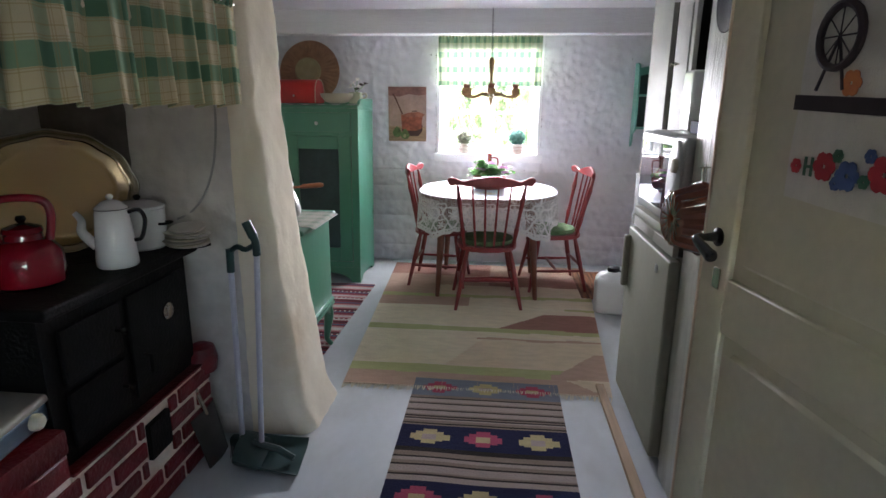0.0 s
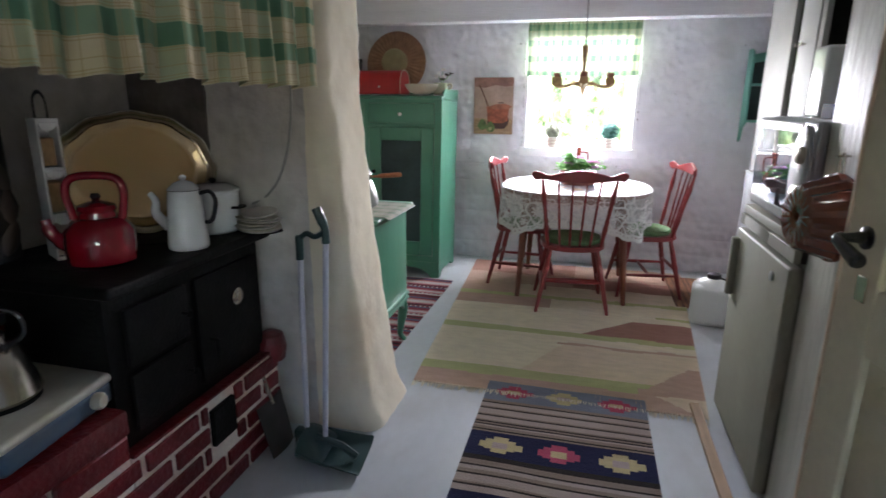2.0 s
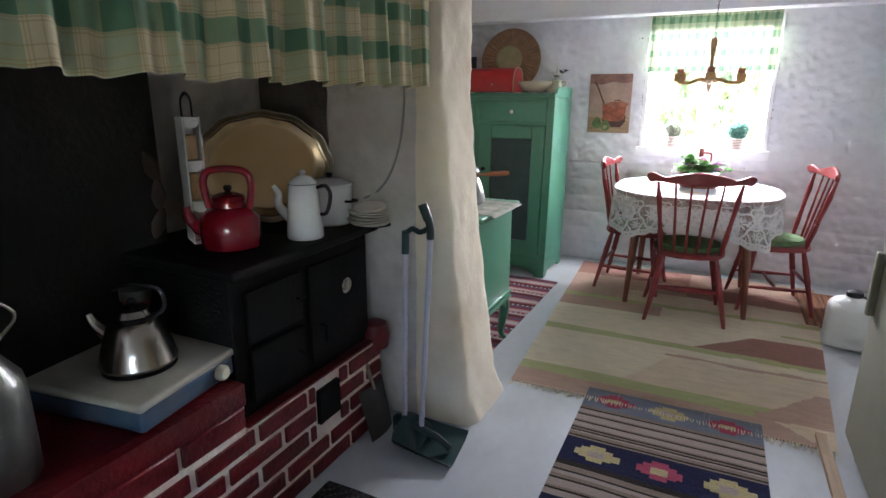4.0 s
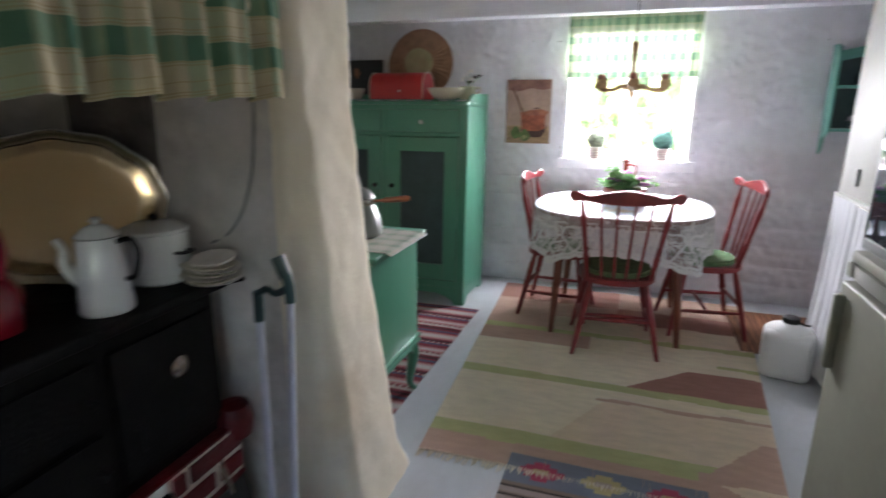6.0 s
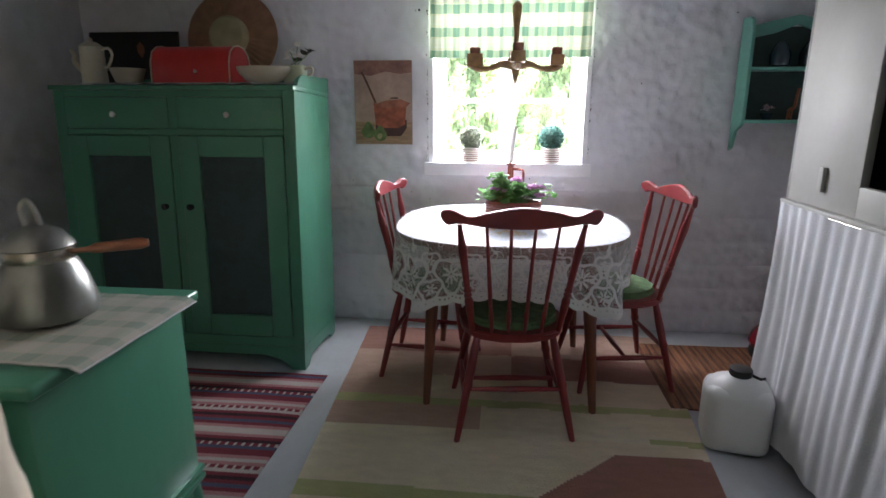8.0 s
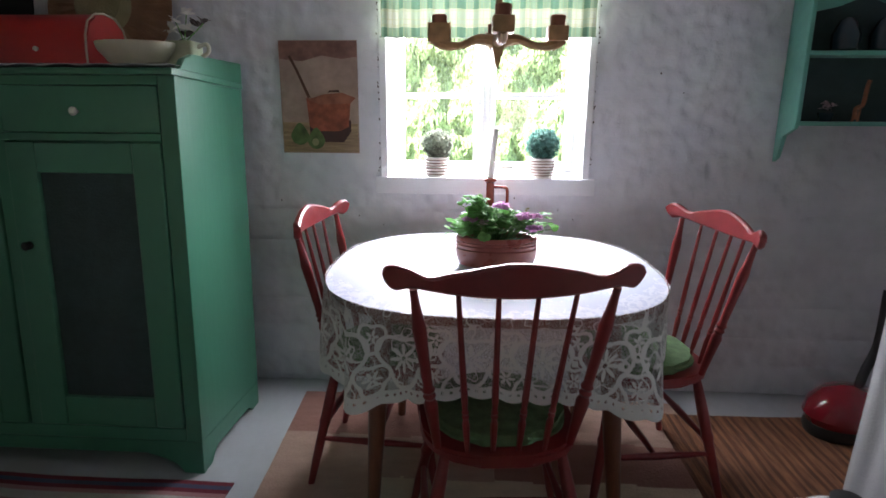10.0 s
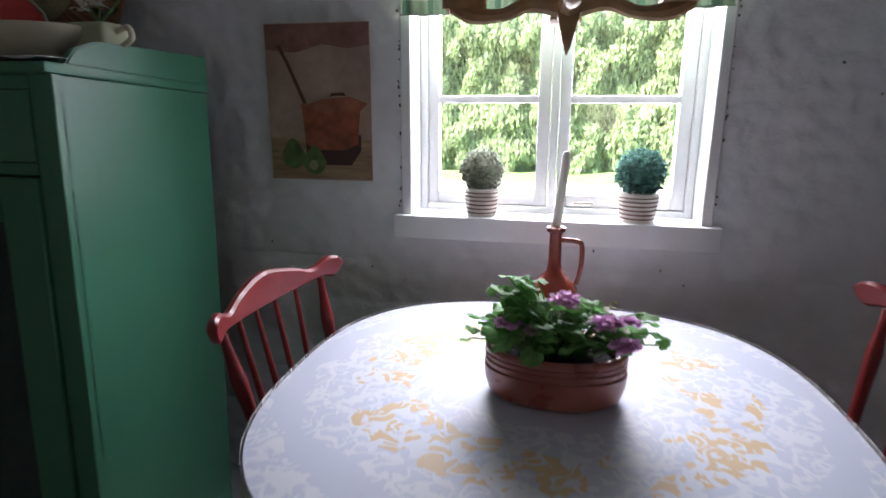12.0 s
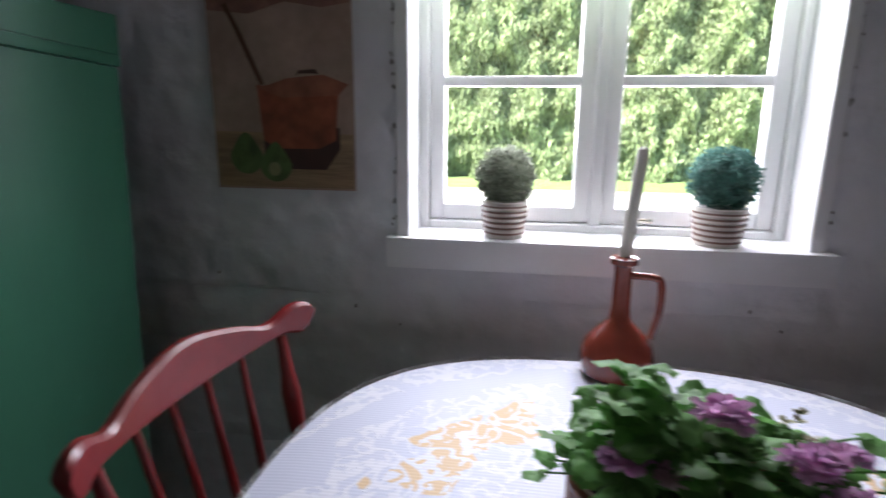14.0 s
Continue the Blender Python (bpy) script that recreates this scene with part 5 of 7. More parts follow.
def room_door():
    d = thing("door_1", "cream painted inner door standing open, bare front edge", "door", DOOR, kind="structure")
    bm = bmesh.new()
    H, W, T = 1.93, 0.80, 0.046
    for a, b, p, q in ((0.004, 0.115, 0.02, H), (W - 0.115, W, 0.02, H), (0.115, W - 0.115, 0.02, 0.22), (0.115, W - 0.115, 0.86, 0.99), (0.115, W - 0.115, H - 0.12, H)):
        box(a, b, 0, T, p, q, 0.004, 1, bm)
    part("stiles", bm, DOOR_PAINT, d)
    for p, q in ((0.22, 0.86), (0.99, H - 0.12)):
        bm = box(0.112, W - 0.112, 0.014, T - 0.014, p - 0.003, q + 0.003, 0)
        box(0.150, W - 0.150, 0.005, T - 0.005, p + 0.035, q - 0.035, 0.009, 1, bm)
        part("panel", bm, DOOR_PAINT, d)
    part("edge", box(-0.004, 0.004, -0.002, T + 0.002, 0.02, H, 0.002, 1), DOOR_EDGE, d, "bare wooden door edge")
    h = part("door_handle", lathe(((0.022, 0), (0.022, 0.004), (0.012, 0.008), (0.009, 0.03)), 18, m=pose(0.062, 0.0, 1.075, 90)), BLACK_ENAMEL, d, "black iron lever handle")
    pts = smooth_path([(0.062, -0.026, 1.075), (0.060, -0.046, 1.075), (0.066, -0.056, 1.073), (0.088, -0.058, 1.066), (0.122, -0.056, 1.052), (0.140, -0.054, 1.046)], 5)
    part("lever", tube(pts, list(np.interp(np.linspace(0, 1, len(pts)), [0, 0.35, 0.6, 0.9, 1], [0.008, 0.009, 0.011, 0.015, 0.010])), 12), BLACK_ENAMEL, h)
    part("latch", box(-0.016, -0.003, 0.014, 0.030, 1.055, 1.085, 0.002, 1), BLACK, d)
    part("key_plate", box(0.060, 0.090, -0.003, 0.0, 0.955, 1.005, 0.002, 1), STEEL, d)
    return d


room_door()

# ---------- bricks of the stove base ----------
rng = random.Random(11)
SOOT_DOOR = (1.68, 1.80, 0.205, 0.335)
rows = [(0.011 + k * 0.0735, 0.0535) for k in range(5)]
meshes = {}
for k, (z, h) in enumerate(rows):
    y = BY1 - 0.008
    first = True
    while y > BY0 + 0.02:
        w = (0.105 if k % 2 else 0.215) if first else 0.215
        first = False
        w = min(w, y - BY0 - 0.005)
        a, b = y - w, y
        y = a - 0.021
        if b > SOOT_DOOR[0] - 0.01 and a < SOOT_DOOR[1] + 0.01 and z + h > SOOT_DOOR[2] and z < SOOT_DOOR[3]:
            left, right = SOOT_DOOR[0] - 0.014, SOOT_DOOR[1] + 0.014
            pieces = [(a, left)] if left - a > 0.02 else []
            pieces += [(right, b)] if b - right > 0.02 else []
        else:
            pieces = [(a, b)]
        for p, q in pieces:
            key = round(q - p, 2)
            if key not in meshes:
                meshes[key] = brick_mesh(q - p, h)
            ob = new("brick", meshes[key])
            ob.parent = base
            ob.location = (BX + rng.uniform(-0.002, 0.002), (p + q) / 2, z + h / 2)
            ob.rotation_euler = (rng.uniform(-0.02, 0.02), 0, rng.uniform(-0.01, 0.01))
for nx, nz in ((-0.495, 1.765),):
    nl = thing("wall_nail", "small dark nail in the whitewashed wall", "nail", pose(nx, 5.018, nz) @ pose(0, 0, 0, 90))
    part("shank", lathe(((0.003, -0.01), (0.003, 0.018), (0.006, 0.019), (0.005, 0.022)), 10), BLACK, nl)
bm = bmesh.new()
for a, b in ((0.35, 0.60), (0.612, 0.86), (0.872, 1.12), (1.134, 1.352)):
    box(BX - 0.035, BX + 0.004, a, b, 0.384, 0.452, 0.005, 1, bm)
part("upper_course", bm, BRICK, base)
part("red_rim", box(-1.10, BX + 0.001, 1.364, BY1 - 0.004, 0.3715, 0.381, 0.004, 2), BRICK, base, "rim under the stove painted dark red")
part("red_ledge", box(-1.655, BX + 0.004, BY0, 1.362, 0.4515, 0.526, 0.012, 2), BRICK, base, "ledge painted dark red")
part("red_corner", lathe(((0.055, 0), (0.062, 0.05), (0.05, 0.10), (0.02, 0.115)), 18, m=pose(-1.075, 2.10, 0.33)), BRICK, base, "rounded corner painted dark red")
part("soot_door", box(BX - 0.02, BX + 0.010, *SOOT_DOOR, 0.003, 1), IRON, base, "black iron soot door")

# ---------- cloths ----------
VAL = check_cloth("green_check_cotton", 'y', 0.128, (0.54, 0.48, 0.32), (0.14, 0.28, 0.18), (0.04, 0.12, 0.075), (0.34, 0.26, 0.12), 0.064)


def valance():
    def place(u, v):
        y = 0.30 + 1.875 * u
        f = math.sin(u * 64 + 2.5 * math.sin(u * 7.0)) + 0.5 * math.sin(u * 150 + 1.0)
        x = -0.868 + (0.008 + 0.016 * v) * f
        if v < 0.06:
            x = -0.868 + 0.012 * math.sin(u * 420)
        return Vector((x, y, 1.715 - 0.358 * v + 0.006 * f * v))
    c = thing("stove_valance", "green and cream checked cotton valance over the stove", "valance")
    bm = sheet(420, 24, place, uv=lambda u, v: (u * 1.875 * 1.35, 0.36 * (1 - v)))
    part("cloth", bm, VAL, c)
    part("curtain_rod", tube([(-0.868, 0.28, 1.70), (-0.868, 2.185, 1.70)], 0.005, 8), STEEL, c)


valance()
WCUR = check_cloth("thin_green_check_cotton", 'x', 0.115, (0.40, 0.43, 0.33), (0.16, 0.26, 0.16), (0.06, 0.15, 0.10), (0.34, 0.34, 0.15), 0.02, 0.09)


def window_curtain():
    def place(u, v):
        x = -0.435 + 0.845 * u
        f = math.sin(u * 58 + 1.5 * math.sin(u * 9)) + 0.4 * math.sin(u * 139)
        y = 4.985 - (0.006 + 0.006 * v) * f
        if v < 0.1:
            y = 4.985 + 0.008 * math.sin(u * 200)
        return Vector((x, y, 1.945 - 0.425 * v + (0.008 * math.sin(u * 210) if v < 0.02 else 0)))
    c = thing("window_curtain", "short sheer green checked curtain across the window", "curtain")
    part("cloth", sheet(260, 22, place, uv=lambda u, v: (u * 0.845 * 1.9 + 0.01 * math.sin(u * 58), 0.425 * (1 - v))), WCUR, c)
    part("curtain_rod", tube([(-0.445, 4.985, 1.925), (0.42, 4.985, 1.925)], 0.005, 8), STEEL, c)
    part("hem_cord", tube([(-0.44, 4.980, 1.522), (0.0, 4.976, 1.516), (0.415, 4.980, 1.522)], 0.0018, 6), CORD, c)


window_curtain()

DCLOTH = check_cloth("pale_check_runner", 'x', 0.09, (0.42, 0.42, 0.37), (0.31, 0.36, 0.30), (0.22, 0.29, 0.23), (0.45, 0.36, 0.3), 0.0)


def dresser_cloth():
    c = thing("dresser_runner", "pale checked cloth runner on the green dresser", "table runner")

    def place(u, v):
        x = -1.40 + 0.615 * u
        z = 0.7955 + 0.002 * bumps(x * 20, v * 6, 0, 1.0)
        if u > 0.965:
            z -= (u - 0.965) * 0.35
        return Vector((x, 2.69 + 0.40 * v, z))
    part("cloth", solid_sheet(sheet(60, 30, place, uv=lambda u, v: (u * 0.6, v * 0.4)), 0.002), DCLOTH, c)
    part("hem", tube([tuple(place(1.0, k / 24)) for k in range(25)], 0.0022, 6), CLOTH_WHITE, c, "stitched white hem")


dresser_cloth()


# ---------- vessels ----------
def kettle_red():
    k = thing("red_kettle", "shiny red enamel kettle with hooped handle", "kettle", pose(-1.235, 1.545, 0.859, 0, 0, 25))
    part("body", lathe(((0.070, 0), (0.088, 0.012), (0.092, 0.06), (0.088, 0.10), (0.066, 0.128), (0.046, 0.136)), 36), RED_ENAMEL, k)
    part("neck", lathe(((0.048, 0.134), (0.046, 0.150), (0.05, 0.156)), 30), RED_ENAMEL, k)
    lid = part("lid", lathe(((0.05, 0.156), (0.046, 0.168), (0.02, 0.178), (0.006, 0.180)), 30), RED_ENAMEL, k)
    part("lid_knob", lathe(((0.006, 0.178), (0.014, 0.19), (0.010, 0.20)), 14), BLACK_ENAMEL, lid)
    part("spout", tube(smooth_path([(-0.07, 0, 0.05), (-0.12, 0, 0.085), (-0.135, 0, 0.13)], 5), [0.024] * 4 + [0.018] * 4 + [0.013] * 3, 12), RED_ENAMEL, k)
    part("handle", tube(smooth_path([(-0.062, 0, 0.13), (-0.074, 0, 0.20), (-0.058, 0, 0.240), (0.0, 0, 0.250), (0.058, 0, 0.240), (0.074, 0, 0.20), (0.062, 0, 0.13)], 6), 0.0115, 10), RED_ENAMEL, k)


def coffee_pot(name, label, m, mats, h=0.215, r0=0.062, r1=0.045):
    body, trim = mats
    c = thing(name, label, "coffee pot", m)
    part("body", lathe(((r0 - 0.004, 0), (r0, 0.006), (r0, 0.02), (r1 + 0.004, h * 0.8), (r1, h * 0.86)), 32), body, c)
    lid = part("lid", lathe(((r1 + 0.004, h * 0.86), (r1, h * 0.885), (r1 * 0.6, h * 0.96), (0.01, h * 0.99)), 28), body, c)
    part("lid_knob", lathe(((0.006, h * 0.985), (0.011, h * 1.02), (0.012, h * 1.04), (0.005, h * 1.07)), 14), body, lid)
    part("spout", tube(smooth_path([(-r0 + 0.008, 0, h * 0.30), (-r0 - 0.03, 0, h * 0.5), (-r0 - 0.028, 0, h * 0.68), (-r0 - 0.045, 0, h * 0.80)], 5), list(np.linspace(0.018, 0.008, 16)), 12), body, c)
    part("handle", tube(smooth_path([(r1 + 0.002, 0, h * 0.80), (r1 + 0.035, 0, h * 0.83), (r1 + 0.05, 0, h * 0.68), (r0 + 0.018, 0, h * 0.42), (r0 - 0.004, 0, h * 0.38)], 6), 0.0065, 10), trim, c)
    part("rim", lathe(((r1 + 0.004, h * 0.852), (r1 + 0.0055, h * 0.857), (r1 + 0.004, h * 0.862)), 28), trim, c)


kettle_red()
coffee_pot("coffee_pot", "white enamel coffee pot with black handle on the stove", pose(-1.125, 1.765, 0.859, 0, 0, 15), (WHITE_ENAMEL, BLACK_ENAMEL))
pn = thing("cooking_pot", "white enamel pot with lid and black handles", "pot", pose(-1.195, 2.0, 0.859))
part("body", lathe(((0.078, 0), (0.086, 0.008), (0.086, 0.14), (0.09, 0.144)), 34), WHITE_ENAMEL, pn)
ld = part("lid", lathe(((0.09, 0.144), (0.088, 0.152), (0.05, 0.168), (0.01, 0.171)), 34), WHITE_ENAMEL, pn)
part("lid_knob", lathe(((0.006, 0.168), (0.014, 0.182), (0.008, 0.19)), 14), BLACK_ENAMEL, ld)
for s in (-1, 1):
    part("handle", tube(smooth_path([(s * 0.085, -0.022, 0.09), (s * 0.112, -0.018, 0.092), (s * 0.112, 0.018, 0.092), (s * 0.085, 0.022, 0.09)], 4), 0.005, 8), BLACK_ENAMEL, pn)


def plate_stack():
    s = thing("cork_trivet_stack", "stack of pale plates and coasters on the stove", "plates", pose(-1.045, 2.035, 0.860))
    for k in range(6):
        part("plate", lathe(((0.045, 0), (0.07, 0.004), (0.078 - 0.003 * (k % 2), 0.009), (0.07, 0.0095), (0.045, 0.005)), 30, m=pose(0.004 * math.sin(k * 2.1), 0.004 * math.cos(k * 1.7), 0.0085 * k, 3 * math.sin(k), 2)), (POT_GLAZE, CREAM)[k % 2], s)
    part("top_plate", lathe(((0.03, 0), (0.058, 0.004), (0.062, 0.012), (0.05, 0.013), (0.02, 0.005)), 26, m=pose(0.0, 0.012, 0.055, 8)), POT_GLAZE, s)


plate_stack()


def tray():
    t = thing("serving_tray", "large oval tarnished brass tray leaning in the corner", "tray", pose(-1.40, 1.905, 0.862) @ pose(0, 0, 0, 0, 0, 60) @ pose(0, 0, 0, 78, 0, 0))
    bm = bmesh.new()
    n = 96
    prof = ((0.0, 0.0), (0.70, 0.0), (0.80, 0.004), (0.86, 0.014), (0.93, 0.018), (1.0, 0.022), (1.0, 0.017), (0.86, 0.008), (0.78, -0.003), (0.0, -0.003))
    grid = []
    for r, z in prof:
        row = []
        for k in range(n):
            a = 2 * math.pi * k / n
            w = 1 + (0.012 * math.cos(12 * a) if r > 0.84 else 0)
            row.append(bm.verts.new((0.262 * max(r, 0.001) * w * math.cos(a), 0.205 + 0.205 * max(r, 0.001) * w * math.sin(a), z)))
        grid.append(row)
    for a, b in zip(grid, grid[1:]):
        for k in range(n):
            bm.faces.new((a[k], a[(k + 1) % n], b[(k + 1) % n], b[k]))
    part("dish", bm, TRAY, t)
    fl = bmesh.new()
    grid = []
    for r, z in ((0.89, 0.0185), (0.91, 0.0235), (0.95, 0.025), (0.98, 0.0245), (1.015, 0.024), (1.02, 0.019)):
        grid.append([fl.verts.new((0.262 * r * (1 + 0.014 * math.cos(12 * a)) * math.cos(a), 0.205 + 0.205 * r * (1 + 0.014 * math.cos(12 * a)) * math.sin(a), z)) for a in (2 * math.pi * k / 240 for k in range(240))])
    for a, b in zip(grid, grid[1:]):
        for k in range(240):
            fl.faces.new((a[k], a[(k + 1) % 240], b[(k + 1) % 240], b[k]))
    part("flange", fl, mat("dark_silver_rim", (0.40, 0.33, 0.24), 0.2, metal=1.0, vary=0.2, scale=14), t, "dark scalloped silver flange")
    rim = [(0.262 * 1.02 * (1 + 0.014 * math.cos(12 * a)) * math.cos(a), 0.205 + 0.205 * 1.02 * (1 + 0.014 * math.cos(12 * a)) * math.sin(a), 0.022) for a in np.linspace(0, 2 * math.pi, 121)[:-1]]
    part("rim", tube(rim, 0.004, 8, closed=True), STEEL, t, "polished beaded rim")


tray()


def spice_rack():
    r = thing("spice_rack", "narrow white wooden rack with arched openings and spice tins", "rack", pose(-1.40, 1.565, 0.860, 0, 0, 62) @ Matrix.Diagonal((0.5, 1, 1, 1)))
    bm = bmesh.new()
    for x in (-0.055, 0.043):
        box(x, x + 0.012, -0.05, 0.05, 0, 0.40, 0.003, 1, bm)
    for z in (0.0, 0.125, 0.255, 0.388):
        box(-0.043, 0.043, -0.05, 0.05, z, z + 0.012, 0.002, 1, bm)
    box(-0.043, 0.043, 0.040, 0.046, 0.012, 0.388, 0, 1, bm)
    part("frame", bm, WHITE_ENAMEL, r)
    for z in (0.105, 0.235, 0.368):
        pts = [(-0.043, 0.02)] + [(0.043 * math.cos(a), 0.018 - 0.02 * math.sin(a)) for a in np.linspace(math.pi, 0, 9)] + [(0.043, 0.02)]
        part("arch", outline(pts, 0.006, pose(0, -0.046, z, 90), 0), WHITE_ENAMEL, r)
    part("carry_handle", tube(smooth_path([(-0.03, 0, 0.398), (-0.028, 0, 0.45), (0, 0, 0.47), (0.028, 0, 0.45), (0.03, 0, 0.398)], 5), 0.006, 8), BLACK_ENAMEL, r)
    for z in (0.012, 0.138):
        part("spice_tin", box(-0.036, 0.036, -0.03, 0.035, z, z + 0.085, 0.004, 1), (CREAM, LAMP_WOOD)[z > 0.1], r)
    part("spice_card", box(-0.034, 0.034, -0.02, 0.03, 0.268, 0.345, 0.003, 1), LAMP_WOOD, r)


spice_rack()
DARK_WOOD = mat("dark_smoked_wood", (0.035, 0.018, 0.013), 0.5, vary=0.3)
for k, (dx, z) in enumerate(((0.0, 0.93), (0.01, 1.02), (-0.005, 1.11))):
    ut = thing("dark_ladle", "dark wooden kitchen utensil hanging beside the rack", "utensil", pose(-1.47, 1.475 + dx, z), "utensils in the recess")
    part("bowl", lathe(((0.004, -0.05), (0.018, -0.035), (0.028, -0.005), (0.018, 0.03), (0.006, 0.05)), 8, m=pose(0, 0, 0, 25 * (k - 1), 0, 0) @ Matrix.Diagonal((0.4, 1, 1, 1))), DARK_WOOD, ut)

# cable on the recess wall
cb = thing("cable", "grey electric cable hanging down the recess wall", "cable")
part("cord", tube(smooth_path([(-0.955, 2.165, 1.50), (-0.958, 2.163, 1.36), (-0.965, 2.162, 1.25), (-0.985, 2.163, 1.14), (-1.03, 2.164, 1.03), (-1.09, 2.165, 0.96), (-1.15, 2.165, 0.93)], 8), 0.0045, 8), CORD, cb)


def hotplate():
    h = thing("electric_hotplate", "enamelled single electric hotplate, white top and blue sides", "hotplate", pose(-1.265, 1.215, 0.527, 0, 0, 8))
    part("casing", box(-0.19, 0.19, -0.20, 0.20, 0.010, 0.070, 0.014, 3), BLUE_ENAMEL, h)
    part("top", box(-0.197, 0.197, -0.207, 0.207, 0.068, 0.092, 0.012, 3), HOTPLATE_TOP, h, "yellowed white enamel top")
    part("plate", lathe(((0.093, 0.092), (0.092, 0.101), (0.085, 0.104), (0.02, 0.103)), 36, m=pose(0.026, -0.034, 0)), IRON, h)
    part("knob", lathe(((0.022, 0), (0.022, 0.014), (0.016, 0.022), (0.006, 0.023)), 20, m=pose(0.19, 0.075, 0.042, 0, 90, 0)), CREAM, h, "cream control knob")
    for x in (-0.15, 0.15):
        for y in (-0.16, 0.16):
            part("foot", lathe(((0.014, 0), (0.014, 0.012)), 12, m=pose(x, y, 0)), BLACK, h)
    k = thing("steel_kettle", "polished steel whistling kettle on the hotplate", "kettle", pose(-1.235, 1.185, 0.631, 0, 0, 200) @ Matrix.Diagonal((1.06, 1.06, 1.06, 1)))
    part("body", lathe(((0.088, 0), (0.092, 0.008), (0.086, 0.03), (0.062, 0.105), (0.05, 0.115)), 36), STEEL, k)
    part("collar", lathe(((0.052, 0.115), (0.053, 0.125), (0.048, 0.128)), 30), BLACK_ENAMEL, k)
    ld = part("lid", lathe(((0.048, 0.128), (0.04, 0.142), (0.012, 0.148)), 30), STEEL, k)
    part("lid_knob", lathe(((0.006, 0.147), (0.012, 0.16), (0.007, 0.168)), 12), BLACK_ENAMEL, ld)
    part("spout", tube(smooth_path([(0.065, 0, 0.06), (0.105, 0, 0.09), (0.12, 0, 0.12)], 5), list(np.linspace(0.018, 0.010, 11)), 12), STEEL, k)
    part("handle", tube(smooth_path([(-0.05, 0, 0.12), (-0.085, 0, 0.15), (-0.075, 0, 0.195), (0.0, 0, 0.205), (0.045, 0, 0.19)], 6), 0.006, 8), BLACK_ENAMEL, k)


hotplate()
tin = thing("storage_tin", "small brown tin standing behind the hotplate", "tin", pose(-1.44, 1.34, 0.527))
part("body", lathe(((0.04, 0), (0.042, 0.004), (0.042, 0.20), (0.04, 0.204)), 24), COPPER, tin)
part("lid", lathe(((0.044, 0.20), (0.044, 0.23), (0.03, 0.238)), 24), SHEET_GREY, tin)
mc = thing("milk_can", "dull aluminium milk can on the stove ledge", "milk can", pose(-1.20, 0.80, 0.527))
part("body", lathe(((0.085, 0), (0.09, 0.01), (0.09, 0.20), (0.085, 0.23), (0.055, 0.275), (0.052, 0.30), (0.06, 0.312)), 36), ALU, mc)
part("lid", lathe(((0.062, 0.312), (0.062, 0.335), (0.05, 0.35), (0.012, 0.355), (0.014, 0.375)), 30), ALU, mc)
part("bail", tube(smooth_path([(0.0, -0.062, 0.30), (0.03, -0.085, 0.36), (0.035, 0, 0.42), (0.03, 0.085, 0.36), (0, 0.062, 0.30)], 6), 0.004, 8), STEEL, mc)


# ---------- broom, dustpan, ash shovel ----------
def long_dustpan():
    d = thing("dustpan_set", "dark teal long-handled dustpan with grey tubular handle", "dustpan", pose(-0.79, 2.0, 0, 0, 0, 97))
    def place(u, v):
        x = (u - 0.5) * (0.20 + 0.05 * v)
        return Vector((x, 0.10 - 0.24 * v, 0.004 + 0.022 * (1 - v) ** 2 + 0.05 * abs(2 * u - 1) ** 6 * (1 - v * 0.65)))
    part("pan", solid_sheet(sheet(24, 12, place), 0.004), TEAL_PLASTIC, d)
    part("hood", solid_sheet(sheet(16, 8, lambda u, v: Vector(((u - 0.5) * 0.20, 0.10 - 0.10 * v, 0.03 + 0.075 * math.sin(math.pi * (0.55 + 0.45 * v)) ** 0.7 * (1 - abs(2 * u - 1) ** 4 * 0.55)))), 0.003), TEAL_PLASTIC, d)
    part("rib", tube([(0.0, 0.05, 0.085), (-0.01, -0.05, 0.06), (-0.02, -0.11, 0.025)], 0.014, 8), TEAL_PLASTIC, d)
    part("tube_handle", tube([(0.002, 0.017, 0.08), (-0.003, -0.022, 0.86)], 0.0105, 12), GREY_TUBE, d)
    part("grip", tube(smooth_path([(-0.003, -0.022, 0.84), (-0.003, -0.020, 0.89), (0.0, -0.006, 0.925), (0.002, 0.010, 0.962)], 5), [0.014] * 8 + [0.017] * 8, 12), TEAL_PLASTIC, d)
    b = thing("hand_broom", "long-handled broom clipped to the dustpan", "broom", pose(-0.88, 2.0, 0))
    part("tube_handle", tube([(-0.013, 0.02, 0.08), (0.011, 0.0, 0.80)], 0.0105, 12), GREY_TUBE, b)
    part("cap", tube([(0.010, 0.0, 0.775), (0.012, 0.0, 0.86)], 0.014, 12), TEAL_PLASTIC, b)
    part("clip", tube(smooth_path([(0.012, 0.0, 0.85), (0.045, -0.008, 0.872), (0.075, -0.004, 0.862), (0.114, 0.0, 0.885)], 4), 0.010, 8), TEAL_PLASTIC, b)
    part("head", box(-0.06, 0.045, 0.0, 0.04, 0.055, 0.09, 0.008, 2), TEAL_PLASTIC, b)
    bm = bmesh.new()
    r2 = random.Random(3)
    for k in range(120):
        x, y = r2.uniform(-0.055, 0.04), r2.uniform(0.003, 0.037)
        tube([(x, y, 0.06), (x * 1.08, y + r2.uniform(-0.008, 0.008), 0.003)], 0.0015, 4, bm)
    part("bristles", bm, BLACK, b)


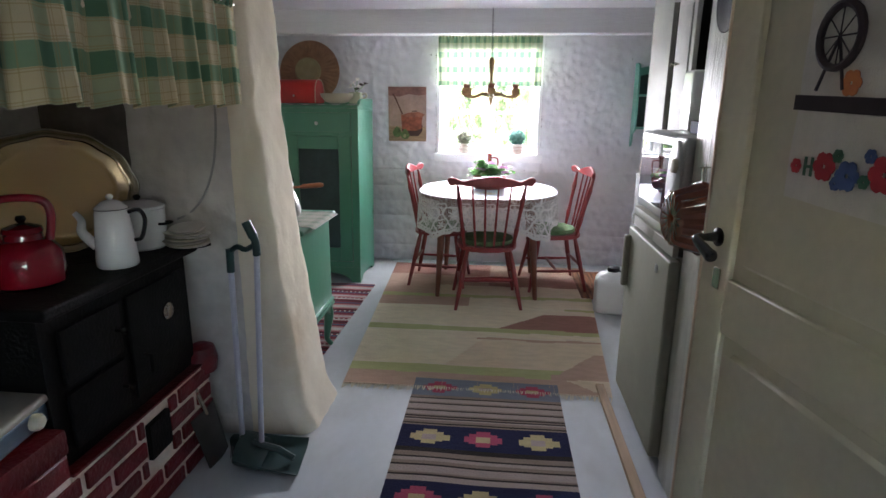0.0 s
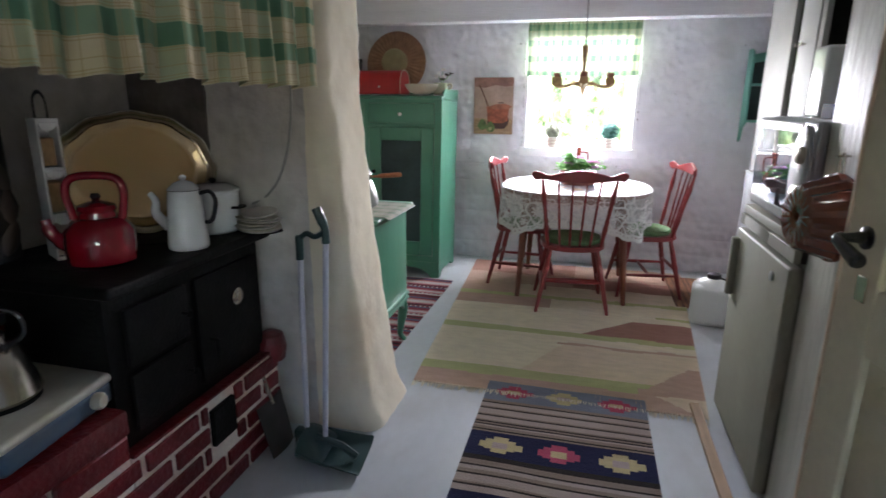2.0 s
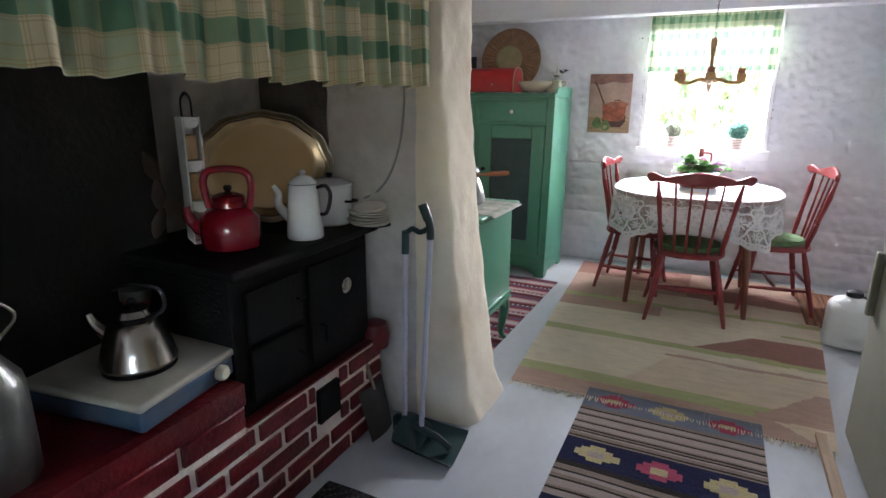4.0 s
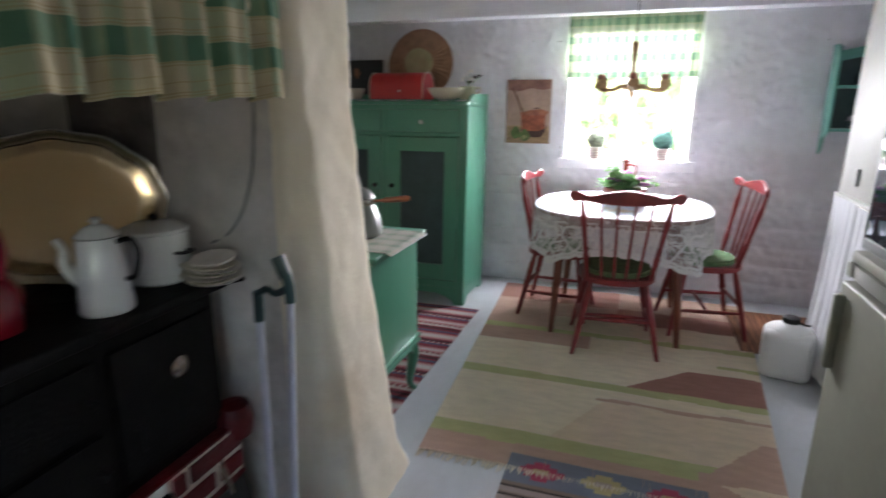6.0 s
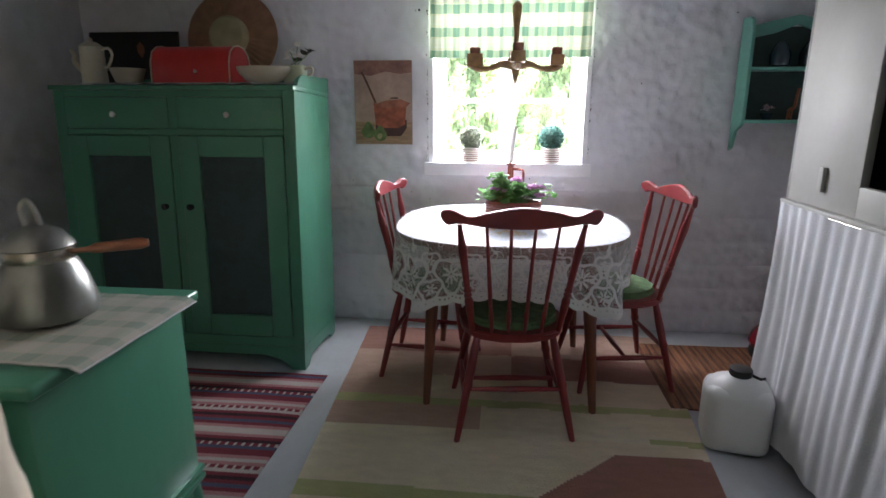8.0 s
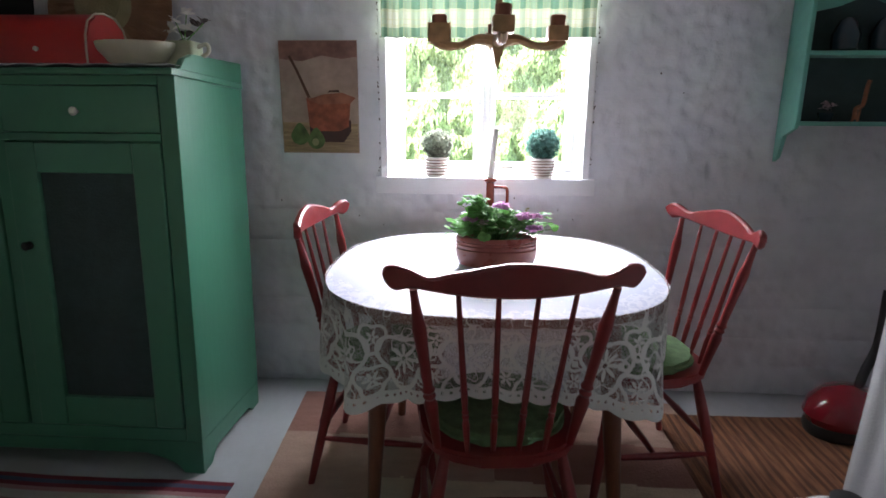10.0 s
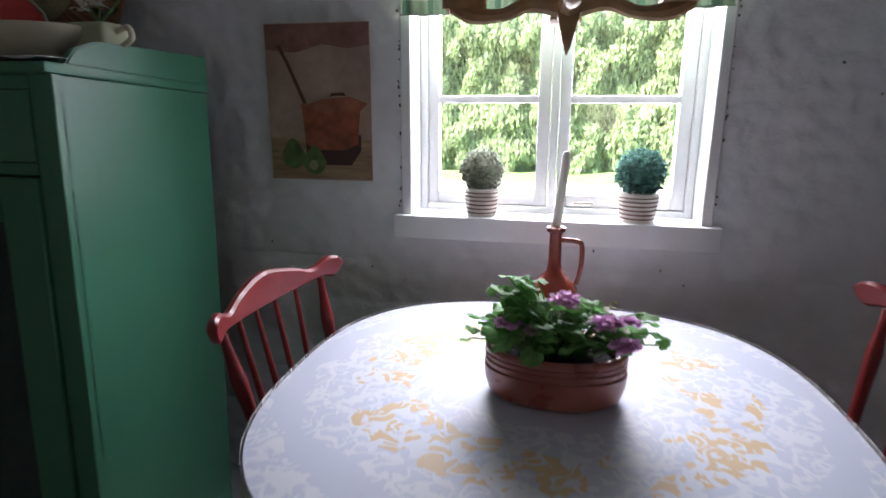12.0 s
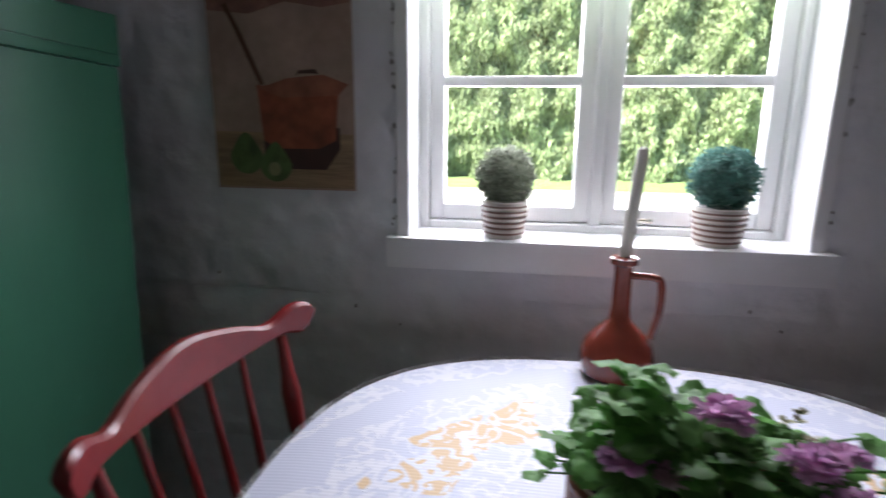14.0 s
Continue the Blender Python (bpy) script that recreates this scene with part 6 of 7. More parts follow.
long_dustpan()
sv = thing("ash_shovel", "rusty iron ash shovel leaning on the brick base", "shovel", pose(-0.985, 2.00, 0.004) @ pose(0, 0, 0, 0, -14, 0))
part("blade", solid_sheet(sheet(10, 10, lambda u, v: Vector((0.012 * math.cos(math.pi * (u - 0.5)), (u - 0.5) * (0.15 + 0.02 * v), 0.0 + 0.21 * v))), 0.003), SHEET_GREY, sv)
part("shaft", tube([(0.01, 0.0, 0.19), (0.0, 0.0, 0.34)], 0.009, 10), STEEL, sv)


# ---------- on the dresser ----------
kd = thing("aluminium_kettle", "dull aluminium kettle with wooden handle on the dresser", "kettle", pose(-1.03, 2.915, 0.798, 0, 0, 12))
part("body", lathe(((0.080, 0), (0.098, 0.01), (0.100, 0.035), (0.088, 0.085), (0.072, 0.125), (0.066, 0.135)), 40), ALU, kd)
part("band", lathe(((0.068, 0.135), (0.071, 0.142), (0.071, 0.16), (0.067, 0.164)), 36), STEEL, kd)
ld = part("lid", lathe(((0.07, 0.164), (0.066, 0.172), (0.048, 0.195), (0.02, 0.208), (0.01, 0.21)), 36), ALU, kd)
part("lid_loop", tube(smooth_path([(-0.018, 0, 0.205), (-0.022, 0, 0.245), (-0.01, 0, 0.262), (0.004, 0, 0.245), (0.012, 0, 0.205)], 5), 0.0055, 8), ALU, ld)
part("side_handle", tube([(0.068, 0, 0.150), (0.10, 0.005, 0.152), (0.115, 0.008, 0.154), (0.20, 0.03, 0.158), (0.215, 0.034, 0.158)], [0.006, 0.007, 0.012, 0.0135, 0.009], 12), WICKER_WOOD, kd, "turned wooden side handle")
part("spout", tube(smooth_path([(-0.085, 0, 0.05), (-0.125, 0, 0.09), (-0.14, 0, 0.13)], 5), list(np.linspace(0.022, 0.011, 11)), 12), ALU, kd)
jg = thing("blue_white_jug", "small blue and white china jug on the dresser", "jug", pose(-1.21, 2.93, 0.798))
part("body", lathe(((0.03, 0), (0.05, 0.02), (0.056, 0.06), (0.04, 0.10), (0.034, 0.12), (0.04, 0.13)), 28), mat("blue_white_china", (0.50, 0.55, 0.66), 0.15, vary=0.75, scale=28, coat=0.5), jg)
part("handle", tube(smooth_path([(0.036, 0, 0.115), (0.07, 0, 0.10), (0.07, 0, 0.05), (0.05, 0, 0.03)], 5), 0.005, 8), WHITE_ENAMEL, jg)

# ---------- on the green cabinet ----------
lace = thing("shelf_lace", "white lace edging lying on the cabinet top", "lace edging")
part("cloth", solid_sheet(sheet(220, 4, lambda u, v: Vector((-2.09 + 1.12 * u, 4.352 - 0.02 + (0.16 if v < 0.5 else 0.0) * (1 - 2 * v) + 0.0, 1.3655 if v < 0.6 else 1.366 - 0.008 * (v - 0.5) * (1 + 0.8 * math.sin(u * 60)))) + (Vector((0, -0.008, 0)) if v > 0.6 else Vector((0, 0, 0)))), 0.0012), CLOTH_WHITE, lace)
bb = thing("bread_bin", "red lacquered tin bread bin with pale piping", "bread bin", pose(-1.535, 4.62, CT + 0.008))
pts = [(-0.115, 0.0), (-0.115, 0.05), (-0.11, 0.10), (-0.09, 0.145), (-0.05, 0.172), (0.0, 0.18), (0.06, 0.172), (0.10, 0.14), (0.115, 0.10), (0.115, 0.0)]
part("body", outline(pts, 0.40, pose(0, 0, 0, 90, 0, 90), 0.008), RED_TIN, bb)
for x in (-0.198, 0.198):
    part("piping", tube([(x, p[0] * 1.01, max(0.004, p[1] * 1.01)) for p in pts], 0.0035, 6), CREAM, bb)
part("knob", lathe(((0.004, 0), (0.009, 0.010), (0.006, 0.016)), 12, m=pose(0.03, -0.114, 0.055, 90)), PORCELAIN, bb)


def straw_fan():
    f = thing("straw_hat", "large round woven straw hat standing against the wall", "straw hat", pose(-1.515, 4.905, CT + 0.012) @ pose(0, 0, 0, 82, 0, 0))
    bm = bmesh.new()
    n = 120
    rad = ((0.105, 0.03), (0.13, 0.015), (0.18, 0.004), (0.235, 0.0), (0.255, 0.003), (0.255, -0.004), (0.18, -0.004), (0.105, 0.02))
    grid = [[bm.verts.new((r * math.cos(2 * math.pi * k / n), 0.252 + r * math.sin(2 * math.pi * k / n), z + 0.004 * math.sin(40 * 2 * math.pi * k / n) * (0.11 < r < 0.25))) for k in range(n)] for r, z in rad]
    for a, b in zip(grid, grid[1:]):
        for k in range(n):
            bm.faces.new((a[k], a[(k + 1) % n], b[(k + 1) % n], b[k]))
    part("brim", bm, STRAW, f, "pleated reddish straw brim")
    part("crown", lathe(((0.108, 0.022), (0.107, 0.055), (0.09, 0.075), (0.02, 0.08)), 40, m=pose(0, 0.252, 0)), STRAW_PALE, f, "pale straw crown")


straw_fan()
coffee_pot("cream_coffee_pot", "cream enamel coffee pot on the green cabinet", pose(-2.075, 4.57, CT + 0.008, 0, 0, 5), (CREAM, CREAM), 0.205, 0.058, 0.05)
bl = thing("cream_bowl", "cream earthenware bowl on the green cabinet", "bowl", pose(-1.875, 4.54, CT + 0.008))
part("body", lathe(((0.045, 0), (0.06, 0.01), (0.078, 0.06), (0.08, 0.072), (0.074, 0.07), (0.05, 0.02)), 30), CREAM, bl)
bd = thing("dark_picture", "dark painted board with a candle, behind the bread bin", "picture", pose(-2.06, 4.865, CT + 0.008) @ pose(0, 0, 0, -6))
part("board", box(-0.26, 0.26, 0, 0.014, 0, 0.29, 0.003, 1), BLACK, bd)
part("painted_flame", outline([(0.03, 0.15), (0.045, 0.19), (0.04, 0.215), (0.02, 0.235), (0.0, 0.215), (0.005, 0.18)], 0.002, pose(0.02, -0.002, 0, 90), 0), mat("painted_orange", (0.30, 0.12, 0.06), 0.6), bd)
cw = thing("cream_dish", "pale cream oval dish on the cabinet edge", "dish", pose(-1.165, 4.50, CT + 0.008))
part("body", lathe(((0.05, 0), (0.09, 0.012), (0.122, 0.050), (0.128, 0.068), (0.128, 0.074), (0.121, 0.072), (0.09, 0.02), (0.02, 0.012)), 36, sx=1.0, sy=0.7), CREAM, cw)
oc = thing("orchid_planter", "pale green china planter with white flowers", "plant", pose(-1.03, 4.56, CT + 0.008))
part("pot", box(-0.05, 0.045, -0.04, 0.04, 0.0, 0.085, 0.012, 3), mat("pale_green_china", (0.52, 0.56, 0.38), 0.3, vary=0.1), oc)
part("handle", tube(smooth_path([(0.04, 0, 0.065), (0.075, 0, 0.075), (0.08, 0, 0.05), (0.045, 0, 0.03)], 5), 0.007, 8), CREAM, oc)


def petals(name, parent, material, spots, size, n=6, label=""):
    bm = bmesh.new()
    r = random.Random(len(name) + n)
    for c in spots:
        c = Vector(c)
        for k in range(n):
            q = Euler((r.uniform(-0.5, 0.9), r.uniform(-0.4, 0.4), 2 * math.pi * k / n + r.uniform(-0.3, 0.3))).to_matrix().to_4x4()
            s = size * r.uniform(0.75, 1.15)
            v = [bm.verts.new(c + q @ Vector(p)) for p in ((0, 0, 0), (s * 0.38, s * 0.5, s * 0.16), (s * 0.22, s, s * 0.08), (-s * 0.22, s, s * 0.08), (-s * 0.38, s * 0.5, s * 0.16))]
            bm.faces.new(v)
    return part(name, bm, material, parent, label)


petals("flowers", oc, WAX, [(-0.02, -0.01, 0.15), (0.01, 0.01, 0.17), (-0.04, 0.0, 0.12), (0.02, -0.02, 0.12)], 0.028, 6, "small white flowers")
petals("dark_leaves", oc, mat("dark_brown_leaf", (0.05, 0.035, 0.03), 0.5), [(0.05, 0.0, 0.13), (0.07, 0.0, 0.14), (0.0, 0.02, 0.10)], 0.035, 4)
part("stems", (lambda bm: [tube([(0, 0, 0.08), (x, y, z)], 0.002, 5, bm) for x, y, z in ((-0.02, -0.01, 0.15), (0.01, 0.01, 0.17), (0.07, 0, 0.14))] and bm)(bmesh.new()), LEAF, oc)


# ---------- print on the wall ----------
def wall_print():
    p = thing("copper_pot_print", "unframed print of a copper pot and two green pears", "picture", pose(-0.70, 5.004, 1.060) @ pose(0, 0, 0, 90))
    W, H = 0.325, 0.452
    paper = mat("print_ground", (0.44, 0.31, 0.245), 0.6, vary=0.3, scale=5)
    part("paper", outline([(-W / 2, 0), (W / 2, 0), (W / 2, H), (-W / 2, H)], 0.003, pose(0, 0, 0), 0), paper, p)

    def patch(name, pts, m, z):
        part(name, outline([(x * W - W / 2, y * H) for x, y in pts], 0.0006, pose(0, 0, 0.002 + z * 0.0007), 0), m, p)
    patch("dark_sky", [(0.005, 0.995), (0.995, 0.995), (0.995, 0.86), (0.8, 0.84), (0.55, 0.87), (0.3, 0.82), (0.005, 0.84)], mat("print_shadow", (0.28, 0.14, 0.11), 0.6, vary=0.4, scale=9), 0)
    patch("table_board", [(0.01, 0.01), (0.99, 0.01), (0.99, 0.27), (0.01, 0.28)], mat("print_board", (0.38, 0.26, 0.15), 0.6, vary=0.4, scale=9, stretch=(0.5, 6, 1)), 0)
    patch("pot_shadow", [(0.36, 0.17), (0.5, 0.10), (0.8, 0.10), (0.9, 0.2), (0.9, 0.3), (0.36, 0.3)], mat("print_dark", (0.07, 0.03, 0.025), 0.6), 1)
    patch("pot", [(0.33, 0.5), (0.36, 0.24), (0.45, 0.2), (0.75, 0.2), (0.87, 0.24), (0.9, 0.46), (0.6, 0.47)], mat("print_copper", (0.36, 0.10, 0.05), 0.6, vary=0.5, scale=14), 2)
    patch("lid", [(0.32, 0.49), (0.5, 0.44), (0.9, 0.45), (0.97, 0.50), (0.8, 0.545), (0.55, 0.53), (0.42, 0.5)], mat("print_lid", (0.34, 0.12, 0.07), 0.6, vary=0.4, scale=14), 3)
    patch("lid_handle", [(0.61, 0.54), (0.63, 0.565), (0.75, 0.57), (0.77, 0.545), (0.745, 0.55), (0.64, 0.55)], mat("print_line", (0.08, 0.035, 0.025), 0.6), 4)
    patch("ladle", [(0.12, 0.86), (0.15, 0.87), (0.23, 0.76), (0.39, 0.50), (0.35, 0.50), (0.20, 0.75)], mat("print_ladle", (0.12, 0.05, 0.025), 0.6), 4)
    pear = mat("print_pear", (0.12, 0.19, 0.06), 0.6, vary=0.5, scale=16)
    for cx, cy, r in ((0.23, 0.16, 0.12), (0.44, 0.12, 0.115)):
        patch("pear", [(cx + r * math.cos(a) * (1 - 0.25 * max(0, math.sin(a))), cy + 0.72 * r * (math.sin(a) + 0.35 * max(0, math.sin(a)) ** 4)) for a in np.linspace(0, 2 * math.pi, 25)[:-1]], pear, 5)
    patch("pear_light", [(0.43 + 0.045 * math.cos(a), 0.10 + 0.035 * math.sin(a)) for a in np.linspace(0, 2 * math.pi, 13)[:-1]], mat("print_pear_light", (0.32, 0.34, 0.16), 0.6), 6)


wall_print()


# ---------- chandelier ----------
def chandelier():
    c = thing("chandelier", "hanging wooden chandelier with four candle arms", "chandelier", pose(0.013, 4.432, 0, 0, 0, 2))
    part("finial", lathe(((0.001, 1.360), (0.008, 1.372), (0.020, 1.405), (0.026, 1.425), (0.026, 1.45), (0.018, 1.47)), 4, m=pose(0, 0, 0, 0, 0, 45)), LAMP_WOOD, c)
    part("stem", lathe(((0.010, 1.465), (0.010, 1.56), (0.013, 1.60), (0.020, 1.66), (0.021, 1.685), (0.010, 1.70), (0.004, 1.703)), 16), LAMP_WOOD, c)
    for k in range(4):
        a = k * math.pi / 2
        d = Vector((math.cos(a), math.sin(a), 0))
        pts = smooth_path([d * 0.0 + Vector((0, 0, 1.437)), d * 0.06 + Vector((0, 0, 1.446)), d * 0.11 + Vector((0, 0, 1.428)), d * 0.16 + Vector((0, 0, 1.428)), d * 0.20 + Vector((0, 0, 1.445))], 6)
        rad = list(np.interp(np.linspace(0, 1, len(pts)), [0, 0.3, 0.55, 0.8, 1], [0.022, 0.013, 0.011, 0.016, 0.012]))
        arm = part("arm", tube(pts, rad, 8), LAMP_WOOD, c)
        m = pose(d.x * 0.178, d.y * 0.178, 0, 0, 0, math.degrees(a))
        part("candle_cup", box(-0.030, 0.030, -0.030, 0.030, 1.440, 1.484, 0.005, 2, m=m), LAMP_WOOD, arm)
        part("candle", lathe(((0.022, 1.484), (0.023, 1.512), (0.020, 1.515)), 18, m=m), TERRA_WAX, arm, "short red-brown candle")
    bm = bmesh.new()
    z = 1.70
    k = 0
    while z < CEIL - 0.01:
        ring = [(0.006 * math.cos(a) * (k % 2), 0.006 * math.cos(a) * (1 - k % 2), z + 0.010 + 0.011 * math.sin(a)) for a in np.linspace(0, 2 * math.pi, 9)[:-1]]
        tube(ring, 0.0016, 5, bm, closed=True)
        z += 0.016
        k += 1
    part("chain", bm, BLACK, c)


chandelier()


# ---------- window sill and table ----------
def ball_plant(name, label, m, material, r, ph, pr):
    p = thing(name, label, "potted plant", m, "pots on the window sill")
    prof = []
    for k in range(25):
        z = ph * k / 24
        prof.append((pr * (0.80 + 0.20 * k / 24) + 0.0016 * math.sin(k * 2 * math.pi / 4), z))
    pot = part("pot", lathe(prof, 30), POT_GLAZE, p)
    for k in range(6):
        z = ph * (0.14 + 0.145 * k)
        rr = pr * (0.80 + 0.20 * z / ph) + 0.0018
        part("stripe", lathe(((rr - 0.001, z - 0.0022), (rr, z - 0.002), (rr, z + 0.002), (rr - 0.001, z + 0.0022)), 30), POT_STRIPE, pot)
    bm = bmesh.new()
    rg = random.Random(len(name))
    for k in range(1500):
        d = Vector((rg.gauss(0, 1), rg.gauss(0, 1), rg.gauss(0, 1))).normalized()
        c = d * r * (0.80 + 0.22 * rg.random()) * (1 + 0.10 * bumps(d.x * 3, d.y * 3, d.z * 3, 1.0)) + Vector((0, 0, ph + r * 0.80))
        q = Euler((rg.uniform(0, 6.28), rg.uniform(0, 6.28), rg.uniform(0, 6.28))).to_matrix()
        s = rg.uniform(0.005, 0.0095)
        v = [bm.verts.new(c + q @ Vector(t)) for t in ((0, -s, 0), (s * 0.5, 0, s * 0.2), (0, s, 0), (-s * 0.5, 0, s * 0.2))]
        bm.faces.new(v[:3]), bm.faces.new((v[0], v[2], v[3]))
    part("foliage", bm, material, p)
    part("core", lathe([(r * 0.78 * math.sin(a), ph + r * 0.80 - r * 0.78 * math.cos(a)) for a in np.linspace(0, math.pi, 12)], 16), material, p)


ball_plant("boxwood_ball", "grey-green clipped ball plant in a striped pot", pose(-0.213, 5.055, 0.962), BOX_GREY, 0.064, 0.082, 0.052)
ball_plant("boxwood_globe", "blue-green clipped ball plant in a striped pot", pose(0.236, 5.055, 0.962), BOX_BLUE, 0.069, 0.082, 0.056)

bt = thing("candle_bottle", "red-brown glazed bottle with handle, used as candlestick", "bottle", pose(0.012, 4.81, TZ + 0.005))
part("body", lathe(((0.052, 0), (0.062, 0.008), (0.067, 0.035), (0.060, 0.065), (0.036, 0.092), (0.020, 0.108), (0.0165, 0.13), (0.0155, 0.20), (0.017, 0.208), (0.024, 0.212), (0.025, 0.222), (0.018, 0.226)), 32), BOTTLE, bt)
part("handle", tube(smooth_path([(0.015, 0, 0.190), (0.052, 0, 0.188), (0.066, 0, 0.176), (0.066, 0, 0.12), (0.056, 0, 0.075)], 5), 0.0065, 10), BOTTLE, bt)
cd = thing("candle", "tall white candle in the bottle neck, leaning", "candle", pose(0.012, 4.81, TZ + 0.228) @ pose(0, 0, 0, 0, 5, 0))
part("wax", lathe(((0.011, 0), (0.0115, 0.01), (0.0105, 0.175), (0.008, 0.188), (0.003, 0.192)), 18), WAX, cd)
part("wick", tube([(0, 0, 0.19), (0.001, 0, 0.203)], 0.0012, 6), CORD, cd)


def flower_planter():
    PX, PY = 0.022, 4.352
    p = thing("flower_planter", "oval red earthenware planter with green leaves and mauve flowers", "planter", pose(PX, PY, TZ + 0.005))
    prof = ((0.105, 0), (0.118, 0.006), (0.126, 0.03), (0.128, 0.055), (0.1235, 0.058), (0.127, 0.062), (0.127, 0.068), (0.123, 0.071), (0.127, 0.075), (0.127, 0.079), (0.123, 0.081), (0.127, 0.083), (0.127, 0.091), (0.122, 0.096), (0.113, 0.094), (0.11, 0.07))
    part("pot", lathe(prof, 48, sy=0.62), TERRA, p)
    part("soil", lathe(((0.108, 0.066), (0.108, 0.078), (0.03, 0.084)), 30, sy=0.60), EARTH, p)
    rg = random.Random(9)
    leaves, stems = bmesh.new(), bmesh.new()
    spots = []
    for k in range(165):
        a = rg.uniform(0, 6.28)
        reach = 0.125 * math.sqrt(rg.random())
        x, y = reach * math.cos(a), reach * math.sin(a) * 0.66
        z = 0.118 + 0.045 * (1 - (reach / 0.13) ** 2) + rg.uniform(-0.015, 0.02)
        spots.append((x, y, z, a))
    for k in range(40):                                   # the taller tuft
        spots.append((-0.066 + rg.gauss(0, 0.024), -0.02 + rg.gauss(0, 0.022), rg.uniform(0.15, 0.235), rg.uniform(0, 6.28)))
    for x, z in ((0.135, 0.175), (0.150, 0.160), (0.163, 0.142), (0.170, 0.120), (-0.140, 0.120), (-0.150, 0.105), (-0.125, 0.145)):   # trailing stems
        spots.append((x, -0.02, z, 0 if x > 0 else math.pi))
    for x, y, z, a in spots:
        s = rg.uniform(0.013, 0.023)
        tip = Vector((x, y, z))
        tube([Vector((x * 0.35, y * 0.4, 0.08)), Vector((x * 0.72, y * 0.75, z * 0.8 + 0.02)), tip], 0.0014, 4, stems)
        q = Euler((rg.uniform(-0.7, 0.5), rg.uniform(-0.5, 0.5), a - math.pi / 2 + rg.uniform(-0.6, 0.6))).to_matrix()
        mid = leaves.verts.new(tip + q @ Vector((0, s * 0.45, -0.003)))
        inner, outer = [], []
        for j in range(18):
            b = 2 * math.pi * j / 18
            notch = 0.55 if abs(b - math.pi * 1.5) < 0.2 else 1
            for ring, f, lift in ((inner, 0.58, 0.10), (outer, 1.0 + 0.07 * (-1) ** j, 0.02)):
                rr = s * f * notch
                ring.append(leaves.verts.new(tip + q @ Vector((rr * 0.95 * math.cos(b), s * 0.6 + rr * math.sin(b), s * (lift - 0.22 * f * abs(math.cos(b)) + 0.10 * f * math.sin(4 * b + a))))))
        for j in range(18):
            i = (j + 1) % 18
            leaves.faces.new((mid, inner[j], inner[i]))
            leaves.faces.new((inner[j], outer[j], outer[i], inner[i]))
    part("leaves", leaves, LEAF, p)["kind"] = "stuff"
    part("stem", stems, LEAF, p)["kind"] = "stuff"
    for c, w, m in (((0.010, -0.03, 0.186), 0.020, PETAL), ((0.080, -0.055, 0.160), 0.020, PETAL), ((0.112, -0.06, 0.125), 0.018, PETAL), ((0.118, -0.03, 0.158), 0.012, PETAL), ((-0.082, -0.06, 0.150), 0.015, PETAL), ((-0.040, -0.07, 0.142), 0.011, PETAL_PALE)):
        spots = []
        for k in range(int(w * 1500)):
            d = Vector((rg.gauss(0, 1), rg.gauss(0, 1), abs(rg.gauss(0, 1)))).normalized() * w * rg.uniform(0.5, 1.0)
            spots.append((c[0] + d.x * 1.25, c[1] + d.y, c[2] + d.z * 0.7))
        petals("flower_head", p, m, spots, 0.0125, 7, "frilled mauve flower head")
    bud = petals("bud", p, mat("cream_green_bud", (0.42, 0.42, 0.24), 0.6), [(rg.uniform(-0.09, 0.13), rg.uniform(-0.06, 0.02), rg.uniform(0.12, 0.18)) for _ in range(34)], 0.008, 5)
    bud["kind"] = "stuff"


flower_planter()


# ---------- right-hand corner ----------
def wall_shelf():
    s = thing("wall_shelf", "small green painted wall shelf with curved sides and ornaments", "shelf", pose(1.165, 5.0, 0))
    side = [(0.0, 1.045), (-0.03, 1.06), (-0.045, 1.11), (-0.055, 1.15), (-0.13, 1.18), (-0.135, 1.21), (-0.135, 1.62), (-0.12, 1.68), (-0.08, 1.70), (0.0, 1.70)]
    for x in (0.0, 0.50):
        part("side_board", outline(side, 0.016, pose(x, 0, 0, 90, 0, 90), 0.002), GREEN_LIGHT, s)
    for z in (1.19, 1.445):
        part("shelf_board", box(0.008, 0.492, -0.13, 0.0, z, z + 0.016, 0.002, 1), GREEN_LIGHT, s)
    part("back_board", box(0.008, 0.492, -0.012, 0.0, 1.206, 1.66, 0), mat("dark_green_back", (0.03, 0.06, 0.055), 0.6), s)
    part("cornice", outline([(0.008, 1.60), (0.15, 1.63), (0.25, 1.67), (0.35, 1.63), (0.492, 1.60), (0.492, 1.66), (0.25, 1.715), (0.008, 1.66)], 0.012, pose(0, -0.018, 0, 90), 0), GREEN_LIGHT, s)


wall_shelf()
for x, z in ((1.33, 1.461), (1.47, 1.461)):
    g = thing("dark_glass_jar", "dark green glass jar on the wall shelf", "jar", pose(x, 4.935, z), "jars on the wall shelf")
    part("body", lathe(((0.03, 0), (0.045, 0.01), (0.05, 0.06), (0.03, 0.11), (0.02, 0.12)), 24), DARK_GLASS, g)
fg = thing("china_flower_pot", "tiny pot with pink flowers on the wall shelf", "ornament", pose(1.30, 4.93, 1.206))
part("pot", lathe(((0.02, 0), (0.03, 0.03), (0.028, 0.034)), 18), DARK_GLASS, fg)
petals("flowers", fg, PETAL_PALE, [(0, 0, 0.05), (0.015, -0.01, 0.055), (-0.015, 0, 0.05), (0, 0.01, 0.065)], 0.018)
fg = thing("giraffe_figurine", "small brown long-necked animal figurine", "figurine", None)
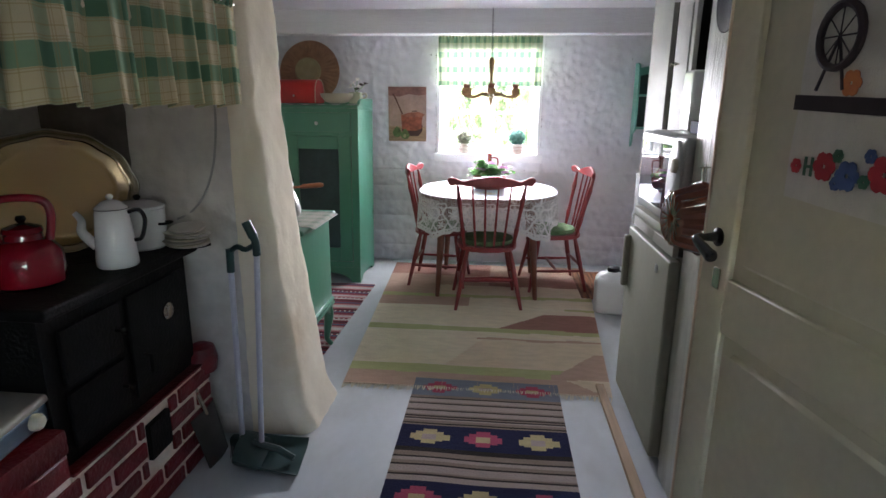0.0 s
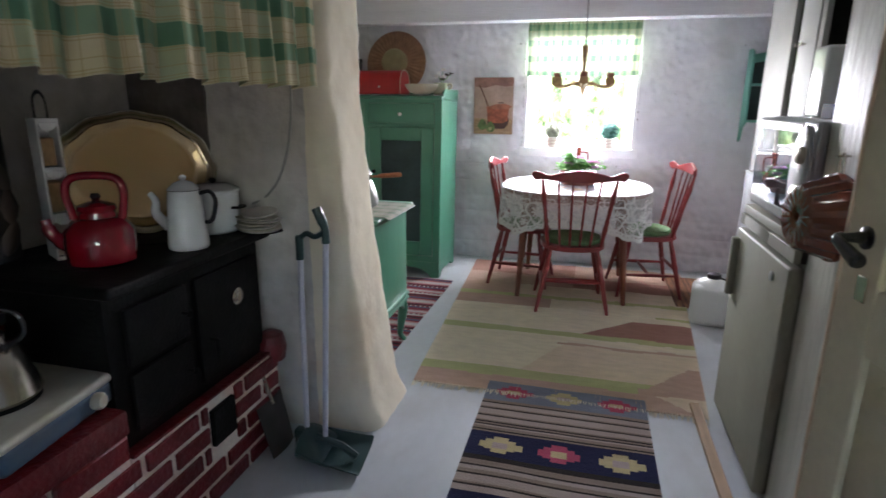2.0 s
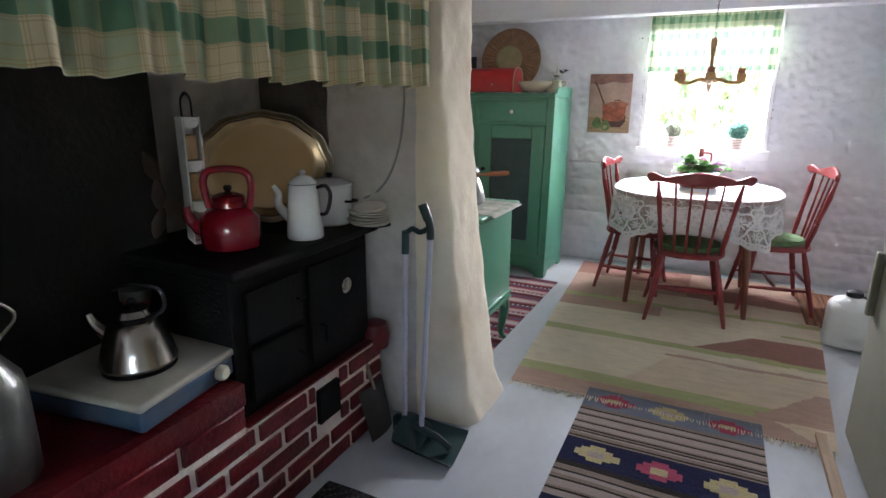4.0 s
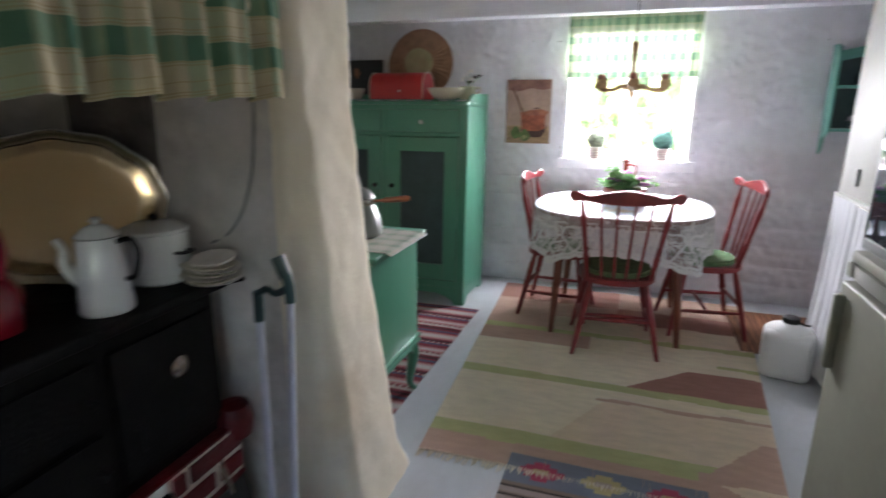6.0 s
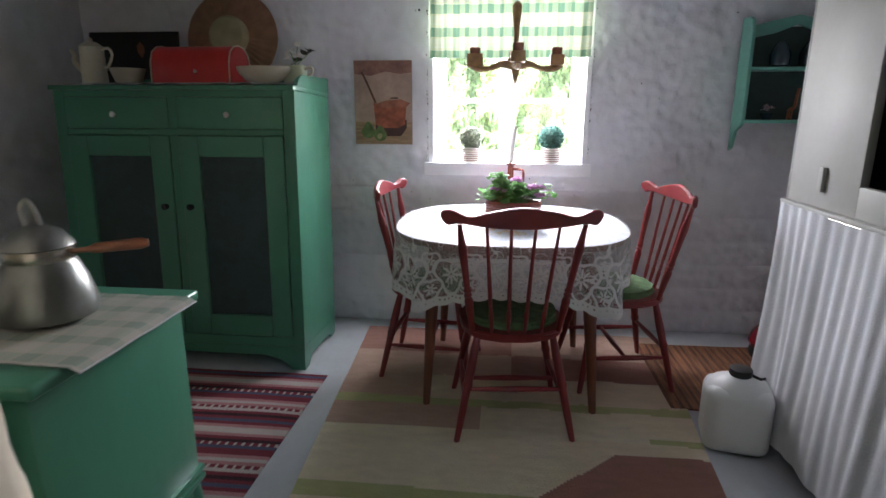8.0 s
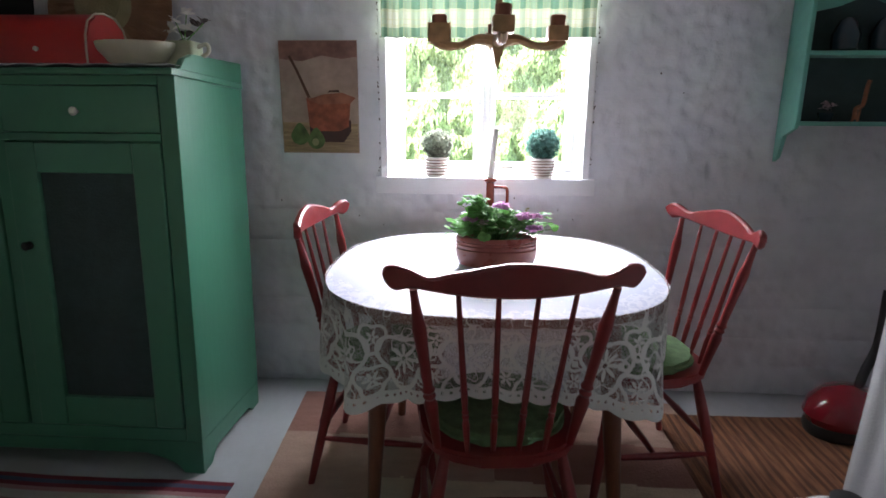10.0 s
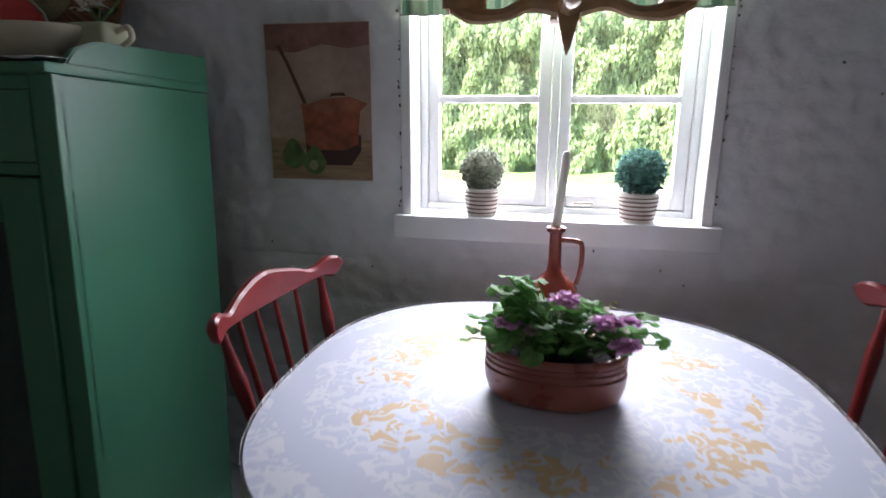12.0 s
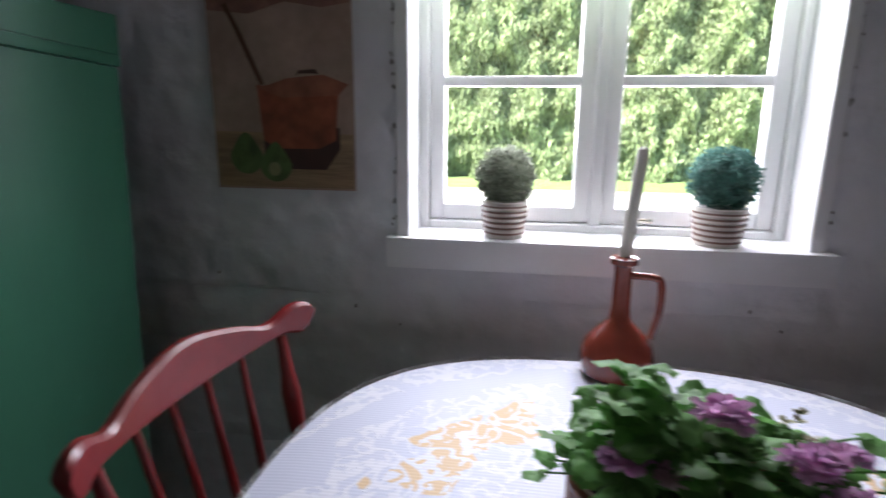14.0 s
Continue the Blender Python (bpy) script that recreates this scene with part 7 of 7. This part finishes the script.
bm = tube(smooth_path([(1.405, 4.92, 1.215), (1.40, 4.92, 1.25), (1.41, 4.92, 1.26), (1.425, 4.92, 1.27), (1.43, 4.92, 1.33), (1.435, 4.92, 1.36)], 4), 0.008, 8)
for x in (1.395, 1.415):
    tube([(x, 4.92, 1.206), (x + 0.003, 4.92, 1.255)], 0.004, 6, bm)
part("figure", bm, WICKER_WOOD, fg)

cn = thing("water_canister", "translucent white plastic water canister with black cap", "canister", pose(0.876, 3.86, 0.001, 0, 0, -12) @ Matrix.Diagonal((1.10, 1.10, 1.10, 1)))
bm = box(-0.105, 0.105, -0.085, 0.085, 0.0, 0.235, 0.048, 5)
part("body", bm, PLASTIC_WHITE, cn)
part("shoulder", lathe(((0.105, 0.215), (0.085, 0.245), (0.04, 0.262), (0.032, 0.266)), 32, sy=0.82), PLASTIC_WHITE, cn)
part("cap", lathe(((0.034, 0.264), (0.036, 0.268), (0.036, 0.288), (0.030, 0.292)), 24), BLACK, cn)
part("strap", tube([(0.03, 0, 0.27), (0.06, -0.01, 0.262), (0.075, -0.012, 0.268)], 0.005, 6), BLACK, cn)
vc = thing("red_vacuum_cleaner", "rounded red vacuum cleaner by the far wall", "vacuum cleaner", pose(1.43, 4.72, 0.008, 0, 0, 20))
part("shell", lathe(((0.15, 0.05), (0.165, 0.08), (0.15, 0.13), (0.10, 0.175), (0.02, 0.195)), 36, sx=1.0, sy=0.75), RED_ENAMEL, vc)
part("base", lathe(((0.15, 0.0), (0.158, 0.02), (0.152, 0.05)), 36, sx=1.0, sy=0.75), BLACK, vc)
part("hose", tube(smooth_path([(0.05, 0, 0.17), (0.10, 0.02, 0.23), (0.16, 0.03, 0.34), (0.19, 0.05, 0.55)], 6), 0.018, 10), BLACK, vc)
part("switch", box(-0.10, -0.07, -0.03, 0.0, 0.155, 0.17, 0.004, 2), WHITE_ENAMEL, vc)

# on the microwave
ct = thing("white_container", "tall white plastic container on the microwave", "container", pose(0.87, 2.565, 1.272))
part("body", box(-0.045, 0.045, -0.065, 0.065, 0, 0.235, 0.012, 3), WHITE_ENAMEL, ct)
dj = thing("dark_bottle", "dark glass bottle behind the white container", "bottle", pose(0.98, 2.30, 1.272))
part("body", lathe(((0.036, 0), (0.04, 0.01), (0.04, 0.20), (0.018, 0.25), (0.016, 0.31), (0.019, 0.315)), 24), DARK_GLASS, dj)
bx = thing("blue_carton", "small blue and white carton on the microwave", "carton", pose(0.80, 2.30, 1.272, 0, 0, 10))
part("box", box(-0.02, 0.02, -0.03, 0.03, 0, 0.045, 0.002, 1), mat("blue_print", (0.03, 0.05, 0.14), 0.5), bx)

# ---------- on the wall end and door ----------
mo = thing("copper_mould", "fluted brown glazed baking mould hanging on the wall end", "baking mould", pose(0.712, 1.925, 1.03, 0, 0, 8) @ pose(0, 0, 0, 0, -90, 0))
bm = bmesh.new()
n = 72
prof = ((0.070, 0.0), (0.080, 0.006), (0.098, 0.060), (0.106, 0.088), (0.116, 0.092), (0.116, 0.098), (0.103, 0.096), (0.088, 0.060), (0.074, 0.014), (0.040, 0.010), (0.026, 0.060), (0.018, 0.062), (0.012, 0.006))
grid = [[bm.verts.new((r * (1 + 0.05 * math.cos(16 * a) * (1 if 0.004 < z < 0.09 and r > 0.05 else 0)) * math.cos(a), r * (1 + 0.05 * math.cos(16 * a) * (1 if 0.004 < z < 0.09 and r > 0.05 else 0)) * math.sin(a), 0.1 - z)) for a in (2 * math.pi * k / n for k in range(n))] for r, z in prof]
for a, b in zip(grid, grid[1:] + grid[:1]):
    for k in range(n):
        bm.faces.new((a[k], a[(k + 1) % n], b[(k + 1) % n], b[k]))
part("dish", bm, COPPER, mo)
part("hanging_loop", tube(smooth_path([(0.115, -0.012, 0.006), (0.15, -0.01, 0.008), (0.165, 0, 0.006), (0.15, 0.01, 0.008), (0.115, 0.012, 0.006)], 4), 0.003, 6), STEEL, mo)
part("nail", tube([(0.158, 0.0, -0.01), (0.158, 0, 0.022)], 0.003, 6), STEEL, mo)
cl = thing("dark_wall_plate", "dark iron plate hanging high on the wall end", "plate", pose(0.722, 1.90, 1.66) @ pose(0, 0, 0, 0, -90, 0))
part("dish", lathe(((0.05, 0.001), (0.07, 0.006), (0.088, 0.014), (0.09, 0.018), (0.084, 0.018), (0.065, 0.010), (0.02, 0.008)), 40), BLACK_ENAMEL, cl)


def embroidery():
    e = thing("embroidered_hanging", "white cloth wall hanging with red and blue embroidered flowers", "wall hanging", DOOR @ pose(0.275, -0.012, 1.205))
    white = mat("linen_white", (0.62, 0.58, 0.50), 0.95, vary=0.06, scale=30, bump=0.3, bump_scale=300)
    part("cloth", solid_sheet(sheet(20, 20, lambda u, v: Vector((0.30 * u, 0.004 * bumps(u * 4, v * 4, 0, 1.0) - 0.001, 0.42 * v - 0.012 * u))), 0.002), white, e)
    black, red, blue, grn, orange = mat("thread_black", (0.03, 0.02, 0.025), 0.9), mat("thread_red", (0.40, 0.02, 0.03), 0.9), mat("thread_blue", (0.05, 0.09, 0.22), 0.9), mat("thread_green", (0.05, 0.14, 0.08), 0.9), mat("thread_orange", (0.50, 0.16, 0.05), 0.9)
    m = pose(0, -0.008, 0, 90)

    def disc(x, z, r, k, name="stitched_flower"):
        bm = bmesh.new()
        for j in range(6):
            a = j * math.pi / 3
            outline([(x + r * 0.55 * math.cos(a) + r * 0.45 * math.cos(b), z + r * 0.55 * math.sin(a) + r * 0.45 * math.sin(b)) for b in np.linspace(0, 2 * math.pi, 9)[:-1]], 0.001 + 0.0002 * j, m, 0, bm)
        part(name, bm, k, e)
    part("stitched_band", outline([(0.0, 0.158), (0.30, 0.146), (0.30, 0.172), (0.0, 0.184)], 0.001, m, 0), black, e)
    for k, (x, z, r) in enumerate(((0.03, 0.06, 0.014), (0.098, 0.065, 0.026), (0.15, 0.055, 0.026), (0.22, 0.065, 0.030))):
        disc(x, z, r, (red, red, blue, red)[k])
    for x, z in ((0.128, 0.04), (0.125, 0.085), (0.185, 0.05), (0.19, 0.09)):
        disc(x, z, 0.012, (blue, grn)[int(x * 1000) % 2], "stitched_leaf")
    bm = bmesh.new()
    for a, b, c, d in ((0.050, 0.056, 0.045, 0.078), (0.066, 0.072, 0.045, 0.078), (0.056, 0.066, 0.059, 0.064)):
        outline([(a, c), (b, c), (b, d), (a, d)], 0.0015, m, 0, bm)
    part("stitched_letter", bm, grn, e)
    ring = [(0.085 + 0.045 * math.cos(a), -0.009, 0.275 + 0.05 * math.sin(a)) for a in np.linspace(0, 2 * math.pi, 25)[:-1]]
    part("stitched_wheel", tube(ring, 0.007, 6, closed=True), black, e)
    bm = bmesh.new()
    for j in range(8):
        a = j * math.pi / 4
        tube([(0.085, -0.009, 0.275), (0.085 + 0.043 * math.cos(a), -0.009, 0.275 + 0.047 * math.sin(a))], 0.0015, 4, bm)
    tube([(0.05, -0.009, 0.19), (0.085, -0.009, 0.275), (0.11, -0.009, 0.19)], 0.003, 5, bm)
    part("stitched_spokes", bm, black, e)
    disc(0.115, 0.37, 0.026, red)
    disc(0.125, 0.20, 0.022, orange)


embroidery()
